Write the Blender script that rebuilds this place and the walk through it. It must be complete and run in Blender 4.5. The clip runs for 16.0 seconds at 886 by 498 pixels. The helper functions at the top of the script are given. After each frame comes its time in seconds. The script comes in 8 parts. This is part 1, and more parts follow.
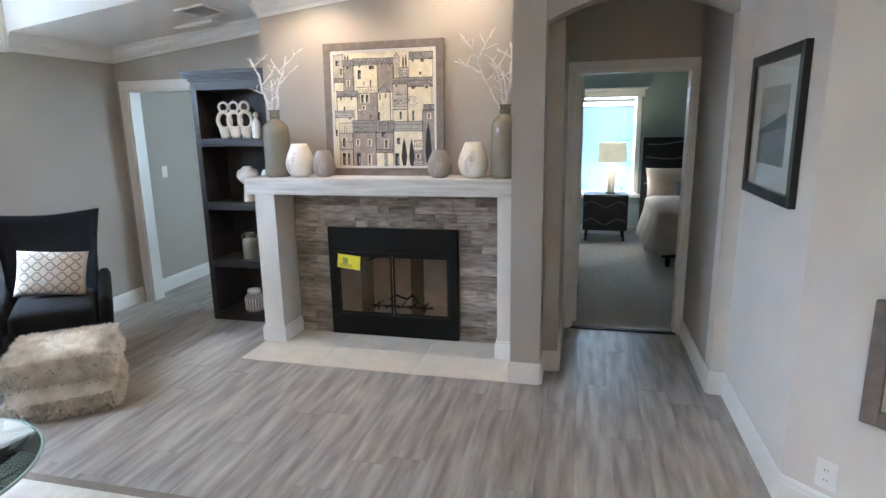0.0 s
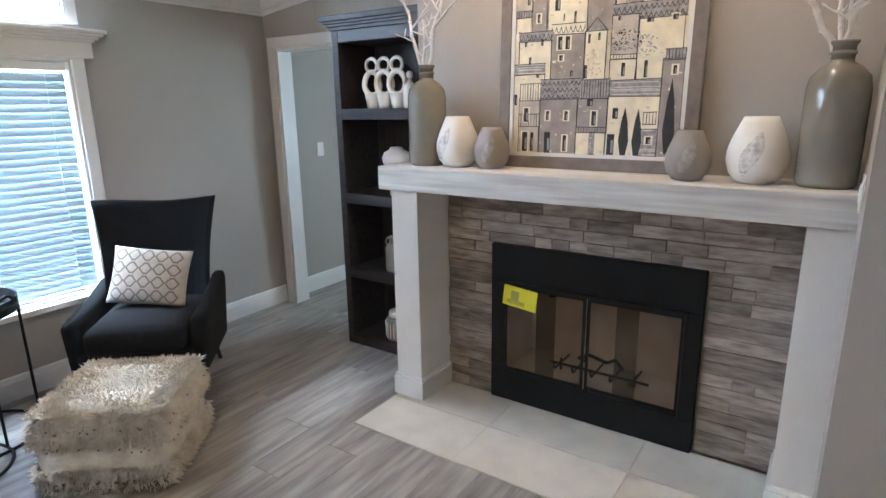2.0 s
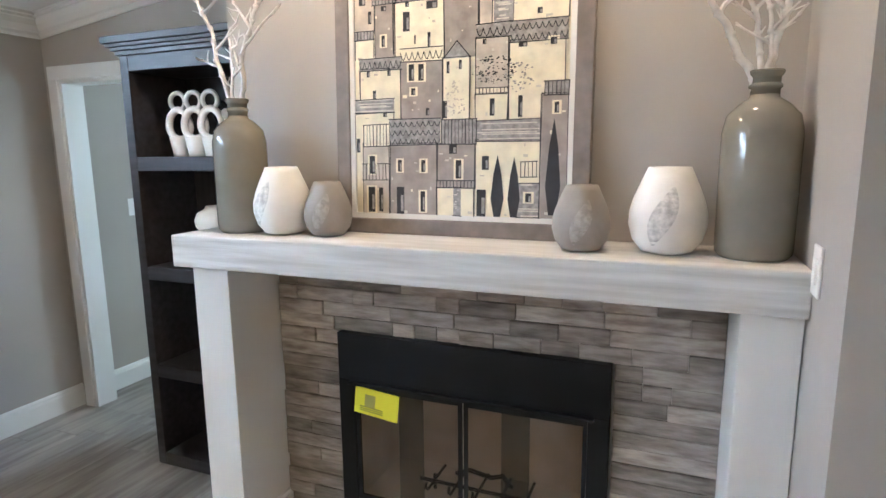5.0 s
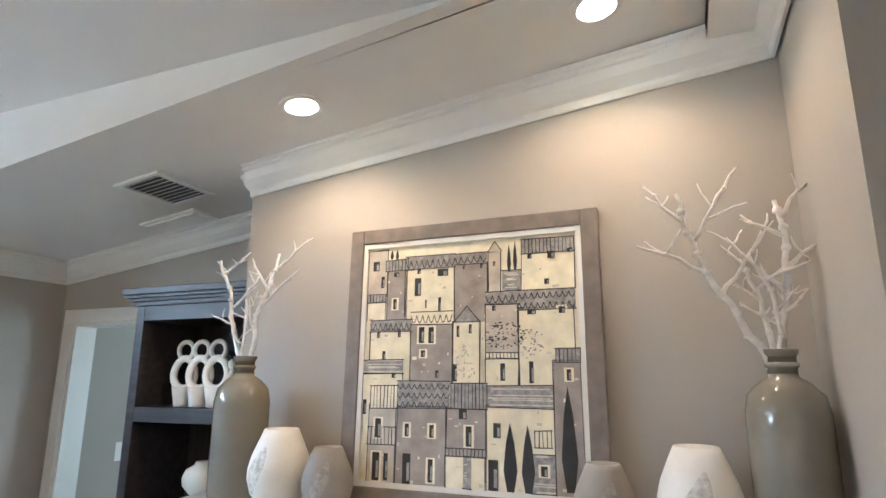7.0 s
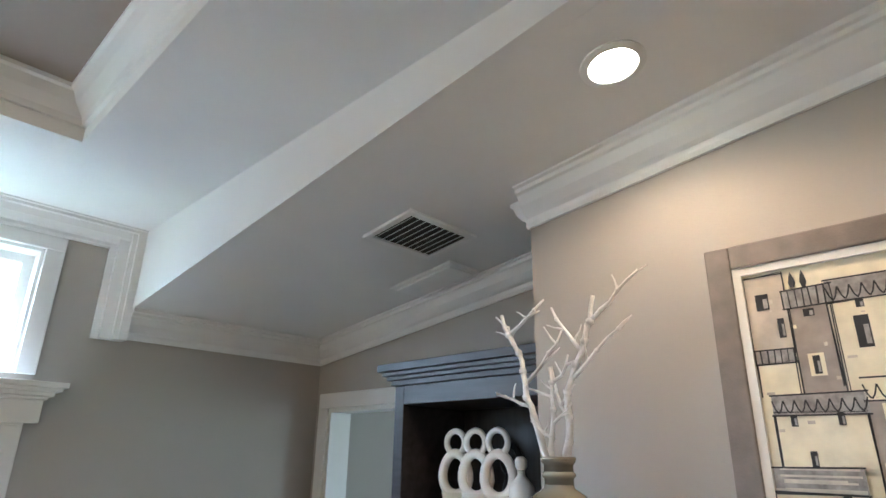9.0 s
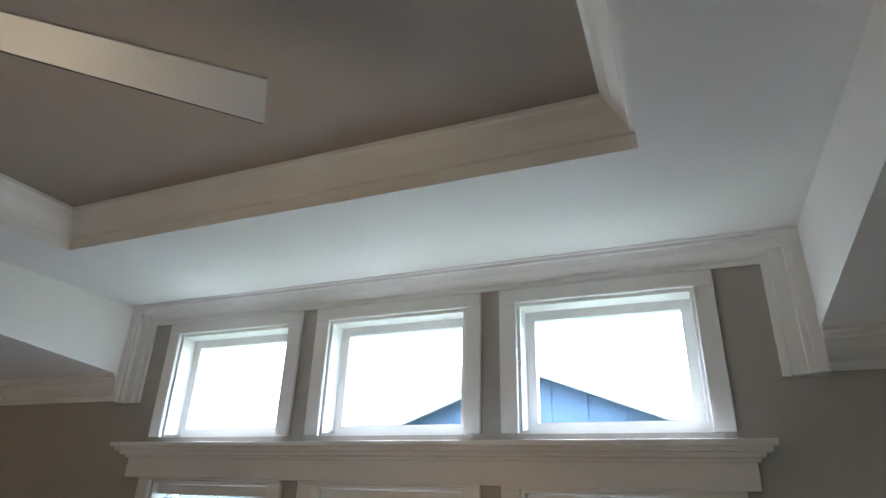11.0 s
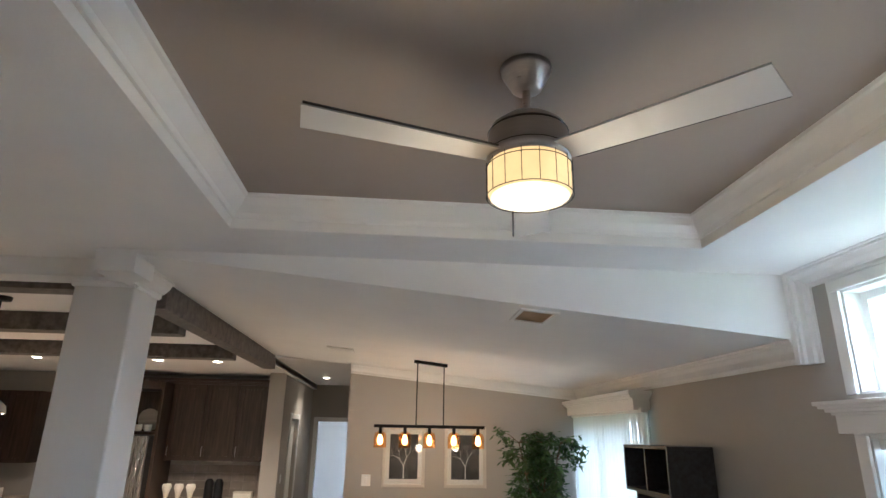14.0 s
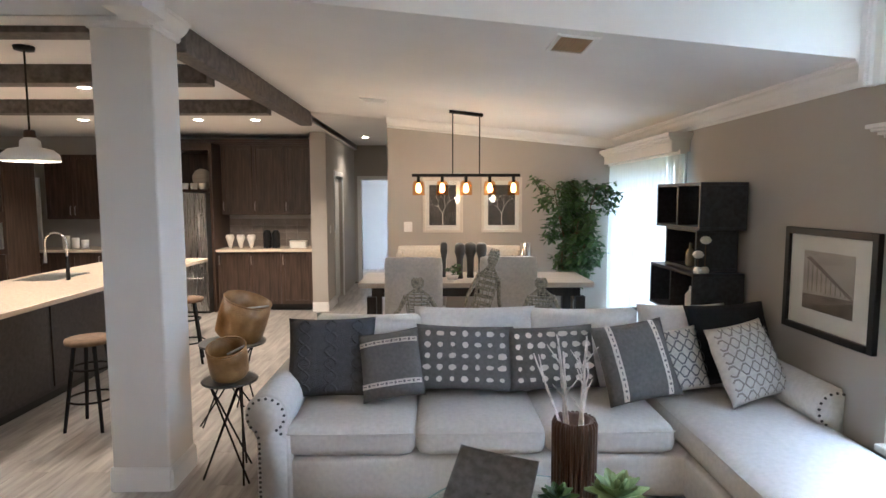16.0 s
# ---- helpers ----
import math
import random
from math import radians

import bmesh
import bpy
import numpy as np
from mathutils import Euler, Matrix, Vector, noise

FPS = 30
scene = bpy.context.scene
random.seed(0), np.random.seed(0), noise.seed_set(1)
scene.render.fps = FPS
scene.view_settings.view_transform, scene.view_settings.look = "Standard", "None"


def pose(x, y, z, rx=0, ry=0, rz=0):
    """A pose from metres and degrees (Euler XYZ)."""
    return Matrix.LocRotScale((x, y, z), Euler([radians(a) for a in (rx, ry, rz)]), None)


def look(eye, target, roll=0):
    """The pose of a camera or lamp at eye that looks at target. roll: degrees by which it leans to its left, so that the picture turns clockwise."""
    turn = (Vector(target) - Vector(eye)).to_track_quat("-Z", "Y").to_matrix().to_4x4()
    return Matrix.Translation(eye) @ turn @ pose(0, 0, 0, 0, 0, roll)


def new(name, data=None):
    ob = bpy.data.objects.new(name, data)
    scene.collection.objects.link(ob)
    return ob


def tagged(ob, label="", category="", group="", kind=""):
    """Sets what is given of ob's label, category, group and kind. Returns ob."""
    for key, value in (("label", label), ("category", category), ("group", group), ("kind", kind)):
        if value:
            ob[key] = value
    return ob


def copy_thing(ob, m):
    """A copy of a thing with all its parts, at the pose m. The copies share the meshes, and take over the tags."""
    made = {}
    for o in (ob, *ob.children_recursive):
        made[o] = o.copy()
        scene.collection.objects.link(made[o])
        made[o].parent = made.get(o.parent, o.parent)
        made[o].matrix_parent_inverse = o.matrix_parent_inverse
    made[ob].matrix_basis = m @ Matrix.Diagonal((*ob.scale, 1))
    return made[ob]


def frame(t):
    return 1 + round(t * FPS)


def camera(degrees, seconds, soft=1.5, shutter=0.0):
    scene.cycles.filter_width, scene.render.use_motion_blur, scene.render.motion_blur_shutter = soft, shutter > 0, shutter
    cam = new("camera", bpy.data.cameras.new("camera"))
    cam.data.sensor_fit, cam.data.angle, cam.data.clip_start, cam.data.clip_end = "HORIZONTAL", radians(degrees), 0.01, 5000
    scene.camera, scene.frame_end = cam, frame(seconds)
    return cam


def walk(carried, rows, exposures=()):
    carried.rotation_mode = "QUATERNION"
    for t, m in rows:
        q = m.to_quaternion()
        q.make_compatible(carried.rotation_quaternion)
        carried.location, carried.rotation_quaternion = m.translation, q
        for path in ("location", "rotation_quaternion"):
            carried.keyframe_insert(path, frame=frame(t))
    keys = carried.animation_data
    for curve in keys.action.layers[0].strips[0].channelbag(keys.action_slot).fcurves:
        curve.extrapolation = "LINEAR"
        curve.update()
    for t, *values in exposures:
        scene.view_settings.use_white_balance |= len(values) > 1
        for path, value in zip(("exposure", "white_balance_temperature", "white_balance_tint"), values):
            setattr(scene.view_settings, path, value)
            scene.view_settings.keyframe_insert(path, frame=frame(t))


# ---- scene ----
cam = camera(75.2, 16.0)
EXPOSURES = [(0, 4.05, 4900, 4), (0.5, 4.05, 4900, 4), (1.5, 3.75, 4950, 5), (3, 4.1, 5000, 5), (5.5, 4.15, 4950, 3), (7, 3.85, 4950, 2), (8.2, 3.8, 4950, 2), (10.5, 2.62, 5100, 4), (11.5, 2.45, 5550, 7), (13, 3.1, 5200, 6), (14, 3.25, 5100, 6), (16, 3.7, 5050, 7)]
PATH = [
    (0, (0.914, -0.098, 1.649), (0.447, 1.8, 1.225), -1.0),
    (0.5, (0.926, 0.28, 1.643), (0.236, 2.117, 1.259), -1.0),
    (1, (0.838, 0.661, 1.62), (-0.103, 2.378, 1.213), -1.2),
    (1.5, (0.618, 1.018, 1.608), (-0.442, 2.653, 1.158), -1.0),
    (2, (0.4, 1.437, 1.591), (-0.687, 3.042, 1.098), -0.9),
    (2.5, (0.212, 1.796, 1.563), (-0.825, 3.406, 0.983), -0.9),
    (3, (0.176, 1.987, 1.539), (-0.738, 3.645, 0.896), -0.4),
    (5.5, (0.184, 2.133, 1.609), (-0.537, 3.995, 1.488), -0.0),
    (6, (0.202, 2.131, 1.667), (-0.535, 3.985, 1.814), -0.1),
    (6.5, (0.195, 2.123, 1.688), (-0.541, 3.954, 2.015), 0.1),
    (7, (0.148, 2.157, 1.707), (-0.589, 3.966, 2.134), 0.1),
    (7.5, (-0.009, 2.264, 1.738), (-0.774, 4.034, 2.269), 0.3),
    (8, (-0.181, 2.371, 1.768), (-1.045, 4.069, 2.379), 0.4),
    (8.2, (-0.237, 2.426, 1.77), (-1.168, 4.079, 2.405), 0.5),
    (10.3, (-1.004, 2.911, 1.782), (-2.861, 3.102, 2.501), 0.7),
    (10.5, (-1.051, 2.952, 1.799), (-2.908, 2.876, 2.537), 1.0),
    (11, (-1.09, 3.035, 1.832), (-2.782, 2.316, 2.619), 1.8),
    (11.5, (-1.019, 3.077, 1.85), (-2.388, 1.899, 2.709), 1.6),
    (12, (-0.945, 3.207, 1.869), (-1.948, 1.748, 2.798), 1.6),
    (12.5, (-0.901, 3.316, 1.882), (-1.587, 1.707, 2.851), 1.6),
    (13, (-0.95, 3.359, 1.899), (-1.392, 1.65, 2.839), 1.7),
    (13.5, (-1.01, 3.345, 1.885), (-1.28, 1.538, 2.7), 1.5),
    (14, (-1.042, 3.3, 1.838), (-1.197, 1.402, 2.449), 1.0),
    (14.5, (-1.043, 3.255, 1.794), (-1.129, 1.293, 2.169), 0.6),
    (15, (-1.062, 3.234, 1.752), (-1.113, 1.241, 1.913), 0.2),
    (15.5, (-1.07, 3.225, 1.695), (-1.112, 1.225, 1.678), 0.1),
    (16, (-1.096, 3.219, 1.682), (-1.128, 1.228, 1.502), -0.1),
]
walk(cam, [(t, look(e, g, r)) for t, e, g, r in PATH], EXPOSURES)
def sky_world():
    w = bpy.data.worlds.new("sky")
    w.use_nodes = True
    nt = w.node_tree
    bg = nt.nodes["Background"]
    sky = nt.nodes.new("ShaderNodeTexSky")
    sky.sky_type, sky.sun_disc = "NISHITA", False
    sky.sun_elevation, sky.sun_rotation = radians(50), radians(250)
    sky.dust_density, sky.air_density = 4.0, 1.0
    mix = nt.nodes.new("ShaderNodeMix")
    mix.data_type = "RGBA"
    mix.inputs[0].default_value = 0.65
    mix.inputs[7].default_value = (7.5, 7.8, 8.2, 1)
    nt.links.new(sky.outputs[0], mix.inputs[6])
    nt.links.new(mix.outputs[2], bg.inputs[0])
    bg.inputs[1].default_value = SKY
    scene.world = w


SKY = 0.38
sky_world()
sun_data = bpy.data.lights.new("sun", "SUN")
sun_data.energy, sun_data.angle, sun_data.color = 1.2, radians(12), (1, 0.96, 0.9)
sun = new("sun", sun_data)
sun.matrix_world = look((0, 0, 20), (6, 3, 10))


def spot(place, power, col=(1, 0.72, 0.45), angle=110, size=0.06, target=None):
    d = bpy.data.lights.new("can_lamp", "SPOT")
    d.energy, d.color, d.spot_size, d.spot_blend, d.shadow_soft_size = power, col, radians(angle), 0.7, size
    o = new("can_lamp", d)
    o.matrix_world = look(place, target or (place[0], place[1] + 0.001, 0))
    return o


def bulb(place, power, col=(1, 0.7, 0.4), size=0.05):
    d = bpy.data.lights.new("bulb_lamp", "POINT")
    d.energy, d.color, d.shadow_soft_size = power, col, size
    o = new("bulb_lamp", d)
    o.location = place
    return o


def panel(name, place, target, w, h, power, col=(1, 1, 1)):
    d = bpy.data.lights.new(name, "AREA")
    d.shape, d.size, d.size_y, d.energy, d.color = "RECTANGLE", w, h, power, col
    o = new(name, d)
    o.matrix_world = look(place, target)
    return o


W = -3.27
# daylight in the window openings and the lamps of the place; the next room's panel is an added fill
for wy in (0.998, 1.892, 2.774):
    panel("window_daylight", (W - 0.083, wy, 1.18), (0, wy, 1.18), 0.60, 1.28, 2.3, (0.84, 0.93, 1))
panel("door_daylight", (W - 0.035, -2.85, 1.02), (0, -2.85, 1.02), 2.0, 1.9, 0.5, (0.92, 0.97, 1))
# Added lamp that brightens the next room, where no window is seen.
panel("next_room_fill", (-1.2, 6.59, 1.5), (-1.2, 4, 1.3), 0.9, 1.2, 1.6, (1, 0.96, 0.9))
panel("bedroom_daylight", (1.20, 8.735, 1.3), (1.20, 5, 1.3), 0.78, 1.3, 4.5, (0.96, 0.98, 1))


# ---- materials ----
def mat(name, col, rough=0.6, metal=0.0, var=0.12, scale=6.0, bump=0.05, bscale=80.0, stretch=(1, 1, 1), col2=None, obj_var=0.0, emit=None, spec=0.5, sheen=0.0):
    m = bpy.data.materials.new(name)
    m.use_nodes = True
    nt = m.node_tree
    n, l = nt.nodes, nt.links
    b = n["Principled BSDF"]
    b.inputs["Roughness"].default_value, b.inputs["Metallic"].default_value = rough, metal
    b.inputs["Specular IOR Level"].default_value = spec
    if sheen:
        b.inputs["Sheen Weight"].default_value = sheen
    tc = n.new("ShaderNodeTexCoord")
    mp = n.new("ShaderNodeMapping")
    mp.inputs["Scale"].default_value = stretch
    l.new(tc.outputs["Object"], mp.inputs[0])
    no = n.new("ShaderNodeTexNoise")
    no.inputs["Scale"].default_value, no.inputs["Detail"].default_value = scale, 6
    l.new(mp.outputs[0], no.inputs[0])
    ramp = n.new("ShaderNodeValToRGB")
    a = [max(0, c * (1 - var)) for c in col]
    z = list(col2) if col2 else [min(1, c * (1 + var)) for c in col]
    ramp.color_ramp.elements[0].position, ramp.color_ramp.elements[1].position = 0.3, 0.7
    ramp.color_ramp.elements[0].color, ramp.color_ramp.elements[1].color = (*a, 1), (*z, 1)
    l.new(no.outputs[0], ramp.inputs[0])
    out = ramp.outputs[0]
    if obj_var:
        oi = n.new("ShaderNodeObjectInfo")
        geo = n.new("ShaderNodeNewGeometry")
        ad = n.new("ShaderNodeMath")
        ad.operation = "ADD"
        l.new(oi.outputs["Random"], ad.inputs[0])
        l.new(geo.outputs["Random Per Island"], ad.inputs[1])
        fr = n.new("ShaderNodeMath")
        fr.operation = "FRACT"
        l.new(ad.outputs[0], fr.inputs[0])
        mr = n.new("ShaderNodeMapRange")
        mr.inputs[3].default_value, mr.inputs[4].default_value = 1 - obj_var, 1 + obj_var
        l.new(fr.outputs[0], mr.inputs[0])
        hs = n.new("ShaderNodeHueSaturation")
        l.new(mr.outputs[0], hs.inputs["Value"])
        l.new(out, hs.inputs["Color"])
        out = hs.outputs[0]
        # shift the grain from piece to piece
        sh = n.new("ShaderNodeVectorMath")
        sh.operation = "ADD"
        sc = n.new("ShaderNodeMath")
        sc.operation = "MULTIPLY"
        sc.inputs[1].default_value = 37.0
        l.new(fr.outputs[0], sc.inputs[0])
        l.new(tc.outputs["Object"], sh.inputs[0])
        l.new(sc.outputs[0], sh.inputs[1])
        l.new(sh.outputs[0], mp.inputs[0])
    l.new(out, b.inputs["Base Color"])
    if bump:
        n2 = n.new("ShaderNodeTexNoise")
        n2.inputs["Scale"].default_value, n2.inputs["Detail"].default_value = bscale, 4
        l.new(mp.outputs[0], n2.inputs[0])
        bp = n.new("ShaderNodeBump")
        bp.inputs["Strength"].default_value, bp.inputs["Distance"].default_value = bump, 0.01
        l.new(n2.outputs[0], bp.inputs["Height"])
        l.new(bp.outputs[0], b.inputs["Normal"])
        rr = n.new("ShaderNodeMapRange")
        rr.inputs[3].default_value, rr.inputs[4].default_value = max(0.02, rough - 0.06), min(1, rough + 0.06)
        l.new(no.outputs[0], rr.inputs[0])
        l.new(rr.outputs[0], b.inputs["Roughness"])
    if emit:
        b.inputs["Emission Color"].default_value = (*emit[0], 1)
        b.inputs["Emission Strength"].default_value = emit[1]
    return m


def glass_mat(name, col=(1, 1, 1), rough=0.0, thin=True):
    m = bpy.data.materials.new(name)
    m.use_nodes = True
    nt = m.node_tree
    n, l = nt.nodes, nt.links
    if thin:
        o = n["Material Output"]
        t = n.new("ShaderNodeBsdfTransparent")
        t.inputs[0].default_value = (*col, 1)
        g = n.new("ShaderNodeBsdfGlossy")
        g.inputs["Roughness"].default_value = 0.02
        lw = n.new("ShaderNodeLayerWeight")
        lw.inputs[0].default_value = 0.5
        pw = n.new("ShaderNodeMath")
        pw.operation = "POWER"
        pw.inputs[1].default_value = 5.0
        f = n.new("ShaderNodeMath")
        f.operation = "MULTIPLY_ADD"
        f.inputs[1].default_value, f.inputs[2].default_value = 0.7, 0.03
        l.new(lw.outputs["Facing"], pw.inputs[0])
        l.new(pw.outputs[0], f.inputs[0])
        x = n.new("ShaderNodeMixShader")
        l.new(f.outputs[0], x.inputs[0])
        l.new(t.outputs[0], x.inputs[1])
        l.new(g.outputs[0], x.inputs[2])
        l.new(x.outputs[0], o.inputs[0])
    else:
        b = n["Principled BSDF"]
        b.inputs["Base Color"].default_value = (*col, 1)
        b.inputs["Transmission Weight"].default_value = 1
        b.inputs["Roughness"].default_value = rough
    return m


def sheer_mat(name, col, trans):
    m = bpy.data.materials.new(name)
    m.use_nodes = True
    n, l = m.node_tree.nodes, m.node_tree.links
    d, t, x = n.new("ShaderNodeBsdfDiffuse"), n.new("ShaderNodeBsdfTranslucent"), n.new("ShaderNodeMixShader")
    nz, rp = n.new("ShaderNodeTexNoise"), n.new("ShaderNodeValToRGB")
    nz.inputs["Scale"].default_value = 40
    rp.color_ramp.elements[0].color = (*[c * 0.93 for c in col], 1)
    rp.color_ramp.elements[1].color = (*col, 1)
    l.new(nz.outputs[0], rp.inputs[0])
    l.new(rp.outputs[0], d.inputs[0])
    l.new(rp.outputs[0], t.inputs[0])
    x.inputs[0].default_value = trans
    l.new(d.outputs[0], x.inputs[1])
    l.new(t.outputs[0], x.inputs[2])
    l.new(x.outputs[0], n["Material Output"].inputs[0])
    return m


WALL = mat("taupe_wall_paint", (0.42, 0.39, 0.352), 0.75, var=0.03, scale=2, bump=0.05, bscale=160)
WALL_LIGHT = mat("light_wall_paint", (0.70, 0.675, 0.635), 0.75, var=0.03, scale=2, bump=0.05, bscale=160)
BED_WALL = mat("sage_wall_paint", (0.33, 0.40, 0.39), 0.8, var=0.03, scale=2, bump=0.05, bscale=160)
CEIL = mat("ceiling_paint", (0.80, 0.79, 0.77), 0.85, var=0.02, scale=3, bump=0.08, bscale=120)
TRAY = mat("brown_tray_paint", (0.37, 0.315, 0.268), 0.8, var=0.04, scale=2, bump=0.06, bscale=140)
TRIM = mat("white_trim_paint", (0.80, 0.79, 0.77), 0.4, var=0.02, scale=4, bump=0.02)
FLOOR = mat("grey_vinyl_plank", (0.29, 0.262, 0.24), 0.34, var=0.35, scale=3.0, bump=0.05, bscale=40, stretch=(7, 0.8, 1), col2=(0.43, 0.40, 0.372), obj_var=0.10)
FLOOR_BASE = mat("floor_base", (0.10, 0.085, 0.075), 0.7)
CARPET = mat("grey_carpet", (0.56, 0.525, 0.48), 0.95, var=0.15, scale=30, bump=0.6, bscale=400)
TILE = mat("cream_hearth_tile", (0.66, 0.62, 0.55), 0.45, var=0.08, scale=7, bump=0.03, obj_var=0.03)
GROUT = mat("grout", (0.42, 0.39, 0.35), 0.9)
STONE = mat("ledger_stone", (0.25, 0.205, 0.172), 0.7, var=0.35, scale=9, bump=0.35, bscale=45, stretch=(1, 1, 5), col2=(0.43, 0.38, 0.335), obj_var=0.42)
MANTEL = mat("whitewashed_wood", (0.58, 0.55, 0.51), 0.6, var=0.15, scale=5, bump=0.2, bscale=30, stretch=(0.5, 4, 8), col2=(0.72, 0.70, 0.67))
BLACK_METAL = mat("black_metal", (0.008, 0.008, 0.009), 0.5, var=0.2, bump=0.03, spec=0.2)
ESPRESSO = mat("espresso_wood", (0.018, 0.014, 0.013), 0.45, var=0.4, scale=5, bump=0.08, bscale=30, stretch=(6, 6, 0.7), col2=(0.035, 0.027, 0.025))
SHELF_GREY = mat("stained_grey_brown_wood", (0.026, 0.022, 0.023), 0.42, var=0.3, scale=5, bump=0.08, stretch=(0.6, 6, 6), col2=(0.05, 0.043, 0.044))
CAB = mat("dark_walnut_cabinet", (0.045, 0.028, 0.02), 0.35, var=0.4, scale=5, bump=0.05, bscale=40, stretch=(7, 7, 0.6), col2=(0.085, 0.055, 0.04))
BEAM = mat("grey_stained_beam", (0.075, 0.065, 0.058), 0.6, var=0.4, scale=4, bump=0.2, bscale=30, stretch=(5, 5, 5), col2=(0.14, 0.12, 0.108))
CHARCOAL = mat("charcoal_linen", (0.011, 0.0115, 0.0145), 0.9, var=0.25, scale=60, bump=0.4, bscale=500, sheen=0.04, spec=0.2)
CREAM_FAB = mat("cream_fabric", (0.60, 0.56, 0.50), 0.9, var=0.1, scale=40, bump=0.3, bscale=400)
SOFA_FAB = mat("light_grey_linen", (0.70, 0.675, 0.645), 0.9, var=0.07, scale=40, bump=0.35, bscale=500, sheen=0.2)
GREY_FAB = mat("grey_fabric", (0.15, 0.145, 0.14), 0.9, var=0.15, scale=50, bump=0.4, bscale=400)
DARK_FAB = mat("dark_grey_knit", (0.075, 0.075, 0.08), 0.95, var=0.2, scale=40, bump=0.8, bscale=150)
SHAG = mat("cream_shag_wool", (0.74, 0.68, 0.58), 0.95, var=0.25, scale=12, bump=0.5, bscale=90, col2=(0.88, 0.83, 0.74))
GLAZE_GREEN = mat("olive_grey_glaze", (0.21, 0.195, 0.155), 0.12, var=0.12, scale=8, bump=0.02)
GLAZE_WHITE = mat("matte_white_ceramic", (0.78, 0.75, 0.70), 0.55, var=0.05, scale=14, bump=0.1, bscale=60)
GLAZE_GREY = mat("matte_grey_ceramic", (0.30, 0.275, 0.25), 0.6, var=0.08, scale=14, bump=0.1, bscale=60)
SILVER_TWIG = mat("silver_painted_twig", (0.74, 0.71, 0.68), 0.35, metal=0.35, var=0.15, scale=30, bump=0.4, bscale=90)
NICKEL = mat("brushed_nickel", (0.50, 0.46, 0.42), 0.3, metal=1.0, var=0.06, scale=20, bump=0.04, stretch=(1, 1, 14))
FRAME_WOOD = mat("grey_wood_frame", (0.20, 0.17, 0.15), 0.5, var=0.2, scale=6, bump=0.1, stretch=(3, 3, 3))
WHITE_PLASTIC = mat("white_plastic", (0.82, 0.81, 0.79), 0.4, var=0.01, bump=0)
# The slats are white; the blue-grey of backlight is put into their colour.
BLIND = sheer_mat("backlit_blind_slat", (0.47, 0.55, 0.60), 0.03)
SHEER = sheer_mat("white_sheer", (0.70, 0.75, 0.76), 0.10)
PANE = glass_mat("window_pane", (0.97, 0.98, 0.98))
SMOKED = glass_mat("smoked_firebox_glass", (0.80, 0.77, 0.74))
CLEAR = glass_mat("clear_glass", (0.90, 0.97, 0.95))
BRICK_LINER = mat("firebrick_liner", (0.62, 0.54, 0.46), 0.85, var=0.15, scale=8, bump=0.2)
YELLOW = mat("yellow_paper", (0.85, 0.80, 0.02), 0.6, var=0.03, bump=0)
BLACK = mat("black_paint", (0.01, 0.01, 0.011), 0.4, var=0.1, bump=0.02)
MATTE_BLACK = mat("dark_void_back", (0.012, 0.010, 0.010), 0.7, bump=0.02)
OFFWHITE_PAPER = mat("mat_board", (0.74, 0.72, 0.68), 0.8, var=0.02, bump=0)
LEAF = mat("green_leaf", (0.035, 0.085, 0.02), 0.5, var=0.5, scale=6, bump=0.1, col2=(0.09, 0.17, 0.045), obj_var=0.25)
BARK = mat("brown_bark", (0.14, 0.09, 0.055), 0.8, var=0.3, scale=20, bump=0.4)
COUNTER = mat("beige_quartz_counter", (0.62, 0.52, 0.42), 0.2, var=0.08, scale=40, bump=0.01)
STEEL = mat("stainless_steel", (0.48, 0.47, 0.46), 0.28, metal=1.0, var=0.03, scale=8, bump=0.008, stretch=(12, 12, 0.5))
LAMPSHADE = mat("tan_linen_shade", (0.62, 0.44, 0.27), 0.9, var=0.06, scale=60, bump=0.2, bscale=300, emit=((1, 0.62, 0.3), 0.02))
GLOW_WARM = mat("glowing_lens", (1, 0.85, 0.6), 0.5, var=0, bump=0, emit=((1, 0.80, 0.52), 5))
GLOW_SHADE = mat("glowing_fan_glass", (0.6, 0.42, 0.24), 0.35, var=0.15, scale=10, bump=0.02, emit=((1, 0.58, 0.21), 0.13))
GLOW_BULB = mat("glowing_filament_bulb", (1, 0.8, 0.5), 0.5, var=0, bump=0, emit=((1, 0.45, 0.13), 3))
BLUE_SIDING = mat("blue_siding", (0.075, 0.115, 0.19), 0.7, var=0.08, scale=3, bump=0.05)
# White boards with their shade put in as grey, to stand off the sky.
SHADED_SIDING = mat("shaded_white_siding", (0.18, 0.18, 0.185), 0.6, var=0.04, bump=0.03)
SHINGLE = mat("grey_shingle", (0.28, 0.28, 0.28), 0.9, var=0.2, scale=20, bump=0.3)
GRASS = mat("lawn", (0.10, 0.14, 0.06), 0.95, var=0.3, scale=5, bump=0.4)
RUG = mat("cream_rug", (0.66, 0.63, 0.58), 0.95, var=0.08, scale=20, bump=0.5, bscale=200)
RUG_EDGE = mat("taupe_rug_binding", (0.22, 0.19, 0.165), 0.95, var=0.1, scale=40, bump=0.4, bscale=300)
PEWTER = mat("dark_pewter", (0.10, 0.10, 0.10), 0.35, metal=0.7, var=0.2, bump=0.1)
GOLDEN = mat("amber_hide", (0.24, 0.12, 0.038), 0.32, var=0.3, scale=8, bump=0.2, col2=(0.42, 0.25, 0.10))
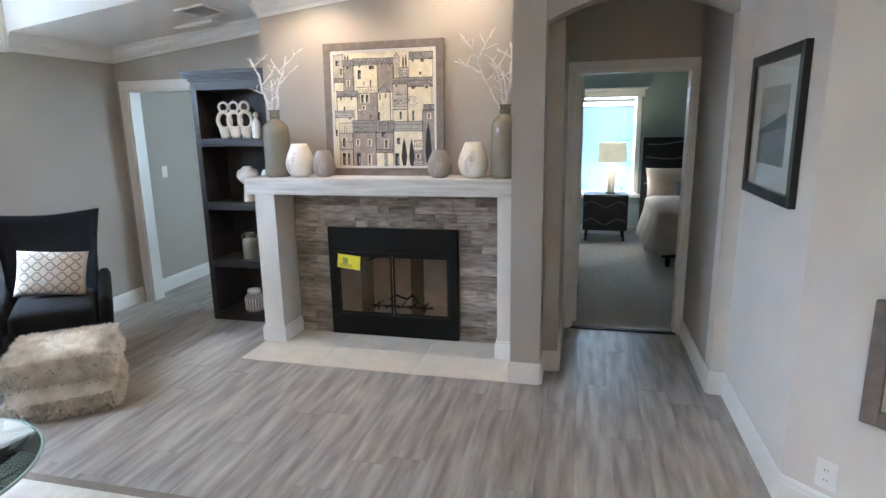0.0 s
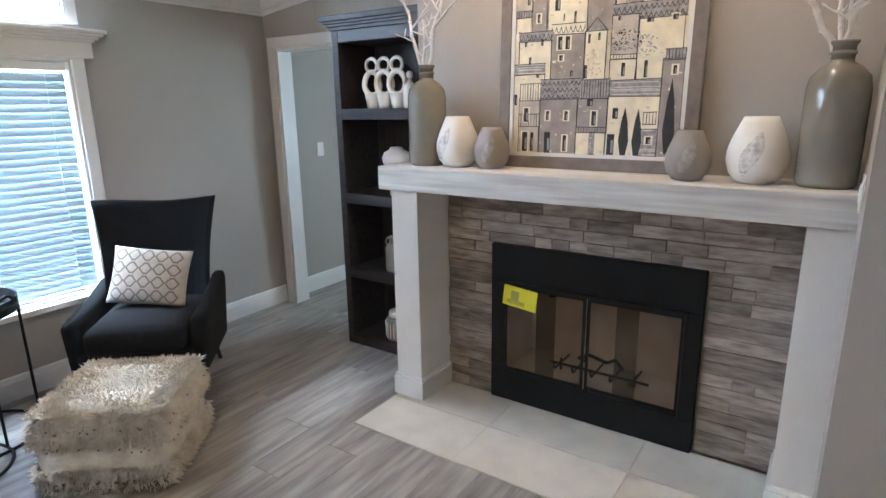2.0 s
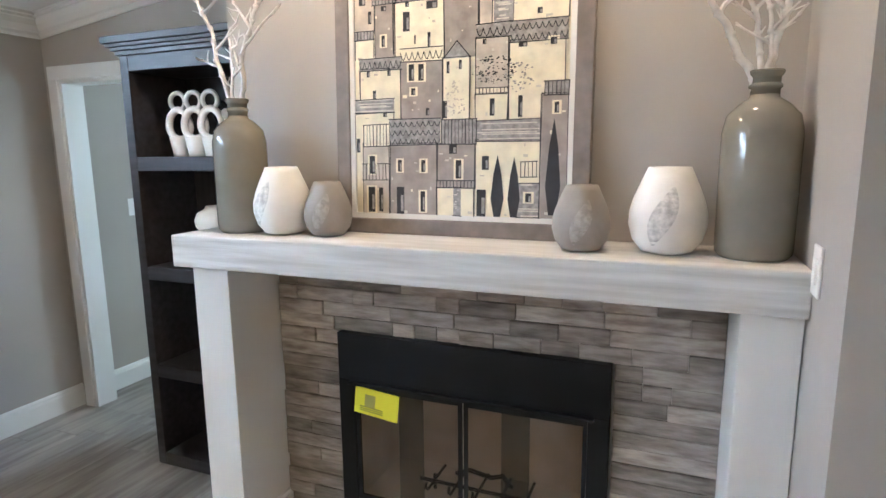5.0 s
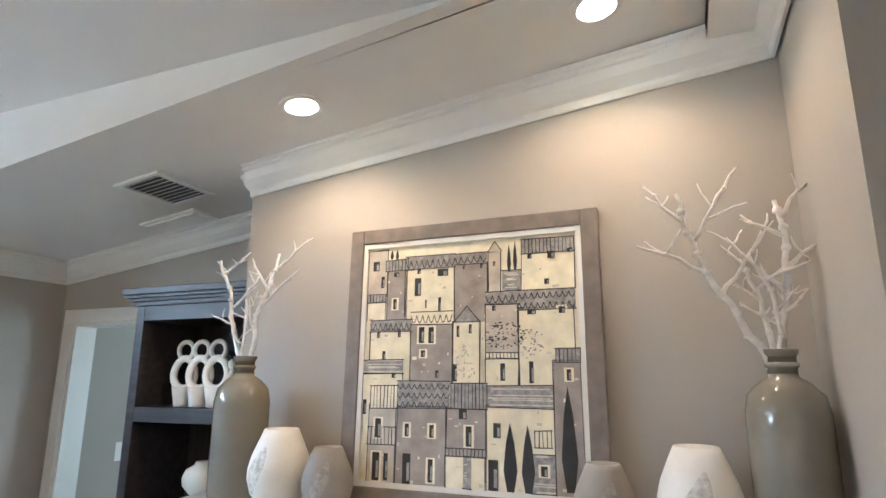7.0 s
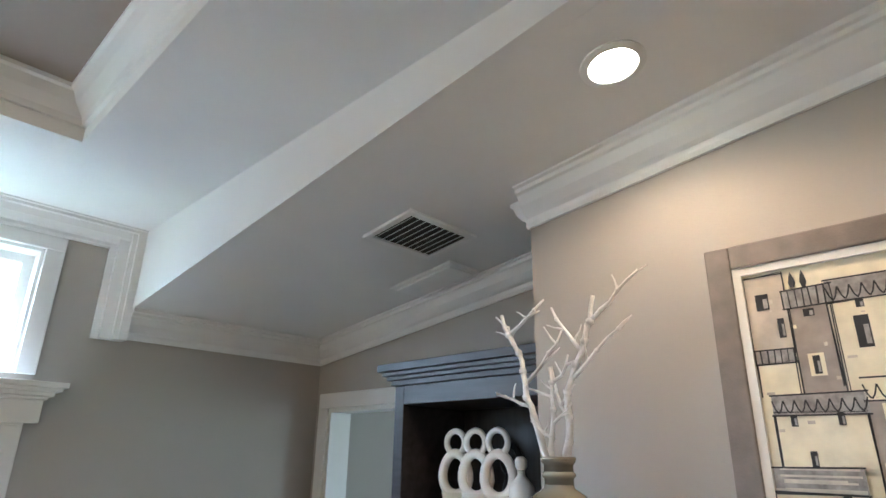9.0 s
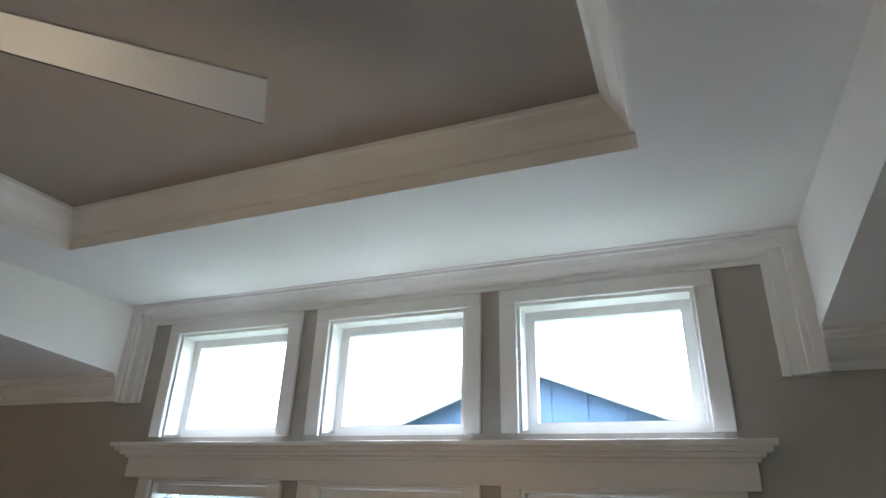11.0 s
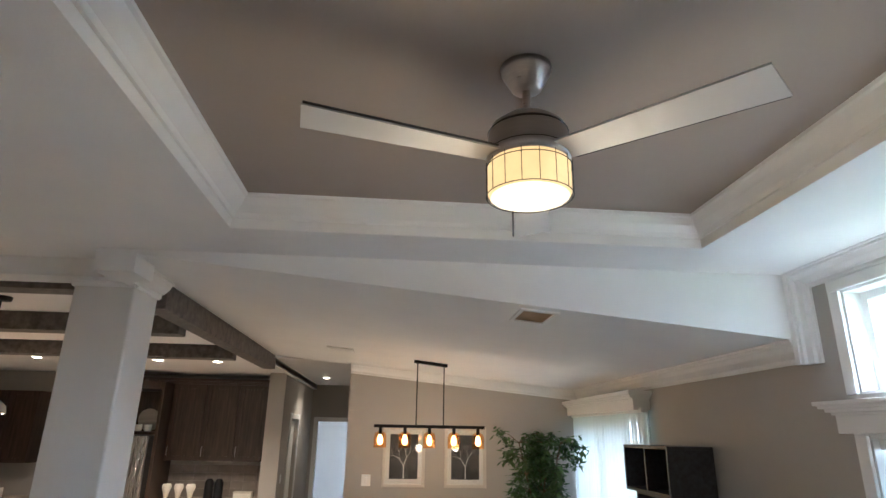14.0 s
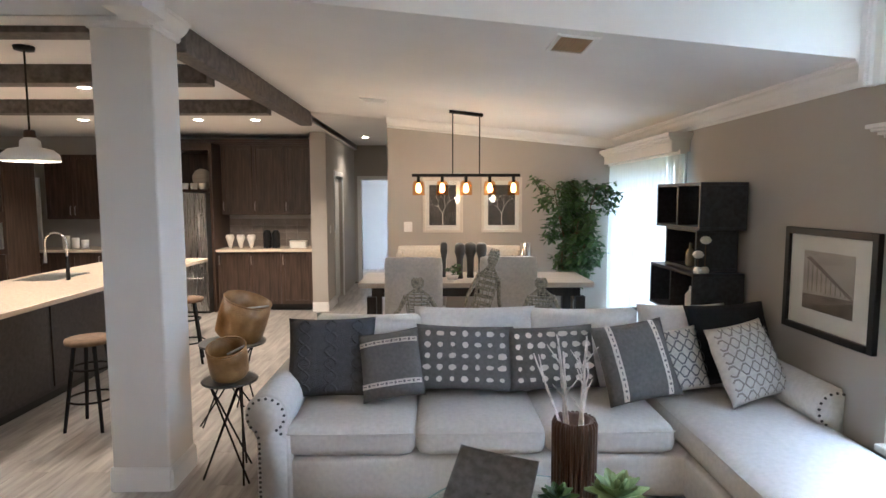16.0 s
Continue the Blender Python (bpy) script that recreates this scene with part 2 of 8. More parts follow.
TABLE_TOP = mat("pale_worn_tabletop", (0.50, 0.45, 0.40), 0.4, var=0.15, scale=4, bump=0.08, stretch=(0.6, 6, 6))
RAFIA = mat("wrapped_metal_wire", (0.34, 0.31, 0.24), 0.45, metal=0.4, var=0.5, scale=50, bump=0.5, bscale=120)
BROWN_WOOD = mat("carved_brown_wood", (0.085, 0.045, 0.028), 0.5, var=0.3, scale=10, bump=0.2, stretch=(4, 4, 0.7))
SUCC = mat("succulent_green", (0.16, 0.27, 0.10), 0.45, var=0.25, scale=12, bump=0.08, col2=(0.36, 0.46, 0.22))
BED_FAB = mat("blush_bedding", (0.56, 0.48, 0.42), 0.85, var=0.08, scale=10, bump=0.3, bscale=60)
BACKSPLASH = mat("taupe_backsplash_tile", (0.24, 0.205, 0.18), 0.35, var=0.15, scale=8, bump=0.05, obj_var=0.15)


# ---- mesh helpers ----
def empty(name, m, label, category, group="", kind=""):
    o = new(name)
    o.matrix_world = m
    o.empty_display_size = 0.1
    return tagged(o, label, category, group, kind)


def part(name, bm, material, parent=None, label="", smooth=False):
    me = bpy.data.meshes.new(name)
    bm.normal_update()
    bm.to_mesh(me)
    bm.free()
    me.materials.append(material)
    if smooth:
        me.polygons.foreach_set("use_smooth", [True] * len(me.polygons))
    o = new(name, me)
    if parent:
        o.parent = parent
    return tagged(o, label)


def box(x0, y0, z0, x1, y1, z1, bm=None, bevel=0.0, seg=2):
    bm = bm or bmesh.new()
    v = [bm.verts.new(p) for p in ((x0, y0, z0), (x1, y0, z0), (x1, y1, z0), (x0, y1, z0), (x0, y0, z1), (x1, y0, z1), (x1, y1, z1), (x0, y1, z1))]
    f = [bm.faces.new([v[i] for i in q]) for q in ((3, 2, 1, 0), (4, 5, 6, 7), (0, 1, 5, 4), (1, 2, 6, 5), (2, 3, 7, 6), (3, 0, 4, 7))]
    if bevel:
        es = list({e for q in f for e in q.edges})
        bmesh.ops.bevel(bm, geom=es, offset=bevel, segments=seg, affect="EDGES", profile=0.5)
    return bm


def rod(a, b, r0, r1=None, seg=10, bm=None, caps=True):
    bm = bm or bmesh.new()
    r1 = r0 if r1 is None else r1
    a, b = Vector(a), Vector(b)
    d = (b - a).normalized()
    u = d.orthogonal().normalized()
    w = d.cross(u)
    ra, rb = [], []
    for i in range(seg):
        t = 2 * math.pi * i / seg
        k = u * math.cos(t) + w * math.sin(t)
        ra.append(bm.verts.new(a + k * r0))
        rb.append(bm.verts.new(b + k * r1))
    for i in range(seg):
        j = (i + 1) % seg
        bm.faces.new((ra[i], ra[j], rb[j], rb[i]))
    if caps:
        bm.faces.new(ra[::-1])
        bm.faces.new(rb)
    return bm


def lathe(profile, seg=28, bm=None, at=(0, 0, 0)):
    bm = bm or bmesh.new()
    rings = []
    for r, z in profile:
        if r < 1e-5:
            rings.append([bm.verts.new((at[0], at[1], at[2] + z))])
        else:
            rings.append([bm.verts.new((at[0] + r * math.cos(2 * math.pi * i / seg), at[1] + r * math.sin(2 * math.pi * i / seg), at[2] + z)) for i in range(seg)])
    for p, q in zip(rings, rings[1:]):
        for i in range(seg):
            j = (i + 1) % seg
            if len(p) == 1 and len(q) == 1:
                continue
            if len(p) == 1:
                bm.faces.new((p[0], q[j], q[i]))
            elif len(q) == 1:
                bm.faces.new((p[i], p[j], q[0]))
            else:
                bm.faces.new((p[i], p[j], q[j], q[i]))
    return bm


def tube(points, r, seg=8, bm=None, closed=False, r_end=None):
    bm = bm or bmesh.new()
    pts = [Vector(p) for p in points]
    n = len(pts)
    rings = []
    u = None
    for i, p in enumerate(pts):
        if closed:
            d = (pts[(i + 1) % n] - pts[i - 1]).normalized()
        else:
            d = (pts[min(i + 1, n - 1)] - pts[max(i - 1, 0)]).normalized()
        u = d.orthogonal().normalized() if u is None else (u - d * u.dot(d)).normalized()
        w = d.cross(u)
        rr = r if r_end is None else r + (r_end - r) * i / (n - 1)
        rings.append([bm.verts.new(p + (u * math.cos(2 * math.pi * k / seg) + w * math.sin(2 * math.pi * k / seg)) * rr) for k in range(seg)])
    for a, b in zip(rings, rings[1:] + ([rings[0]] if closed else [])):
        for k in range(seg):
            j = (k + 1) % seg
            bm.faces.new((a[k], a[j], b[j], b[k]))
    if not closed:
        bm.faces.new(rings[0][::-1])
        bm.faces.new(rings[-1])
    return bm


def prism(profile, a, b, up=(0, 0, 1), bm=None):
    """A moulding: a closed profile of (out, up) swept from a to b; out is to the left of the way."""
    bm = bm or bmesh.new()
    a, b, up = Vector(a), Vector(b), Vector(up)
    d = (b - a).normalized()
    out = up.cross(d).normalized()
    pa = [bm.verts.new(a + out * p[0] + up * p[1]) for p in profile]
    pb = [bm.verts.new(b + out * p[0] + up * p[1]) for p in profile]
    n = len(profile)
    for i in range(n):
        j = (i + 1) % n
        bm.faces.new((pa[i], pa[j], pb[j], pb[i]))
    bm.faces.new(pa[::-1])
    bm.faces.new(pb)
    bmesh.ops.recalc_face_normals(bm, faces=bm.faces[:])
    return bm


def poly_slab(pts, z0, z1, bm=None):
    bm = bm or bmesh.new()
    lo = [bm.verts.new((x, y, z0)) for x, y in pts]
    hi = [bm.verts.new((x, y, z1)) for x, y in pts]
    n = len(pts)
    for i in range(n):
        j = (i + 1) % n
        bm.faces.new((lo[i], lo[j], hi[j], hi[i]))
    bm.faces.new(lo[::-1])
    bm.faces.new(hi)
    bmesh.ops.recalc_face_normals(bm, faces=bm.faces[:])
    return bm


def cushion(w, d, h, pinch=0.5, n=14, bm=None, at=(0, 0, 0), wob=0.0, seed=0):
    """A soft pillow, w by d, thickest in the middle; lies in the xy plane."""
    bm = bm or bmesh.new()
    rows = {}
    for side in (1, -1):
        for i in range(n + 1):
            for j in range(n + 1):
                u, v = 2 * i / n - 1, 2 * j / n - 1
                edge = i in (0, n) or j in (0, n)
                if side == -1 and edge:
                    rows[side, i, j] = rows[1, i, j]
                    continue
                k = (max(0, 1 - abs(u) ** 2.6) * max(0, 1 - abs(v) ** 2.6)) ** pinch
                x = w / 2 * u * (1 - 0.05 * (1 - abs(v) ** 2) * abs(u))
                y = d / 2 * v * (1 - 0.05 * (1 - abs(u) ** 2) * abs(v))
                z = side * h / 2 * k
                if wob and not edge:
                    z += wob * noise.noise(Vector((x * 7 + seed, y * 7, side * 3.0)))
                rows[side, i, j] = bm.verts.new((at[0] + x, at[1] + y, at[2] + z))
    for side in (1, -1):
        for i in range(n):
            for j in range(n):
                q = [rows[side, i, j], rows[side, i + 1, j], rows[side, i + 1, j + 1], rows[side, i, j + 1]]
                bm.faces.new(q if side == 1 else q[::-1])
    return bm


def soft_box(w, d, h, r=0.05, at=(0, 0, 0), puff=0.0, n=10):
    """An upholstered block with rounded edges and a slightly crowned top; its base centre at the place given."""
    bm = bmesh.new()
    bmesh.ops.create_cube(bm, size=1)
    bmesh.ops.subdivide_edges(bm, edges=bm.edges[:], cuts=n, use_grid_fill=True)
    for v in bm.verts:
        p = Vector((v.co.x * w, v.co.y * d, v.co.z * h))
        lim = Vector((w / 2 - r, d / 2 - r, h / 2 - r))
        q = Vector([max(-lim[i], min(lim[i], p[i])) for i in range(3)])
        o = p - q
        if o.length > 1e-6:
            o = o.normalized() * r
        p = q + o
        if puff:
            f = (1 - (2 * p.x / w) ** 2) * (1 - (2 * p.y / d) ** 2)
            if v.co.z > 0.3:
                p.z += puff * max(0, f)
            p.x += 0.25 * puff * (2 * p.x / w) * (1 - (2 * p.z / h) ** 2 if abs(2 * p.z / h) < 1 else 0)
            p.y += 0.25 * puff * (2 * p.y / d) * (1 - (2 * p.z / h) ** 2 if abs(2 * p.z / h) < 1 else 0)
        v.co = (at[0] + p.x, at[1] + p.y, at[2] + h / 2 + p.z)
    return bm


def turned(bm, m):
    bmesh.ops.transform(bm, matrix=m, verts=bm.verts[:])
    return bm


def structure(name, bm, material, label, smooth=False):
    return tagged(part(name, bm, material, None, label, smooth), category=name.split("_")[0], kind="structure")
# ---- structure ----
W, N, RIDGE, DORM = -3.27, 4.5, 0.30, 2.72


def roof_z(x):
    return 2.351 + 0.122 * (x - W)


def roof_s(x):
    return 2.351 + 0.096 * (x - W)


def wall(name, axis, lo, hi, a0, a1, z0, z1, holes, material, label):
    """A wall of thickness lo..hi across the axis, from a0 to a1, with holes (b0, b1, z0, z1) through it."""
    cuts = sorted({a0, a1, *[h[0] for h in holes], *[h[1] for h in holes]})
    zs = sorted({z0, z1, *[h[2] for h in holes], *[h[3] for h in holes]})
    bm = bmesh.new()
    for p, q in zip(cuts, cuts[1:]):
        run = None
        for s, t in [*zip(zs, zs[1:]), (None, None)]:
            solid = s is not None and not any(h[0] <= (p + q) / 2 <= h[1] and h[2] <= (s + t) / 2 <= h[3] for h in holes)
            if solid:
                run = (run[0], t) if run else (s, t)
            elif run:
                if axis == "x":
                    box(lo, p, run[0], hi, q, run[1], bm)
                else:
                    box(p, lo, run[0], q, hi, run[1], bm)
                run = None
    return structure(name, bm, material, label)


WIN = [(0.590, 1.406), (1.491, 2.293), (2.373, 3.174)]
west_holes = [(a + 0.07, b - 0.07, 0.5, 1.86) for a, b in WIN] + [(a + 0.07, b - 0.07, 2.05, 2.556) for a, b in WIN] + [(-3.9, -1.8, 0.0, 2.03)]
wall("wall_west", "x", W - 0.16, W, -3.8, 6.6, 0, 2.9, west_holes, WALL, "taupe painted drywall wall with windows")
wall("wall_north", "y", N, N + 0.12, W, 1.9, 0, 2.75, [(-3.15, -2.40, 0, 2.0), (0.84, 1.66, 0, 2.02)], WALL, "taupe painted drywall wall with two doorways")
wall("wall_dining", "y", -3.8, -3.65, W - 0.16, -0.55, 0, 2.75, [], WALL, "taupe painted end wall of dining area")
wall("wall_hall_side", "x", -0.67, -0.55, -8.2, -3.8, 0, 2.75, [], WALL, "taupe painted hallway wall")
wall("wall_pantry", "x", 0.46, 0.69, -8.2, -5.2, 0, 2.62, [(-6.6, -5.9, 0, 2.02)], WALL, "taupe painted pantry wall with closed door")
wall("wall_hall_end", "y", -8.3, -8.2, -0.67, 0.6, 0, 2.75, [(-0.35, 0.33, 0, 2.02)], WALL, "taupe painted wall at end of hallway")
wall("wall_kitchen_back", "y", -6.0, -5.85, 0.6, 6.2, 0, 2.75, [], WALL, "taupe painted kitchen back wall")
wall("wall_east", "x", 6.2, 6.35, -6.0, 2.0, 0, 2.75, [], WALL, "taupe painted east kitchen wall")
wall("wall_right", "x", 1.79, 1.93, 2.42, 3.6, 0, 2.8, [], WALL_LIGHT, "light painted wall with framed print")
wall("wall_hall_right", "x", 1.70, 1.9, 3.6, 4.5, 0, 2.8, [], WALL, "taupe painted vestibule wall")
wall("wall_hall_left", "x", 0.50, 0.78, 3.62, 4.5, 0, 2.8, [], WALL, "taupe painted vestibule wall beside fireplace")
wall("pillar_fireplace", "x", 0.49, 0.68, 3.385, 3.62, 0, 2.8, [], WALL, "taupe painted wall end beside fireplace")
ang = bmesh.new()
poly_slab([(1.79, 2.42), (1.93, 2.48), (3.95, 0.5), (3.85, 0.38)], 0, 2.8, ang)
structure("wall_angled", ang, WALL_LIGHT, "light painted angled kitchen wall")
wall("wall_kitchen_north", "y", 0.38, 0.5, 3.9, 6.2, 0, 2.75, [], WALL, "taupe painted kitchen wall")
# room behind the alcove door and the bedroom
# The north wall's opening is unseen, added to hold the fill lamp.
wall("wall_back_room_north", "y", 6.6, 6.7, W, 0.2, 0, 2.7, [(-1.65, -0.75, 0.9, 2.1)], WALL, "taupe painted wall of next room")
wall("wall_back_room_east", "x", 0.1, 0.2, 4.62, 6.6, 0, 2.7, [], WALL, "taupe painted wall of next room")
wall("wall_bedroom_back", "y", 8.7, 8.85, 0.2, 4.6, 0, 2.75, [(0.79, 1.61, 0.62, 1.98)], BED_WALL, "sage green painted bedroom wall with window")
wall("wall_bedroom_west", "x", 0.2, 0.32, 4.62, 8.7, 0, 2.75, [], BED_WALL, "sage green painted bedroom wall")
wall("wall_bedroom_east", "x", 4.6, 4.72, 4.62, 8.85, 0, 2.75, [], BED_WALL, "sage green painted bedroom wall")
wall("wall_bedroom_south", "y", 4.5, 4.62, 1.9, 4.72, 0, 2.75, [], BED_WALL, "sage green painted bedroom wall")

# arched head of the vestibule opening
arch = bmesh.new()
n = 14
for i in range(n):
    xa, xb = 0.68 + (1.70 - 0.68) * i / n, 0.68 + (1.70 - 0.68) * (i + 1) / n
    za, zb = (2.22 + 0.13 * (1 - ((x - 1.19) / 0.51) ** 2) for x in (xa, xb))
    v = [arch.verts.new(p) for p in ((xa, 3.47, za), (xb, 3.47, zb), (xb, 3.47, 2.8), (xa, 3.47, 2.8), (xa, 3.62, za), (xb, 3.62, zb), (xb, 3.62, 2.8), (xa, 3.62, 2.8))]
    for q in ((0, 1, 2, 3), (5, 4, 7, 6), (1, 0, 4, 5), (3, 2, 6, 7)):
        arch.faces.new([v[k] for k in q])
structure("arch_header", arch, WALL, "taupe painted arched header over vestibule")
wall("header_right", "x", 1.70, 1.79, 3.47, 3.6, 0, 2.8, [], WALL_LIGHT, "light painted return of arched opening")

# chimney breast
for b in ((-1.50, 4.04, 0.0, -1.04, 4.5, 0.885), (0.0, 4.04, 0.0, 0.50, 4.5, 0.885), (-1.50, 4.04, 0.885, 0.50, 4.5, 2.8), (-1.04, 4.42, 0.0, 0.0, 4.5, 0.885)):
    structure("wall_chimney_breast", box(*b), WALL, "taupe painted chimney breast")

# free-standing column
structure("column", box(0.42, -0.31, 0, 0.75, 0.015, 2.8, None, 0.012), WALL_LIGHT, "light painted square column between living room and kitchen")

# floors
structure("floor_base", box(W - 0.2, -8.4, -0.12, 6.4, 4.5, -0.012), FLOOR_BASE, "underlay below plank floor")
structure("floor_back_room", box(W, 4.5, -0.1, 0.15, 6.6, 0.0), FLOOR, "grey plank floor of next room")
structure("floor_carpet", box(0.2, 4.5, -0.1, 4.7, 8.8, 0.006), CARPET, "grey loop bedroom carpet")
structure("threshold", box(0.84, 4.48, 0.0, 1.66, 4.53, 0.010), BLACK_METAL, "dark metal threshold strip")


# ceilings
def slope_slab(name, pts, label, roof_z=roof_z):
    bm = bmesh.new()
    lo = [bm.verts.new((x, y, roof_z(x))) for x, y in pts]
    hi = [bm.verts.new((x, y, roof_z(x) + 0.06)) for x, y in pts]
    k = len(pts)
    for i in range(k):
        j = (i + 1) % k
        bm.faces.new((lo[i], lo[j], hi[j], hi[i]))
    bm.faces.new(lo[::-1])
    bm.faces.new(hi)
    bmesh.ops.recalc_face_normals(bm, faces=bm.faces[:])
    return structure(name, bm, CEIL, label)


DN, DS = 3.46, 0.34
TX0, TX1, TY0, TY1 = -2.52, -0.27, 0.74, 2.998
slope_slab("ceiling_north", [(W, DN - 0.003), (RIDGE, DN - 0.003), (RIDGE, N), (W, N)], "white sloped ceiling by fireplace")
slope_slab("ceiling_south", [(W, -3.8), (RIDGE + 0.1, -3.8), (RIDGE + 0.1, DS - 0.05), (W, DS - 0.05)], "white sloped dining ceiling", roof_s)
dorm = bmesh.new()
for x0, y0, x1, y1 in ((W, DS, TX0, DN), (TX1, DS, 1.0, DN), (TX0, DS, TX1, TY0), (TX0, TY1, TX1, DN)):
    box(x0, y0, DORM, x1, y1, DORM + 0.05, dorm)
structure("ceiling_dormer", dorm, CEIL, "white flat dormer ceiling around tray")
cheek = bmesh.new()
for y0, y1 in ((DN, DN + 0.05), (DS - 0.05, DS)):
    rz = roof_z(RIDGE) if y0 > 2 else roof_s(RIDGE)
    up = 0.01 if y0 > 2 else 0.0
    v = [cheek.verts.new(p) for p in ((W, y0, roof_z(W) + up), (RIDGE, y0, rz + up), (RIDGE, y0, DORM + 0.06), (W, y0, DORM + 0.06), (W, y1, roof_z(W) + up), (RIDGE, y1, rz + up), (RIDGE, y1, DORM + 0.06), (W, y1, DORM + 0.06))]
    for q in ((0, 1, 2, 3), (5, 4, 7, 6), (1, 0, 4, 5), (3, 2, 6, 7), (0, 3, 7, 4), (1, 5, 6, 2)):
        cheek.faces.new([v[k] for k in q])
bmesh.ops.recalc_face_normals(cheek, faces=cheek.faces[:])
structure("ceiling_dormer_cheek", cheek, CEIL, "white dormer side walls")
TZ = 2.868
tray = bmesh.new()
box(TX0 - 0.05, TY0 - 0.05, TZ, TX1 + 0.05, TY1 + 0.05, TZ + 0.05, tray)
structure("ceiling_tray", tray, TRAY, "brown painted tray ceiling panel")
side = bmesh.new()
box(TX0 - 0.05, TY0 - 0.05, DORM + 0.05, TX0, TY1 + 0.05, TZ, side)
box(TX1, TY0 - 0.05, DORM + 0.05, TX1 + 0.05, TY1 + 0.05, TZ, side)
box(TX0, TY0 - 0.05, DORM + 0.05, TX1, TY0, TZ, side)
box(TX0, TY1, DORM + 0.05, TX1, TY1 + 0.05, TZ, side)
structure("ceiling_tray_side", side, TRIM, "white tray ceiling sides")
kc = bmesh.new()
box(RIDGE + 0.1, -8.3, 2.62, 6.3, 0.12, 2.68, kc)
box(0.50, 0.12, 2.721, 6.3, DS, 2.785, kc)
box(1.0, DS, 2.74, 6.3, 3.5, 2.79, kc)
box(0.5, 0.10, 2.62, 6.3, 0.119, 2.80, kc)
box(RIDGE, DN, 2.74, 1.95, 4.6, 2.79, kc)
box(-0.7, -8.3, 2.69, RIDGE + 0.1, -3.8, 2.75, kc)
box(RIDGE + 0.1, -8.3, 2.6, RIDGE + 0.16, 0.10, 2.85, kc)
box(RIDGE, 0.10, 2.60, 0.50, DS, 2.85, kc)
box(-0.7, -3.86, 2.665, RIDGE + 0.1, -3.8, 2.85, kc)
box(RIDGE, DN, 2.738, RIDGE + 0.05, N, 2.9, kc)
structure("ceiling_kitchen", kc, CEIL, "white flat kitchen ceiling")
structure("ceiling_back_rooms", box(W - 0.1, N + 0.1, 2.68, 4.8, 8.9, 2.74), CEIL, "white ceiling of next rooms")

# ---- trim ----
CROWN = [(0, 0), (0.012, 0), (0.018, 0.012), (0.018, 0.028), (0.034, 0.036), (0.06, 0.06), (0.076, 0.09), (0.088, 0.094), (0.088, 0.108), (0.1, 0.112), (0.1, 0.13), (0, 0.13)]
BASE = [(0, 0), (0.016, 0), (0.016, 0.105), (0.012, 0.118), (0.012, 0.128), (0.006, 0.14), (0, 0.14)]


def crown(a, b, out=0.88, tall=1.0):
    k = 0.117 * tall
    structure("trim_crown", prism([(p * out, q * tall) for p, q in CROWN], (a[0], a[1], a[2] - k), (b[0], b[1], b[2] - k)), TRIM, "white stepped crown moulding")


def baseboard(a, b):
    structure("baseboard", prism(BASE, (*a, 0), (*b, 0)), TRIM, "white painted baseboard")


crown((W, N, roof_z(W)), (W, DN, roof_z(W)))
crown((W, DS, roof_z(W)), (W, -3.65, roof_z(W)))
crown((W, DN, DORM), (W, DS, DORM), 0.78, 0.85)
crown((-1.5, N, roof_z(-1.5)), (W, N, roof_z(W)))
crown((-1.5, 4.04, roof_z(-1.5)), (-1.5, N, roof_z(-1.5)))
crown((0.49, 4.04, roof_z(0.3)), (-1.5, 4.04, roof_z(-1.5)))
crown((0.49, 3.385, roof_z(0.3)), (0.49, 4.04, roof_z(0.3)))
crown((W, -3.65, roof_z(W)), (-0.55, -3.65, roof_s(-0.55)))
# vertical crown legs at the dormer corners
for y0, s in ((DN, 1), (DS, -1)):
    bm = bmesh.new()
    for w0, w1, d in ((0.0, 0.035, 0.1), (0.035, 0.055, 0.085), (0.055, 0.1, 0.055), (0.1, 0.125, 0.02)):
        ys = sorted((y0 - s * w0, y0 - s * w1))
        box(W, ys[0], roof_z(W) - 0.13, W + d * 0.7, ys[1], DORM - 0.005, bm)
    structure("trim_crown_leg", bm, TRIM, "white stepped moulding down dormer corner")
# crown inside the tray
TC = [(0, 0), (0.014, 0), (0.02, 0.02), (0.05, 0.05), (0.068, 0.08), (0.08, 0.085), (0.08, 0.1), (0, 0.1)]
for a, b in (((TX0, TY1), (TX0, TY0)), ((TX0, TY0), (TX1, TY0)), ((TX1, TY0), (TX1, TY1)), ((TX1, TY1), (TX0, TY1))):
    structure("trim_tray_crown", prism(TC, (*a, TZ - 0.1), (*b, TZ - 0.1)), TRIM, "white crown moulding inside tray ceiling")
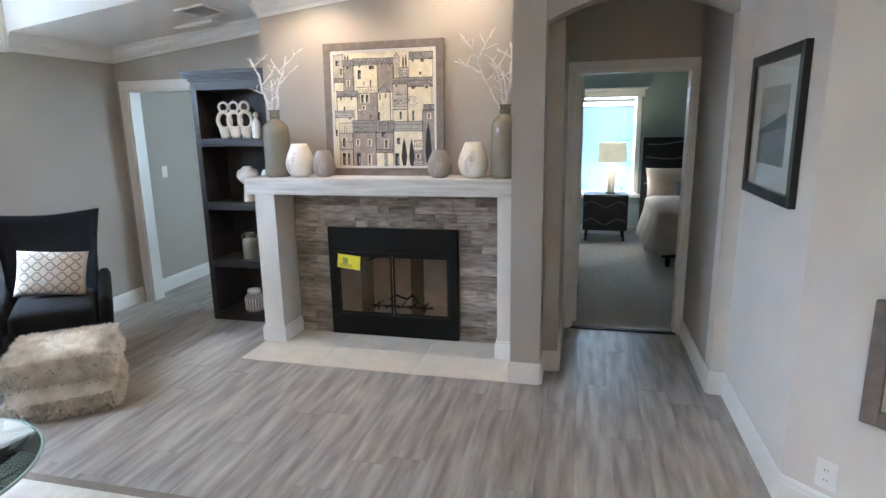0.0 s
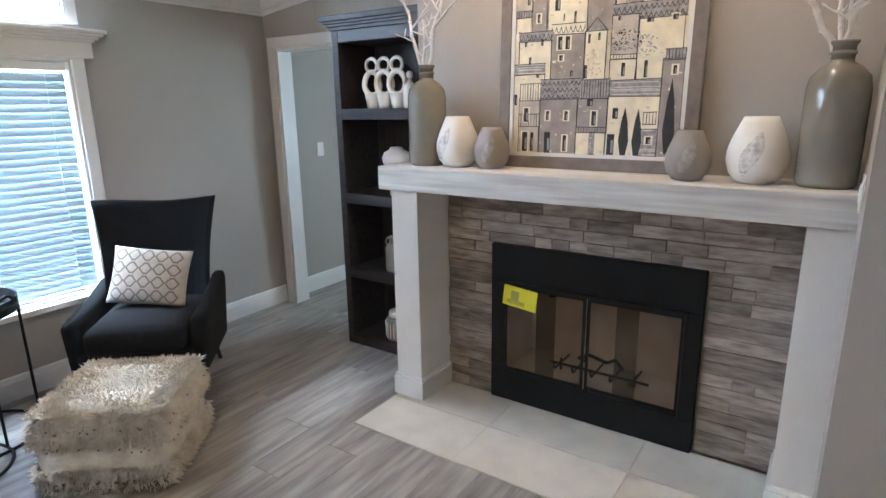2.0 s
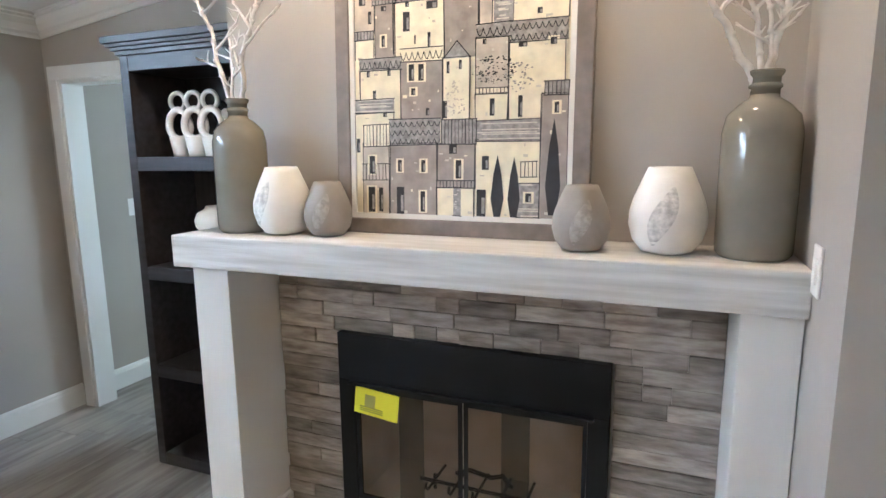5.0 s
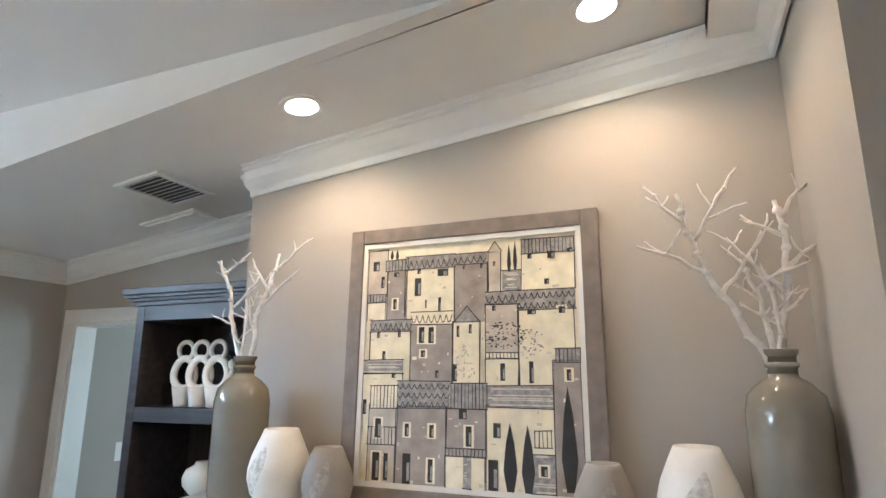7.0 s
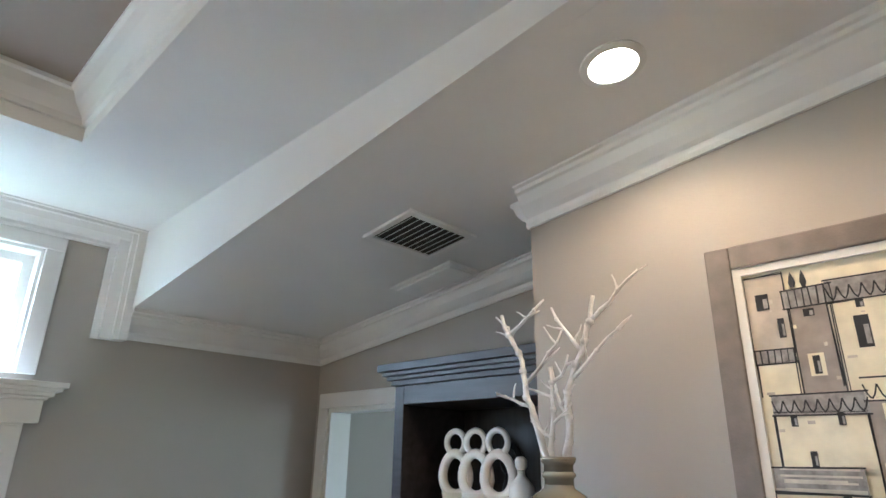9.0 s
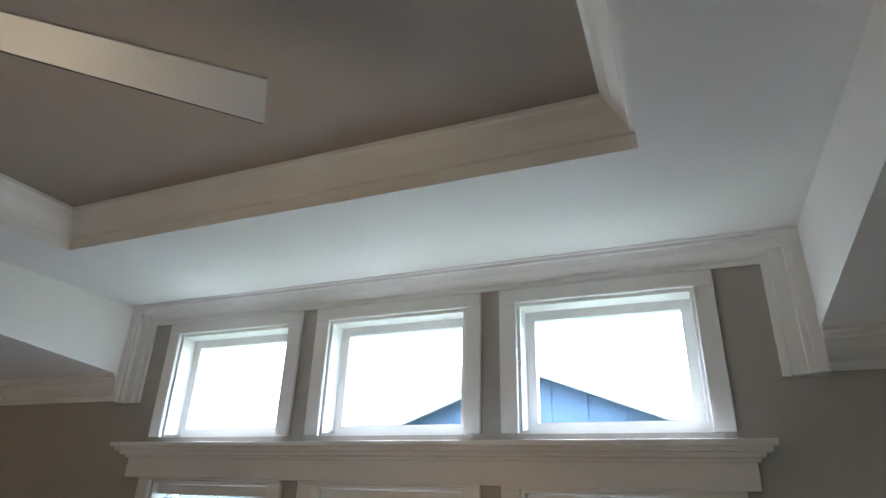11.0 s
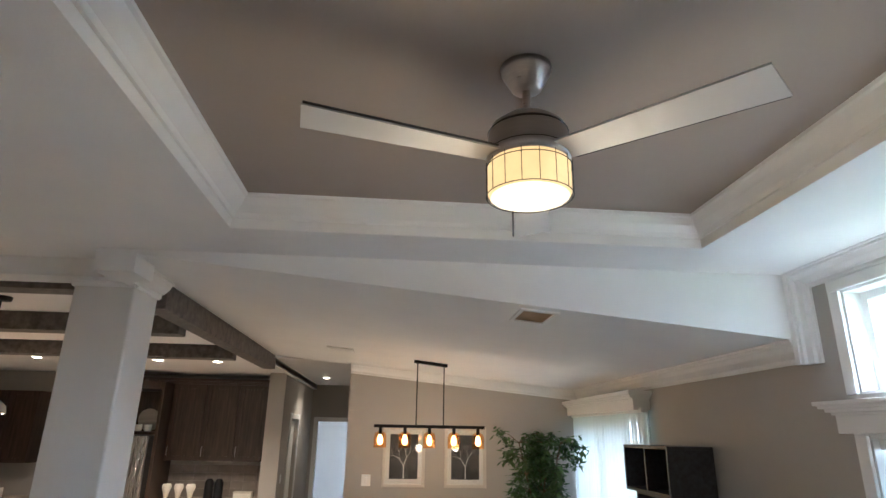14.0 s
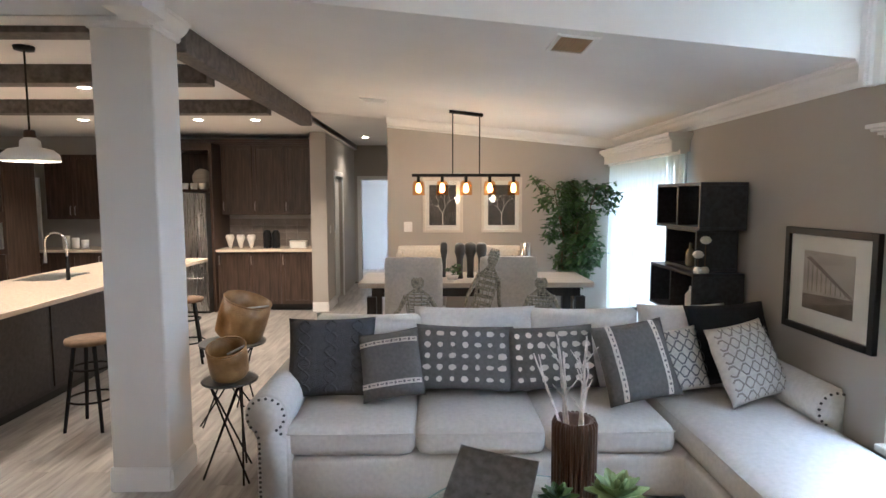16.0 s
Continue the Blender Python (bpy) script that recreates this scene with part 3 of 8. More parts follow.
# column capital
for a, b in (((0.75, 0.015), (0.42, 0.015)), ((0.42, 0.015), (0.42, -0.31)), ((0.42, -0.31), (0.75, -0.31)), ((0.75, -0.31), (0.75, 0.015))):
    structure("trim_column_crown", prism(CROWN, (*b, DORM - 0.13), (*a, DORM - 0.13)), TRIM, "white crown moulding round column")
    structure("baseboard", prism(BASE, (*b, 0), (*a, 0)), TRIM, "white baseboard round column")
for a, b in (((W, N), (W, -1.75)), ((W, 6.6), (W, N + 0.12)), ((-1.5, N), (-2.32, N)), ((W, -3.65), (-0.55, -3.65)), ((0.46, -5.82), (0.46, -5.2)), ((0.46, -5.2), (0.69, -5.2)),
             ((0.49, 3.385), (0.49, 4.04)), ((0.68, 3.385), (0.49, 3.385)), ((0.68, 3.62), (0.68, 3.385)), ((0.78, 3.62), (0.68, 3.62)), ((0.78, 4.5), (0.78, 3.62)),
             ((1.70, 3.6), (1.70, 4.5)), ((1.70, 3.47), (1.70, 3.6)), ((1.79, 3.47), (1.70, 3.47)), ((1.79, 2.42), (1.79, 3.47)), ((3.85, 0.38), (1.79, 2.42)), ((-0.55, -3.65), (-0.55, -8.2)), ((4.6, 8.7), (0.32, 8.7))):
    baseboard(a, b)


def casing(name, axis, face, a0, a1, z1, w=0.075, d=0.018, sign=1, z0=0.0, sill=False):
    """Flat casing round an opening, on the wall's face; sign is the way it stands proud."""
    ob = tagged(new(name), "white painted door casing", "door casing", kind="structure")
    for nm, p, q, s, t in (("jamb_trim", a0 - w, a0, z0, z1), ("jamb_trim", a1, a1 + w, z0, z1), ("head_trim", a0 - w, a1 + w, z1, z1 + w)):
        lo, hi = sorted((face, face + sign * d))
        bm = box(lo, p, s, hi, q, t, None, 0.004) if axis == "x" else box(p, lo, s, q, hi, t, None, 0.004)
        part(nm, bm, TRIM, ob)
    return ob


casing("door_1", "y", N, -3.15, -2.40, 2.0, 0.078, sign=-1)
casing("door_2", "y", N, 0.84, 1.66, 2.02, 0.065, sign=-1)
casing("door_3", "x", 0.46, -6.6, -5.9, 2.02, 0.075, sign=-1)
casing("door_4", "y", -8.2, -0.35, 0.33, 2.02, 0.075, sign=1)
jam = bmesh.new()
for x0, x1 in ((-3.15, -3.13), (-2.42, -2.40), (0.84, 0.86), (1.64, 1.66)):
    box(x0, N - 0.005, 0, x1, N + 0.125, 2.0, jam)
for x0, x1, z in ((-3.13, -2.42, 1.98), (0.84, 1.66, 2.0)):
    box(x0, N - 0.005, z, x1, N + 0.125, z + 0.02, jam)
structure("door_jamb", jam, TRIM, "white painted door jambs")


def panel_door(name, m, w, label, h=1.99):
    d = empty(name, m, label, "door", kind="structure")
    part("leaf", box(0, -0.018, 0.01, w, 0.018, h, None, 0.003), TRIM, d)
    for z0, z1 in ((0.2, 0.9), (1.02, h - 0.15)):
        bm = box(0.12, -0.024, z0, w - 0.12, 0.024, z1, None, 0.006)
        part("raised_panel", bm, TRIM, d)
    kn = lathe([(0, -0.06), (0.026, -0.055), (0.026, -0.035), (0.012, -0.03), (0.012, 0.03), (0.026, 0.035), (0.026, 0.055), (0, 0.06)], 14)
    turned(kn, pose(w - 0.07, 0, 0.95, 90))
    part("knob", kn, NICKEL, d, "satin nickel door knob", True)
    return d


panel_door("door_5", pose(0.53, -6.6, 0, 0, 0, 90), 0.70, "closed white panelled pantry door")
bd = panel_door("door_6", pose(0.875, 4.63, 0, 0, 0, 92), 0.78, "open white panelled bedroom door with dark hinges")
for z in (0.25, 1.05, 1.8):
    part("hinge", box(-0.045, -0.024, z, -0.003, -0.018, z + 0.09), PEWTER, bd, "dark metal hinge")
panel_door("door_7", pose(-0.33, -8.32, 0, 0, 0, -80), 0.62, "open white door at end of hallway")
structure("wall_room_beyond", box(-1.4, -10.3, 0, 1.4, -10.2, 2.6), WALL, "pale blue-grey wall of room beyond hallway")
structure("floor_room_beyond", box(-1.4, -10.2, -0.1, 1.4, -8.4, 0.0), FLOOR, "plank floor beyond hallway")
structure("ceiling_room_beyond", box(-1.4, -10.3, 2.62, 1.4, -8.3, 2.68), CEIL, "white ceiling beyond hallway")
structure("wall_room_beyond_side", box(1.3, -10.2, 0, 1.4, -8.3, 2.6), WALL, "pale wall beyond hallway")
structure("wall_room_beyond_side_2", box(-1.4, -10.2, 0, -1.3, -8.3, 2.6), WALL, "pale wall beyond hallway")


# ---- windows ----
def window(name, y0, y1, z0, z1, label, face=W, blinds=False, cords=False):
    ob = tagged(new(name), label, "window", kind="structure")
    o0, o1 = y0 + 0.07, y1 - 0.07
    for nm, b in (("casing_side", (face, y0, z0, face + 0.02, o0, z1)), ("casing_side", (face, o1, z0, face + 0.02, y1, z1)), ("casing_head", (face, y0, z1, face + 0.022, y1, z1 + 0.06))):
        part(nm, box(*b, None, 0.004), TRIM, ob)
    fr = bmesh.new()
    for b in ((face - 0.15, o0, z0, face, o0 + 0.012, z1), (face - 0.15, o1 - 0.012, z0, face, o1, z1), (face - 0.15, o0 + 0.012, z1 - 0.012, face, o1 - 0.012, z1), (face - 0.15, o0 + 0.012, z0, face, o1 - 0.012, z0 + 0.012)):
        box(*b, fr)
    part("reveal", fr, TRIM, ob)
    sash = bmesh.new()
    for b in ((face - 0.13, o0 + 0.012, z0 + 0.012, face - 0.09, o0 + 0.05, z1 - 0.012), (face - 0.13, o1 - 0.05, z0 + 0.012, face - 0.09, o1 - 0.012, z1 - 0.012), (face - 0.13, o0 + 0.05, z1 - 0.05, face - 0.09, o1 - 0.05, z1 - 0.012), (face - 0.13, o0 + 0.05, z0 + 0.012, face - 0.09, o1 - 0.05, z0 + 0.05)):
        box(*b, sash)
    part("window_frame", sash, WHITE_PLASTIC, ob)
    pn = part("pane", box(face - 0.113, o0 + 0.05, z0 + 0.05, face - 0.107, o1 - 0.05, z1 - 0.05), PANE, ob)
    pn.visible_shadow = False
    return ob


def blinds(name, y0, y1, z0, z1, x, label, tilt=72):
    ob = empty(name, pose(x, (y0 + y1) / 2, z0), label, "window blind", "white slat blinds")
    w, k = y1 - y0, int((z1 - z0 - 0.06) / 0.042)
    part("headrail", box(-0.025, -w / 2, z1 - z0 - 0.045, 0.03, w / 2, z1 - z0, None, 0.004), WHITE_PLASTIC, ob)
    sl = bmesh.new()
    box(-0.024, -w / 2 + 0.004, -0.0015, 0.024, w / 2 - 0.004, 0.0015, sl)
    turned(sl, pose(0, 0, 0, 0, tilt, 0))
    first = part("slat", sl, BLIND, ob)
    first.location = (0, 0, 0.03)
    for i in range(1, k):
        o = new("slat", first.data)
        o.parent, o.location = ob, (0, 0, 0.03 + 0.042 * i)
    for s in (-1, 1):
        part("cord", rod((0.026, s * w * 0.32, 0.02), (0.026, s * w * 0.32, z1 - z0 - 0.04), 0.0015, seg=5), WHITE_PLASTIC, ob)
    part("bottom_rail", box(-0.022, -w / 2 + 0.004, 0.0, 0.022, w / 2 - 0.004, 0.016, None, 0.003), WHITE_PLASTIC, ob)
    return ob


for a, b in WIN:
    window("window_1", a, b, 0.5, 1.86 - 0.0, "white framed living room window")
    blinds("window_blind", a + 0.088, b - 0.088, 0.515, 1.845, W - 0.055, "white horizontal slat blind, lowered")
    window("window_2", a, b, 2.05, 2.556, "white framed transom window")
hd = bmesh.new()
y0, y1 = 0.47, 3.275
for b in ((W, y0 + 0.06, 1.87, W + 0.05, y1 - 0.06, 1.955), (W, y0 + 0.05, 1.955, W + 0.065, y1 - 0.05, 1.968), (W, y0 + 0.035, 1.968, W + 0.085, y1 - 0.035, 1.985), (W, y0 + 0.015, 1.985, W + 0.105, y1 - 0.015, 2.0), (W, y0, 2.0, W + 0.12, y1, 2.02)):
    box(*b, hd, 0.003)
structure("trim_window_head", hd, TRIM, "white moulded window head shelf")
structure("window_sill", box(W, 0.58, 0.465, W + 0.06, 3.22, 0.5, None, 0.006), TRIM, "white painted window sill")

# sliding door with sheer vertical blind
casing("door_8", "x", W, -3.9, -1.8, 2.03, 0.07, sign=1)
sd = tagged(new("door_9"), "white framed sliding glass door", "sliding door", kind="structure")
for nm, b in (("frame_side", (W - 0.12, -3.9, 0, W - 0.05, -3.84, 2.03)), ("frame_side", (W - 0.12, -1.86, 0, W - 0.05, -1.8, 2.03)), ("frame_middle", (W - 0.12, -2.88, 0, W - 0.05, -2.8, 2.03)), ("frame_head", (W - 0.12, -3.84, 1.97, W - 0.05, -1.86, 2.03)), ("frame_sill", (W - 0.12, -3.84, 0, W - 0.05, -1.86, 0.06))):
    part(nm, box(*b), WHITE_PLASTIC, sd)
pn = part("pane", box(W - 0.09, -3.84, 0.06, W - 0.085, -1.86, 1.97), PANE, sd)
pn.visible_shadow = False
vb = empty("vertical_blind", pose(W + 0.07, -2.85, 0.02), "white sheer vertical blind over sliding door", "window blind")
part("headrail", box(-0.03, -0.79, 2.02, 0.03, 1.21, 2.06), WHITE_PLASTIC, vb)
k = 24
vm = bmesh.new()
for i in range(7):
    ya, yb = -0.045 + 0.09 * i / 6, 0
    xx = 0.018 * math.sin(math.pi * i / 6)
    vm.verts.new((xx, ya, 0)), vm.verts.new((xx, ya, 2.02))
vm.verts.ensure_lookup_table()
for i in range(6):
    vm.faces.new([vm.verts[j] for j in (2 * i, 2 * i + 2, 2 * i + 3, 2 * i + 1)])
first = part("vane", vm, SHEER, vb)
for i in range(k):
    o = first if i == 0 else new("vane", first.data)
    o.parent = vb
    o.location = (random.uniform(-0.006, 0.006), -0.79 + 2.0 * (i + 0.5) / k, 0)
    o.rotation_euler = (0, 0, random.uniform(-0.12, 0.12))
val = bmesh.new()
for b in ((W, -4.05, 2.06, W + 0.15, -1.68, 2.15), (W, -4.06, 2.15, W + 0.165, -1.665, 2.165), (W, -4.08, 2.165, W + 0.19, -1.645, 2.185), (W, -4.1, 2.185, W + 0.21, -1.62, 2.22)):
    box(b[0], max(b[1], -3.64), b[2], b[3], b[4], b[5], val, 0.003)
structure("trim_valance", val, TRIM, "white moulded valance over sliding door")

# ---- outside ----
structure("ground", box(-300, -300, -0.7, 300, 300, -0.62), GRASS, "lawn around the house")
hs = empty("neighbour_house", pose(-8.2, 1.25, -0.38), "blue board siding house with white gable trim", "house")
bm = bmesh.new()
pr = [(-2.9, -0.3), (2.9, -0.3), (2.9, 2.85), (0, 3.95), (-2.9, 2.85)]
fa, fb = [bm.verts.new((0, y, z)) for y, z in pr], [bm.verts.new((-6, y, z)) for y, z in pr]
bm.faces.new(fa)
bm.faces.new(fb[::-1])
for i in range(5):
    j = (i + 1) % 5
    bm.faces.new((fa[i], fb[i], fb[j], fa[j]))
bmesh.ops.recalc_face_normals(bm, faces=bm.faces[:])
part("wall", bm, BLUE_SIDING, hs)
for s in (-1, 1):
    bm2 = bmesh.new()
    v = [bm2.verts.new(p) for p in ((0.3, 0, 3.62), (0.3, s * 3.3, 2.37), (0.3, s * 3.3, 2.75), (0.3, 0, 4.0), (0.24, 0, 3.62), (0.24, s * 3.3, 2.37), (0.24, s * 3.3, 2.75), (0.24, 0, 4.0))]
    for q in ((0, 1, 2, 3), (7, 6, 5, 4), (0, 4, 5, 1), (3, 2, 6, 7), (1, 5, 6, 2)):
        bm2.faces.new([v[i] for i in q])
    bmesh.ops.recalc_face_normals(bm2, faces=bm2.faces[:])
    part("fascia", bm2, SHADED_SIDING, hs, "white gable fascia board")
    bm = bmesh.new()
    v = [bm.verts.new(p) for p in ((0.3, 0, 4.0), (0.3, s * 3.3, 2.75), (-6.2, s * 3.3, 2.75), (-6.2, 0, 4.0), (0.3, 0, 4.06), (0.3, s * 3.3, 2.81), (-6.2, s * 3.3, 2.81), (-6.2, 0, 4.06))]
    for q in ((0, 1, 2, 3), (7, 6, 5, 4), (0, 4, 5, 1), (1, 5, 6, 2)):
        bm.faces.new([v[i] for i in q])
    bmesh.ops.recalc_face_normals(bm, faces=bm.faces[:])
    part("roof", bm, SHINGLE, hs, "grey shingle roof slope")
bt = bmesh.new()
for i in range(14):
    y = -2.8 + i * 0.43
    box(0, y, 0.0, 0.02, y + 0.05, 2.85 + (2.9 - abs(y)) * 0.379 - 0.1, bt)
part("batten", bt, BLUE_SIDING, hs)
for nm, yy in (("neighbour_house", 14.5), ("neighbour_house", -12.5)):
    h2 = empty(nm, pose(-13, yy, -0.6), "pale distant house with grey shingle roof", "house")
    part("wall", box(-5, -6, -0.1, 0, 6, 2.7), SHADED_SIDING, h2)
    rf = bmesh.new()
    v = [rf.verts.new(p) for p in ((0.4, -6.4, 2.7), (0.4, 6.4, 2.7), (-2.5, 6.4, 3.7), (-2.5, -6.4, 3.7), (-5.4, -6.4, 2.7), (-5.4, 6.4, 2.7))]
    for q in ((0, 1, 2, 3), (3, 2, 5, 4), (0, 3, 4), (1, 5, 2), (0, 4, 5, 1)):
        rf.faces.new([v[i] for i in q])
    bmesh.ops.recalc_face_normals(rf, faces=rf.faces[:])
    part("roof", rf, SHINGLE, h2)


# ---- fireplace ----
fp = empty("fireplace", pose(-0.50, 4.04, 0), "stone-clad fireplace with whitewashed mantel shelf and white posts", "fireplace")
for sx in (-1, 1):
    xc = (-0.978 + 0.082) if sx < 0 else 0.915
    w0, w1 = (xc - 0.082, xc + 0.082) if sx < 0 else (0.853, 0.998)
    p = part("post", box(w0, -0.30, 0.0, w1, 0.0, 1.165, None, 0.004), WALL_LIGHT, fp, "cream painted mantel post")
    bb = bmesh.new()
    box(w0 - 0.016, -0.316, 0.008, w1 + (0.016 if sx < 0 else 0.0), 0.0, 0.115, bb, 0.003)
    box(w0 - 0.01, -0.31, 0.115, w1 + (0.01 if sx < 0 else 0.0), 0.0, 0.135, bb, 0.003)
    part("plinth", bb, TRIM, fp, "white post plinth")
mant = part("mantel_shelf", box(-1.025, -0.345, 1.165, 0.998, 0.0, 1.283, None, 0.005), MANTEL, fp, "whitewashed wood mantel shelf")
gb = part("backing", box(-0.80, -0.012, 0.008, -0.525, 0.0, 1.165), GROUT, fp)
part("backing", box(0.525, -0.012, 0.008, 0.89, 0.0, 1.165), GROUT, fp)
part("backing", box(-0.525, -0.012, 0.89, 0.525, 0.0, 1.165), GROUT, fp)
rs = random.Random(3)
rows = 20
rh = 1.157 / rows
for r in range(rows):
    z = 0.008 + r * rh
    spans = [(-0.81, 0.853)] if z + rh > 0.895 else [(-0.81, -0.527), (0.527, 0.853)]
    for a, b in spans:
        x = a
        while x < b - 0.001:
            L = rs.choice((0.09, 0.13, 0.17, 0.21, 0.26, 0.3))
            e = b if b - x - L < 0.1 else x + L
            d = rs.choice((0.018, 0.020, 0.023, 0.027))
            part("stone", box(x + 0.001, -d, z + 0.001, e - 0.001, -0.008, z + rh - 0.001, None, 0.002, 1), STONE, fp)
            x = e
# metal firebox
fbx = empty("firebox", pose(-0.50, 4.0, 0), "black metal fireplace insert with glass doors", "fireplace insert")
fr = bmesh.new()
for b in ((-0.52, -0.012, 0.01, 0.52, 0.03, 0.17), (-0.52, -0.012, 0.69, 0.52, 0.03, 0.88), (-0.52, -0.012, 0.17, -0.45, 0.03, 0.69), (0.45, -0.012, 0.17, 0.52, 0.03, 0.69)):
    box(*b, fr, 0.003)
part("surround_frame", fr, BLACK_METAL, fbx)
part("hood_lip", box(-0.47, -0.03, 0.675, 0.47, 0.0, 0.69, None, 0.003), BLACK_METAL, fbx)
part("lower_rail", box(-0.45, -0.02, 0.168, 0.45, 0.0, 0.185, None, 0.003), BLACK_METAL, fbx)
for s in (-1, 1):
    df = bmesh.new()
    x0, x1 = sorted((s * 0.004, s * 0.448))
    for b in ((x0, -0.006, 0.186, x0 + 0.014, 0.006, 0.67), (x1 - 0.014, -0.006, 0.186, x1, 0.006, 0.67), (x0 + 0.014, -0.006, 0.186, x1 - 0.014, 0.006, 0.2), (x0 + 0.014, -0.006, 0.65, x1 - 0.014, 0.006, 0.67)):
        box(*b, df)
    gd = part("glass_door", df, BLACK_METAL, fbx)
    pn = part("pane", box(x0 + 0.014, -0.002, 0.2, x1 - 0.014, 0.002, 0.65), SMOKED, gd, "smoked glass pane")
    pn.visible_shadow = False
    part("handle", box(s * 0.03 - 0.006, -0.025, 0.19, s * 0.03 + 0.006, -0.006, 0.21), BLACK_METAL, gd)
lin = bmesh.new()
for b in ((-0.5, 0.38, 0.1, 0.5, 0.4, 0.8), (-0.5, 0.03, 0.1, -0.46, 0.38, 0.8), (0.46, 0.03, 0.1, 0.5, 0.38, 0.8), (-0.46, 0.03, 0.1, 0.46, 0.38, 0.16), (-0.46, 0.03, 0.72, 0.46, 0.38, 0.8)):
    box(*b, lin)
part("liner", lin, BRICK_LINER, fbx, "pale firebrick liner")
gr = bmesh.new()
for i in range(5):
    rod((-0.20 + 0.10 * i, 0.12, 0.20), (-0.20 + 0.10 * i, 0.32, 0.20), 0.006, seg=6, bm=gr)
    tube([(-0.20 + 0.10 * i, 0.12, 0.20), (-0.20 + 0.10 * i, 0.10, 0.22), (-0.20 + 0.10 * i, 0.11, 0.24)], 0.006, 6, gr)
rod((-0.27, 0.2, 0.192), (0.27, 0.2, 0.192), 0.008, seg=6, bm=gr)
for x in (-0.2, 0.2):
    rod((x, 0.2, 0.16), (x, 0.2, 0.225), 0.008, seg=6, bm=gr)
part("grate", gr, BLACK_METAL, fbx, "black iron log grate")
part("gas_pipe", tube([(-0.1, 0.2, 0.25), (-0.03, 0.16, 0.3), (0.05, 0.2, 0.26), (0.11, 0.15, 0.31), (0.14, 0.18, 0.25)], 0.01, 7), BLACK_METAL, fbx, "", True)
STRIP = glass_mat("grey_protective_film", (0.74, 0.76, 0.76))
for x in (-0.21, 0.20):
    film = part("film_strip", box(x - 0.052, -0.0045, 0.2, x + 0.052, -0.0035, 0.65), STRIP, fbx, "grey protective film on glass")
    film.visible_shadow = False
part("damper_rod", rod((-0.24, 0.1, 0.60), (0.1, 0.25, 0.70), 0.008, seg=6), BLACK_METAL, fbx)
lab = empty("notice_label", pose(-0.852, 3.985, 0.608, 0, 6, 0), "yellow paper notice stuck on firebox glass", "label")
part("paper", box(-0.095, -0.002, -0.055, 0.095, 0.0, 0.055), YELLOW, lab)
part("print_block", box(-0.05, -0.003, -0.02, -0.005, -0.0022, 0.03), mat("faded_print", (0.45, 0.43, 0.10), 0.7, var=0.1, bump=0), lab)
for i in range(3):
    part("print_line", box(-0.07, -0.003, -0.025 - 0.008 * i, 0.03, -0.0022, -0.021 - 0.008 * i), mat("print_grey", (0.35, 0.34, 0.05), 0.7, var=0, bump=0) if i == 0 else bpy.data.materials["print_grey"], lab)
# hearth
hearth = empty("hearth", pose(-0.487, 3.68, 0), "cream porcelain tile hearth flush with floor", "hearth", kind="structure")
part("grout_bed", box(-0.985, -0.315, -0.01, 0.985, 0.33, 0.002), GROUT, hearth)
for x0, x1 in ((-0.985, -0.39), (-0.387, 0.31), (0.313, 0.985)):
    for y0, y1 in ((-0.315, 0.02), (0.023, 0.33)):
        part("tile", box(x0, y0, -0.005, x1, y1, 0.008, None, 0.0015, 1), TILE, hearth)


# ---- ceiling fittings ----
def can_light(x, y, z, tilt=0.0, label="glowing recessed ceiling light with white ring", r=0.058):
    c = empty("recessed_light", pose(x, y, z, 0, -math.degrees(math.atan(tilt)), 0), label, "ceiling light", "recessed lights")
    part("trim_ring", lathe([(r + 0.018, 0), (r + 0.018, -0.004), (r, -0.008), (r - 0.004, -0.004), (r - 0.004, 0.0)], 24), TRIM, c)
    part("lens", lathe([(r - 0.005, -0.003), (r - 0.03, -0.012), (0, -0.014)], 24), GLOW_WARM, c, "glowing frosted lens")
    return c


for cx in (-1.012, 0.0):
    can_light(cx, 3.692, roof_z(cx), 0.122)
    lit = spot((cx, 3.692, roof_z(cx) - 0.03), 1.6, (1, 0.60, 0.31), 156, 0.06, (cx, 3.76, 0))
    lit.data.spot_blend = 0.5


def vent(name, x, y, z, w, d, tilt, label, slats=True, slat_mat=None, turn=0):
    v = empty(name, pose(x, y, z, 0, -math.degrees(math.atan(tilt)), 0) @ pose(0, 0, 0, 0, 0, turn), label, "ceiling vent")
    f = bmesh.new()
    for b in ((-w, -d, -0.012, w, -d + 0.025, 0), (-w, d - 0.025, -0.012, w, d, 0), (-w, -d + 0.025, -0.012, -w + 0.025, d - 0.025, 0), (w - 0.025, -d + 0.025, -0.012, w, d - 0.025, 0)):
        box(*b, f, 0.002, 1)
    part("frame", f, WHITE_PLASTIC, v)
    if slats:
        part("backing", box(-w + 0.025, -d + 0.025, -0.003, w - 0.025, d - 0.025, -0.001), slat_mat or BLACK, v)
        k = 9
        for i in range(k):
            y0 = -d + 0.03 + (2 * d - 0.06) * i / k
            part("slat", turned(box(-w + 0.025, -0.006, -0.001, w - 0.025, 0.006, 0.001), pose(0, y0 + 0.008, -0.007, 40)), slat_mat or WHITE_PLASTIC, v)
    else:
        part("cover", box(-w + 0.02, -d + 0.02, -0.02, w - 0.02, d - 0.02, -0.008, None, 0.003), WHITE_PLASTIC, v)
    return v


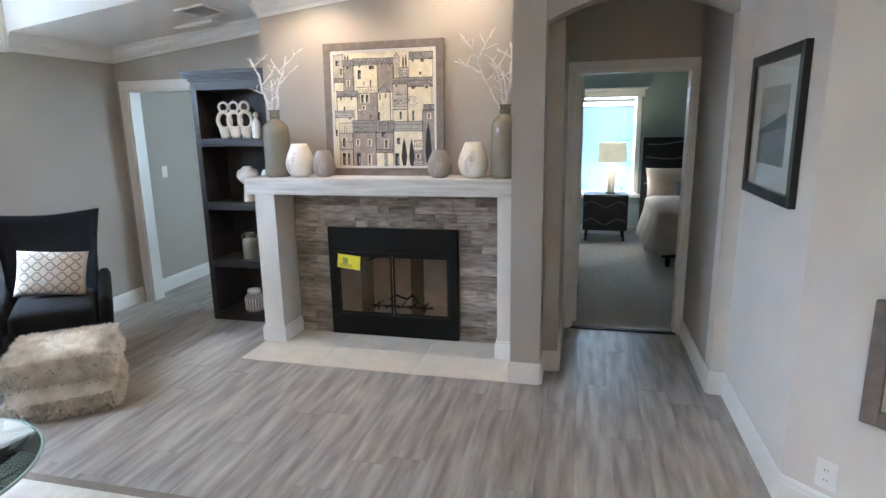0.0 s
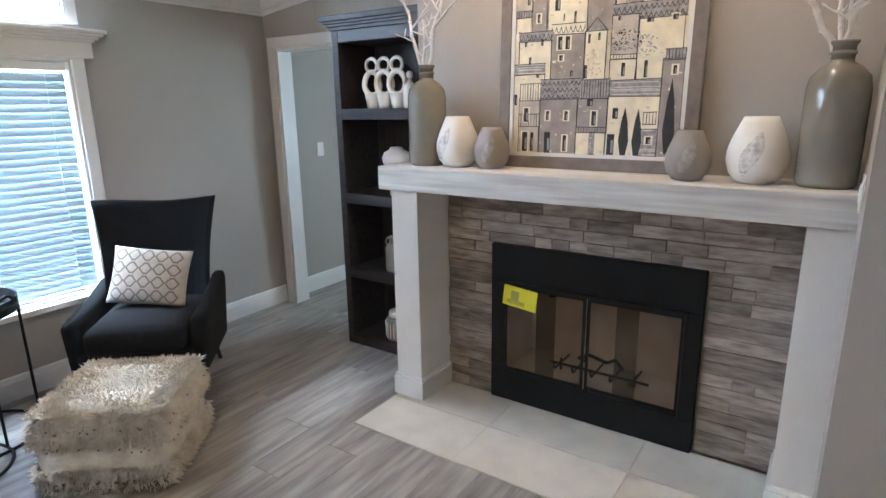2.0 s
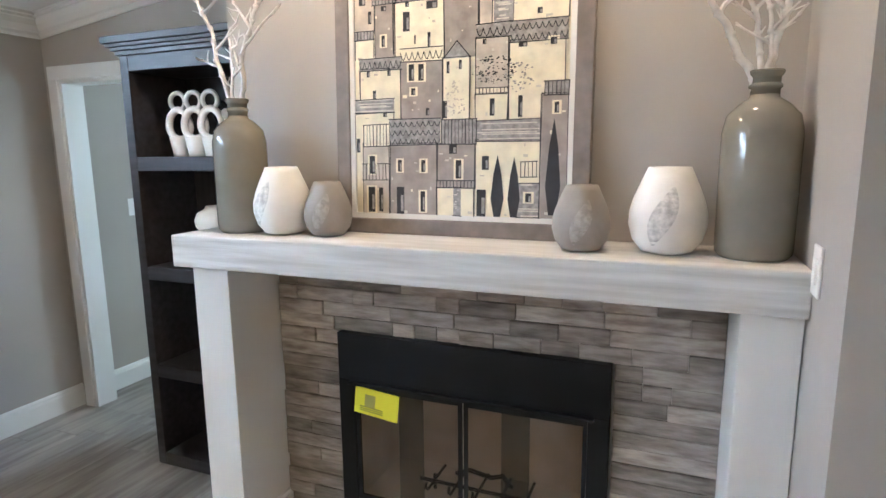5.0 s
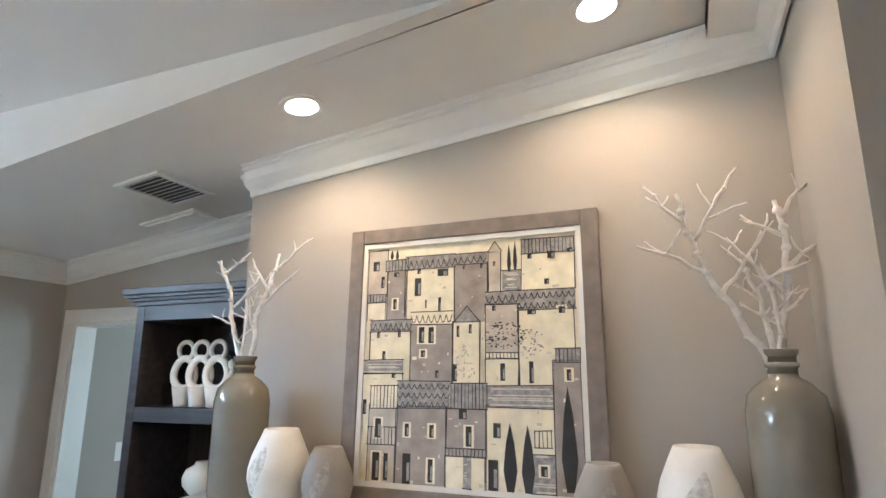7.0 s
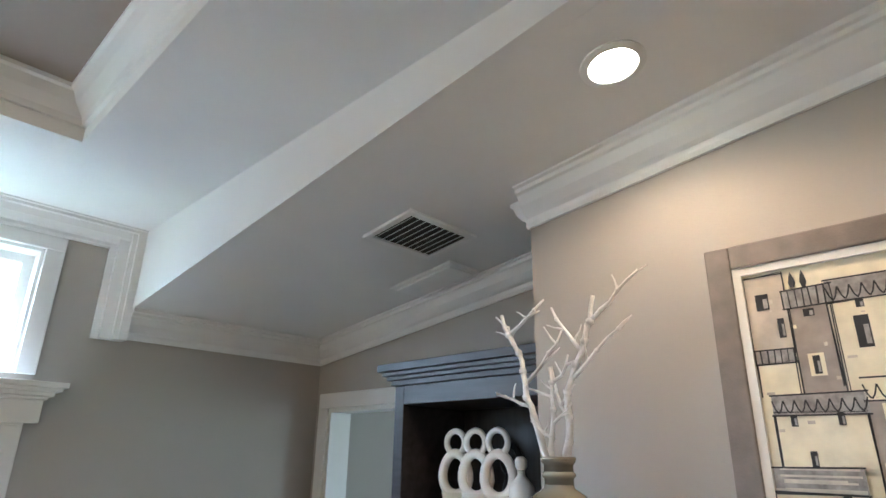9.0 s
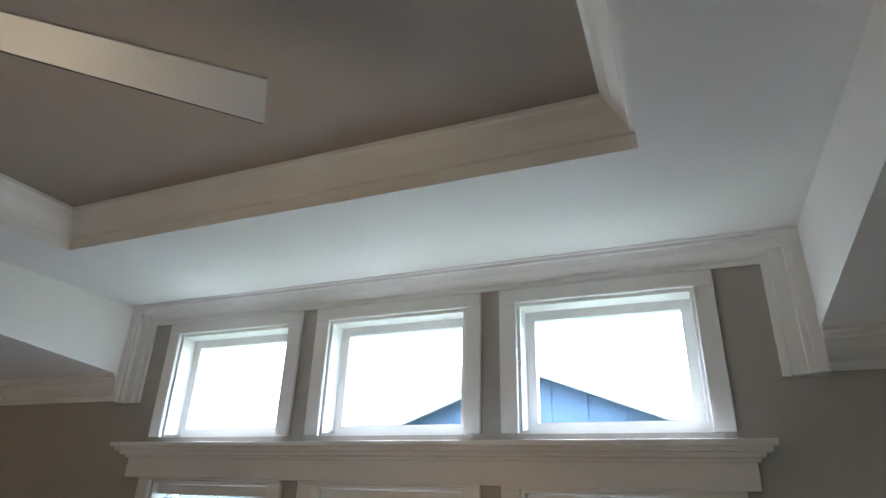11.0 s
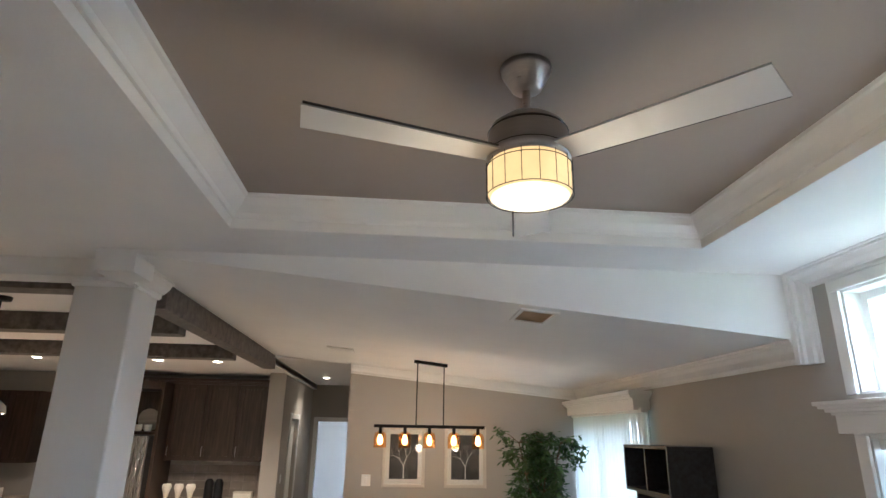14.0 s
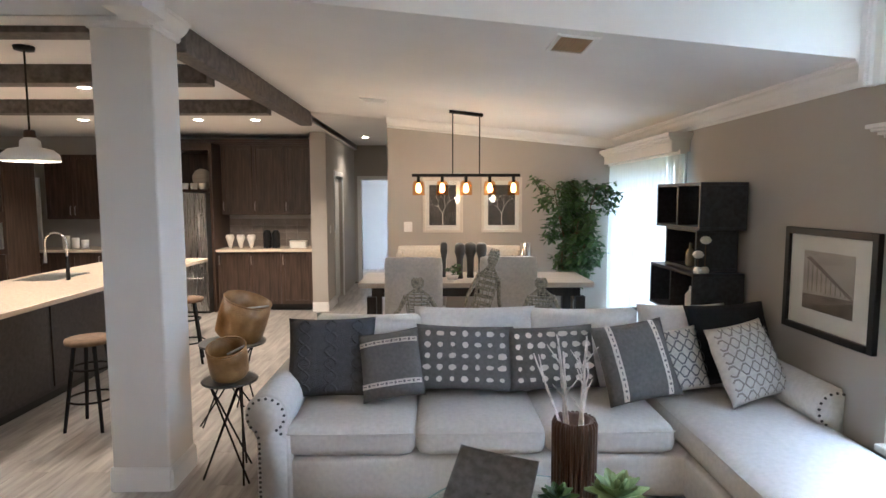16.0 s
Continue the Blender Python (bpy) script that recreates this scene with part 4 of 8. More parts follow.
vent("ceiling_vent", -1.92, 3.96, roof_z(-1.92), 0.125, 0.165, 0.122, "white metal return air vent with dark louvres")
vent("ceiling_vent", -2.19, 4.30, roof_z(-2.19), 0.18, 0.09, 0.122, "white closed ceiling vent cover", False)
# This vent's louvres and backing are coloured gold for the lamplight they reflect.
vent("ceiling_vent", -1.83, 0.10, roof_s(-1.83), 0.165, 0.11, 0.096, "white framed supply vent with louvres coloured by lamplight", True, mat("lamplit_louvre", (0.45, 0.30, 0.15), 0.4, metal=0.5, bump=0.02), 90)
vent("ceiling_vent", -0.52, -2.45, roof_s(-0.52), 0.13, 0.09, 0.096, "white supply vent in dining ceiling")


# ---- bookshelf ----
bs = empty("bookcase", pose(-1.87, 4.3, 0), "dark grey-brown stained open bookcase with crown top", "bookcase")
x0, x1, y0, y1, H = -0.352, 0.365, -0.165, 0.198, 2.02
for nm, b in (("side_panel", (x0, y0, 0.0, x0 + 0.05, y1, H)), ("side_panel", (x1 - 0.05, y0, 0.0, x1, y1, H)), ("back_panel", (x0 + 0.05, y1 - 0.02, 0.06, x1 - 0.05, y1, H)), ("top_panel", (x0 + 0.05, y0, H - 0.07, x1 - 0.05, y1 - 0.02, H)), ("bottom_shelf", (x0 + 0.05, y0, 0.0, x1 - 0.05, y1 - 0.02, 0.065))):
    part(nm, box(*b, None, 0.003), ESPRESSO if nm == "back_panel" else SHELF_GREY, bs)
for z in (0.475, 0.972, 1.497):
    part("shelf", box(x0 + 0.05, y0, z, x1 - 0.05, y1 - 0.02, z + 0.065, None, 0.003), SHELF_GREY, bs)
cr = bmesh.new()
for i, (o, za, zb) in enumerate(((0.012, 2.02, 2.04), (0.025, 2.04, 2.055), (0.038, 2.055, 2.07), (0.052, 2.07, 2.10))):
    box(x0 - o, y0 - o, za, x1 + 0.003, y1, zb, cr, 0.002, 1)
part("crown", cr, SHELF_GREY, bs, "stepped crown moulding")
BKZ = {1: 0.065, 2: 0.54, 3: 1.037, 4: 1.562}


def figure_eight(x, y, z):
    f = empty("ring_sculpture", pose(x, y, z), "white ceramic figure-eight ring sculpture on bookcase", "sculpture", "ring sculptures")
    f.rotation_euler = (0, 0, radians(15))
    ring = [(0.036 * math.cos(t), 0, 0.255 + 0.04 * math.sin(t)) for t in [2 * math.pi * i / 20 for i in range(20)]]
    part("upper_ring", tube(ring, 0.011, 8, None, True), GLAZE_WHITE, f, "", True)
    b = bmesh.new()
    pts = [(0.052 * math.cos(t) * (1 - 0.12 * math.sin(t)), 0, 0.15 + 0.068 * math.sin(t)) for t in [2 * math.pi * i / 24 for i in range(24)]]
    tube(pts, 0.017, 8, b, True)
    part("lower_ring", b, GLAZE_WHITE, f, "", True)
    part("foot", lathe([(0, 0), (0.036, 0), (0.038, 0.02), (0.05, 0.09), (0.03, 0.085), (0, 0.08)], 18), GLAZE_WHITE, f, "", True)
    return f


f1 = figure_eight(-2.02, 4.26, BKZ[4])
for dx in (0.10, 0.20):
    copy_thing(f1, pose(-2.02 + dx, 4.255, BKZ[4], 0, 0, 15))


def vessel(name, prof, m, material, label, category="vase", group="", seg=30):
    v = empty(name, m, label, category, group)
    k = prof[-1]
    inner = [(max(0.004, k[0] - 0.006), k[1]), (max(0.004, k[0] - 0.007), k[1] * 0.45), (0, k[1] * 0.44)]
    part("body", lathe([(0, 0)] + prof + inner, seg), material, v, "", True)
    return v


bot = vessel("ceramic_bottle", [(0.035, 0), (0.04, 0.01), (0.04, 0.12), (0.02, 0.145), (0.012, 0.155), (0.012, 0.17)], pose(-1.70, 4.22, BKZ[4]), GLAZE_WHITE, "white ceramic bottle with round stopper on bookcase", "bottle")
part("stopper", lathe([(0.013, 0.17), (0.02, 0.18), (0.02, 0.20), (0.01, 0.21), (0, 0.211)], 14), GLAZE_WHITE, bot, "", True)
bl = empty("dark_loop_vase", pose(-1.80, 4.30, BKZ[4]), "dark glazed loop ornament on bookcase", "ornament")
part("loop", tube([(0.035 * math.cos(t), 0, 0.2 + 0.045 * math.sin(t)) for t in [2 * math.pi * i / 18 for i in range(18)]], 0.012, 7, None, True), BLACK_METAL, bl, "", True)
part("body", lathe([(0, 0), (0.04, 0), (0.045, 0.06), (0.02, 0.155), (0, 0.16)], 16), BLACK_METAL, bl, "", True)
ped = [(0.055, 0), (0.058, 0.01), (0.045, 0.14), (0.04, 0.155), (0.065, 0.175), (0.1, 0.215), (0.105, 0.25), (0.09, 0.285), (0.05, 0.305), (0.045, 0.32)]
vessel("pedestal_vase", [(r * 0.86, z * 0.92) for r, z in ped], pose(-1.84, 4.25, BKZ[3]), GLAZE_WHITE, "pale ceramic footed bulb vase on bookcase", "vase", "pedestal vases")
vessel("pedestal_vase", [(r * 0.86, z * 0.92) for r, z in ped], pose(-1.62, 4.27, BKZ[3]), GLAZE_WHITE, "pale ceramic footed bulb vase on bookcase", "vase", "pedestal vases")
jug = vessel("handled_jug", [(0.058, 0), (0.062, 0.01), (0.062, 0.15), (0.05, 0.175), (0.034, 0.185), (0.036, 0.215), (0.044, 0.225)], pose(-1.87, 4.24, BKZ[2]), GLAZE_GREY, "grey stoneware jug with two loop handles", "jug")
for s in (-1, 1):
    part("handle", tube([(s * 0.04, 0, 0.205), (s * 0.065, 0, 0.21), (s * 0.075, 0, 0.19), (s * 0.068, 0, 0.165), (s * 0.05, 0, 0.165)], 0.006, 7), GLAZE_GREY, jug, "", True)
vessel("white_vase", [(0.06, 0), (0.065, 0.02), (0.07, 0.13), (0.06, 0.20), (0.05, 0.21)], pose(-1.64, 4.25, BKZ[2]), GLAZE_WHITE, "white straight-sided ceramic vase")
for xx, k in ((-1.88, 1.0), (-1.68, 0.9)):
    jar = empty("ribbed_jar", pose(xx, 4.25, BKZ[1]), "ribbed grey and white lidded jar on bookcase", "jar", "ribbed jars")
    part("body", lathe([(0, 0), (0.072, 0), (0.078, 0.012), (0.078, 0.13), (0.066, 0.15), (0.05, 0.155), (0, 0.155)], 28), GLAZE_GREY, jar, "", True)
    for i in range(20):
        t = 2 * math.pi * i / 20
        part("rib", rod((0.079 * math.cos(t), 0.079 * math.sin(t), 0.02), (0.079 * math.cos(t), 0.079 * math.sin(t), 0.125), 0.004, seg=5), GLAZE_WHITE, jar) if math.sin(t) < 0.2 else None
    part("lid", lathe([(0.052, 0.155), (0.056, 0.16), (0.056, 0.185), (0.05, 0.195), (0, 0.197)], 24), GLAZE_WHITE, jar, "pale ceramic lid", True)

# ---- mantel things ----
MZ = 1.283
BOTTLE = [(0.085, 0), (0.095, 0.012), (0.097, 0.03), (0.097, 0.33), (0.088, 0.375), (0.06, 0.405), (0.036, 0.42), (0.033, 0.44), (0.034, 0.47), (0.041, 0.478), (0.041, 0.486)]


def branches(parent, seed, limbs, material=None):
    """Gnarled twigs: each limb leans by the sine given, kinks at its nodes and forks upward and outward."""
    r = random.Random(seed)

    def grow(p, d, length, rad, depth, bm):
        pts = [Vector(p)]
        d = Vector(d).normalized()
        k = max(3, int(length / 0.03))
        lean = d.copy()
        for i in range(k):
            d = (d * 0.5 + lean * 0.5 + Vector((r.uniform(-0.34, 0.34), r.uniform(-0.15, 0.15), r.uniform(-0.12, 0.2)))).normalized()
            pts.append(pts[-1] + d * length / k * r.uniform(0.8, 1.2))
        tube(pts, rad, 7, bm, False, max(0.0016, rad * 0.5))
        for q in pts[1:-1:2]:
            bmesh.ops.create_icosphere(bm, subdivisions=1, radius=rad * 1.15, matrix=Matrix.Translation(q))
        if depth:
            side = 1 if r.random() < 0.5 else -1
            for i in range(4 if depth == 2 else 2):
                t = (0.35 + 0.6 * (i + r.uniform(0, 0.6)) / 4) if depth == 2 else r.uniform(0.3, 0.8)
                q = pts[min(len(pts) - 1, max(1, int(t * len(pts))))]
                side = -side
                out = side * r.uniform(0.55, 1.1)
                grow(q, (lean.x * 0.6 + out, r.uniform(-0.3, 0.2), r.uniform(0.35, 0.9)), length * r.uniform(0.28, 0.5) * (1.15 - 0.4 * t), max(0.0022, rad * 0.55), depth - 1, bm)

    for lean, length, rad in limbs:
        bm = bmesh.new()
        grow((0.05 * lean, 0.006 * r.uniform(-1, 1), 0.28), (lean, r.uniform(-0.12, 0.06), 1), length, rad, 2, bm)
        part("branch", bm, material or SILVER_TWIG, parent, "", True)


for bx, sd, limbs in ((-1.335, 5, ((-0.44, 0.47, 0.0105), (-0.12, 0.26, 0.008), (0.36, 0.46, 0.0105))), (0.385, 11, ((-0.50, 0.52, 0.012), (-0.20, 0.30, 0.0095), (0.0, 0.27, 0.0085), (0.12, 0.48, 0.012)))):
    v = vessel("bottle_vase", BOTTLE, pose(bx, 3.875, MZ), GLAZE_GREEN, "tall olive-grey glazed bottle vase holding silver twigs", "vase", "bottle vases")
    part("neck_ring", lathe([(0.0335, 0.44), (0.040, 0.446), (0.040, 0.452), (0.0335, 0.458)], 24), GLAZE_GREEN, v, "", True)
    part("rim", tube([(0.038 * math.cos(a), 0.038 * math.sin(a), 0.485) for a in [2 * math.pi * i / 24 for i in range(24)]], 0.005, 6, None, True), GLAZE_GREEN, v, "", True)
    tw = empty("silver_branches", pose(bx, 3.875, MZ + 0.16), "bare silver-painted branches standing in bottle vase", "branches", "silver branches")
    branches(tw, sd, limbs)
EGG_W = [(0.048, 0), (0.07, 0.006), (0.094, 0.034), (0.106, 0.075), (0.105, 0.105), (0.095, 0.14), (0.079, 0.175), (0.066, 0.202), (0.057, 0.22)]
LEAF_W = mat("leaf_relief_grey", (0.60, 0.575, 0.54), 0.7, var=0.3, scale=60, bump=0.4)
LEAF_G = mat("leaf_relief_taupe", (0.36, 0.335, 0.31), 0.7, var=0.2, scale=60, bump=0.4)
EGG_W = [(r, z * 1.1) for r, z in EGG_W]
EGG_G = [(r * 0.80, z * 0.79) for r, z in EGG_W]
for ex, ey, prof, m, lab in ((-1.15, 3.87, EGG_W, GLAZE_WHITE, "matte white egg vase with raised leaf print"), (-0.955, 3.865, EGG_G, GLAZE_GREY, "matte taupe egg vase with raised leaf print"), (-0.07, 3.84, EGG_G, GLAZE_GREY, "matte taupe egg vase with raised leaf print"), (0.165, 3.875, EGG_W, GLAZE_WHITE, "matte white egg vase with raised leaf print")):
    v = vessel("egg_vase", prof, pose(ex, ey, MZ, 0, 0, random.uniform(-20, 20)), m, lab, "vase", "egg vases")
    k = prof[4][0] / 0.105
    lf = bmesh.new()
    for i in range(9):
        s = 0.03 + 0.16 * i / 8
        rr = np.interp(s, [q[1] for q in EGG_W], [q[0] for q in EGG_W]) + 0.0015
        half = 0.034 * math.sin(math.pi * (i + 0.3) / 8.6)
        for sg in (-1, -0.5, 0, 0.5, 1):
            a1 = -math.pi / 2 - 0.35 + 0.07 * i + sg * half / rr
            lf.verts.new((k * rr * math.cos(a1), k * rr * math.sin(a1), k * s))
    lf.verts.ensure_lookup_table()
    for i in range(8):
        for q in range(4):
            lf.faces.new([lf.verts[5 * i + j] for j in (q, q + 1, q + 6, q + 5)])
    part("leaf_print", lf, LEAF_W if m is GLAZE_WHITE else LEAF_G, v, "faint raised leaf print", True)

# framed town painting
art = empty("framed_painting", pose(-0.522, 3.985, MZ, -2.0, 0, 0), "painting of stacked cream and taupe houses in grey wood frame", "painting")
AW, AH = 0.455, 0.955
for nm, b in (("frame_side", (-AW, -0.02, 0, -AW + 0.055, 0.02, AH)), ("frame_side", (AW - 0.055, -0.02, 0, AW, 0.02, AH)), ("frame_rail", (-AW + 0.055, -0.02, 0, AW - 0.055, 0.02, 0.055)), ("frame_rail", (-AW + 0.055, -0.02, AH - 0.055, AW - 0.055, 0.02, AH))):
    part(nm, box(*b, None, 0.004), FRAME_WOOD, art)
for b in ((-0.40, -0.014, 0.055, -0.382, 0.0, AH - 0.055), (0.382, -0.014, 0.055, 0.40, 0.0, AH - 0.055), (-0.382, -0.014, 0.055, 0.382, 0.0, 0.073), (-0.382, -0.014, AH - 0.073, 0.382, 0.0, AH - 0.055)):
    part("liner", box(*b), OFFWHITE_PAPER, art, "white inner liner")
P_CREAM = mat("cream_art_paint", (0.80, 0.73, 0.56), 0.8, var=0.12, scale=20, bump=0.1)
P_TAUPE = mat("taupe_art_paint", (0.34, 0.295, 0.265), 0.8, var=0.2, scale=20, bump=0.1)
P_TAN = mat("tan_art_paint", (0.54, 0.475, 0.40), 0.8, var=0.2, scale=18, bump=0.1)
P_DARK = mat("dark_art_paint", (0.035, 0.035, 0.04), 0.8, var=0.2, scale=20, bump=0.1)
P_GREY = mat("grey_art_paint", (0.32, 0.30, 0.29), 0.8, var=0.35, scale=60, bump=0.1)
part("canvas", box(-0.382, -0.004, 0.073, 0.382, 0.004, AH - 0.073), P_CREAM, art, "cream painted canvas")
ra = random.Random(8)
P_WASH = mat("pale_wash_paint", (0.60, 0.555, 0.48), 0.8, var=0.2, scale=40, bump=0.1)
paint = {m: bmesh.new() for m in (P_CREAM, P_TAUPE, P_TAN, P_DARK, P_GREY, P_WASH)}


def dab(m, xa, za, xb, zb, layer):
    y = -0.0042 - 0.0007 * layer
    bm = paint[m]
    v = [bm.verts.new(p) for p in ((xa, y, za), (xb, y, za), (xb, y, zb), (xa, y, zb))]
    bm.faces.new(v)


def stroke(xa, za, xb, zb, layer, w=0.0022):
    d = Vector((xb - xa, 0, zb - za))
    nrm = Vector((-d.z, 0, d.x)).normalized() * w
    y = -0.0042 - 0.0007 * layer
    bm = paint[P_DARK]
    a, b = Vector((xa, y, za)), Vector((xb, y, zb))
    bm.faces.new([bm.verts.new(p) for p in (a - nrm, b - nrm, b + nrm, a + nrm)])


def facade(xa, za, xb, zb, m, layer):
    """One painted house front with loose ink outlines."""
    dab(m, xa, za, xb, zb, layer)
    j = lambda: ra.uniform(-0.003, 0.003)
    for p, q in (((xa, za), (xa, zb)), ((xb, za), (xb, zb)), ((xa, zb), (xb, zb))):
        for k in range(2):
            stroke(p[0] + j(), p[1] + j(), q[0] + j(), q[1] + j(), layer + 1, ra.uniform(0.0007, 0.0016))
    for k in range(int(2 + 160 * (xb - xa) * (zb - za))):
        x, z, w = ra.uniform(xa, xb - 0.01), ra.uniform(za, zb - 0.008), ra.uniform(0.004, 0.018)
        dab(ra.choice((P_CREAM, P_TAN, P_WASH)), x, z, min(xb, x + w), min(zb, z + ra.uniform(0.003, 0.012)), layer + 0.5)


def roof_band(xa, za, xb, zb, m, layer, kind):
    """A band of roof, balcony or awning, with scalloped tiles, stripes or a plain wash."""
    dab(m, xa, za, xb, zb, layer)
    for z in (za, zb):
        stroke(xa - 0.003, z + ra.uniform(-0.002, 0.002), xb + 0.003, z + ra.uniform(-0.002, 0.002), layer + 1, 0.0016)
    if kind == "stripe":
        n = max(3, int((xb - xa) / 0.012))
        for i in range(n + 1):
            x = xa + (xb - xa) * i / n
            stroke(x, za, x + ra.uniform(-0.002, 0.002), zb, layer + 1, ra.uniform(0.0008, 0.0018))
    elif kind == "scallop":
        rows = max(1, int((zb - za) / 0.026))
        n = max(3, int((xb - xa) / 0.02))
        for q in range(rows):
            zt, h, w = zb - (zb - za) * (q + 0.3) / rows, 0.6 * (zb - za) / rows, (xb - xa) / n
            for i in range(n):
                xs = [xa + w * (i + k / 4) for k in range(5)]
                zs = [zt - h * math.sin(math.pi * k / 4) for k in range(5)]
                for k in range(4):
                    stroke(xs[k], zs[k], xs[k + 1], zs[k + 1], layer + 1, 0.0014)
    else:
        for i in range(7):
            z = ra.uniform(za, zb)
            dab(P_WASH, xa + ra.uniform(0, 0.02), z, xb - ra.uniform(0, 0.03), min(zb, z + 0.004), layer + 0.5)


def opening(xa, za, xb, zb, layer, framed=False):
    """A dark window or door, some with pale shutters or frames."""
    if framed:
        dab(P_CREAM, xa - 0.008, za - 0.004, xb + 0.008, zb + 0.005, layer)
    dab(P_DARK, xa, za, xb, zb, layer + 1)
    dab(P_GREY, xa + (xb - xa) * 0.55, za + (zb - za) * 0.1, xb - (xb - xa) * 0.1, zb - (zb - za) * 0.3, layer + 1.5)


def gable(xa, za, xb, zb, m, layer):
    bm, y = paint[m], -0.0042 - 0.0007 * layer
    bm.faces.new([bm.verts.new(p) for p in ((xa, y, za), (xb, y, za), ((xa + xb) / 2, y, zb))])
    for x in (xa, xb):
        stroke(x, za, (xa + xb) / 2, zb, layer + 1, 0.0016)


def cypress(xa, za, xb, zb, layer):
    bm, y, c, w, h = paint[P_DARK], -0.0042 - 0.0007 * layer, (xa + xb) / 2, (xb - xa) / 2, zb - za
    bm.faces.new([bm.verts.new((c + w * dx, y, za + h * dz)) for dx, dz in ((-0.5, 0), (0.5, 0), (1, 0.3), (0.6, 0.7), (0, 1), (-0.6, 0.7), (-1, 0.3))])


def foliage(cx, cz, rx, rz, count, m, layer):
    bm, y = paint[m], -0.0042 - 0.0007 * layer
    for i in range(count):
        a, q, s = ra.uniform(0, 6.28), math.sqrt(ra.random()), ra.uniform(0.0015, 0.005)
        x, z = cx + rx * q * math.cos(a), cz + rz * q * math.sin(a)
        bm.faces.new([bm.verts.new((x + s * math.cos(t), y - 0.00005 * (i % 5), z + 0.7 * s * math.sin(t))) for t in (0.3, 1.5, 2.8, 4.1, 5.4)])


# the town, from the far rows at the top to the near row
facade(-0.38, 0.702, -0.301, 0.875, P_TAN, 1)
opening(-0.362, 0.797, -0.336, 0.833, 3)
opening(-0.326, 0.733, -0.313, 0.775, 3)
facade(-0.302, 0.615, -0.223, 0.799, P_TAUPE, 1)
roof_band(-0.309, 0.794, -0.218, 0.834, P_GREY, 3, 'stripe')
opening(-0.275, 0.772, -0.255, 0.788, 3)
opening(-0.274, 0.653, -0.261, 0.69, 3, True)
facade(-0.229, 0.628, -0.04, 0.795, P_CREAM, 1)
roof_band(-0.228, 0.793, -0.038, 0.84, P_GREY, 3, 'scallop')
opening(-0.191, 0.697, -0.166, 0.761, 3, True)
opening(-0.103, 0.764, -0.063, 0.789, 3)
opening(-0.182, 0.777, -0.168, 0.792, 3)
opening(-0.149, 0.653, -0.143, 0.682, 3)
opening(-0.099, 0.633, -0.089, 0.688, 3)
facade(-0.04, 0.598, 0.081, 0.803, P_TAUPE, 1)
roof_band(-0.038, 0.799, 0.079, 0.837, P_GREY, 3, 'scallop')
opening(-0.008, 0.782, -0, 0.796, 3)
opening(0.055, 0.781, 0.065, 0.797, 3)
facade(0.084, 0.688, 0.129, 0.837, P_TAN, 1)
opening(0.101, 0.787, 0.109, 0.802, 3)
gable(0.082, 0.836, 0.133, 0.873, P_TAN, 3)
cypress(0.15, 0.764, 0.164, 0.858, 3)
cypress(0.171, 0.769, 0.185, 0.87, 3)
roof_band(0.132, 0.698, 0.197, 0.768, P_GREY, 2, 'plain')
facade(0.198, 0.697, 0.373, 0.823, P_CREAM, 1)
roof_band(0.2, 0.819, 0.376, 0.869, P_GREY, 3, 'stripe')
opening(0.221, 0.803, 0.235, 0.819, 3)
opening(0.288, 0.8, 0.312, 0.824, 3)
opening(0.353, 0.815, 0.37, 0.83, 3)
opening(0.275, 0.714, 0.291, 0.732, 3)
cypress(-0.293, 0.838, -0.279, 0.873, 3)
cypress(-0.271, 0.836, -0.258, 0.874, 3)
facade(-0.38, 0.613, -0.302, 0.681, P_CREAM, 5)
roof_band(-0.38, 0.679, -0.304, 0.71, P_GREY, 6, 'stripe')
facade(-0.362, 0.474, -0.2, 0.578, P_CREAM, 7)
roof_band(-0.362, 0.574, -0.196, 0.616, P_GREY, 8, 'scallop')
opening(-0.332, 0.552, -0.32, 0.575, 9)
opening(-0.25, 0.553, -0.238, 0.577, 9)
opening(-0.308, 0.476, -0.296, 0.505, 9)
facade(-0.201, 0.396, -0.043, 0.599, P_TAUPE, 7)
roof_band(-0.2, 0.595, -0.045, 0.64, P_CREAM, 8, 'scallop')
opening(-0.168, 0.531, -0.148, 0.586, 9, True)
opening(-0.132, 0.53, -0.112, 0.585, 9, True)
opening(-0.159, 0.483, -0.143, 0.506, 9, True)
opening(-0.104, 0.414, -0.092, 0.438, 9)
facade(-0.043, 0.393, 0.055, 0.6, P_CREAM, 7)
gable(-0.041, 0.596, 0.057, 0.652, P_GREY, 8)
opening(-0.028, 0.549, -0.018, 0.587, 9)
opening(0.016, 0.56, 0.026, 0.59, 9)
opening(-0.04, 0.402, -0.026, 0.459, 9)
facade(0.073, 0.386, 0.187, 0.656, P_TAN, 7)
roof_band(0.076, 0.654, 0.191, 0.697, P_GREY, 8, 'scallop')
opening(0.098, 0.633, 0.11, 0.649, 9)
facade(0.187, 0.387, 0.368, 0.636, P_CREAM, 7)
roof_band(0.191, 0.632, 0.374, 0.697, P_GREY, 8, 'scallop')
opening(0.218, 0.616, 0.246, 0.633, 9)
opening(0.32, 0.617, 0.34, 0.638, 9, True)
opening(0.22, 0.398, 0.234, 0.466, 9)
facade(0.075, 0.382, 0.184, 0.476, P_CREAM, 9)
roof_band(0.076, 0.474, 0.186, 0.495, P_CREAM, 10, 'stripe')
opening(0.125, 0.405, 0.141, 0.46, 11, True)
roof_band(-0.38, 0.428, -0.225, 0.476, P_GREY, 10, 'plain')
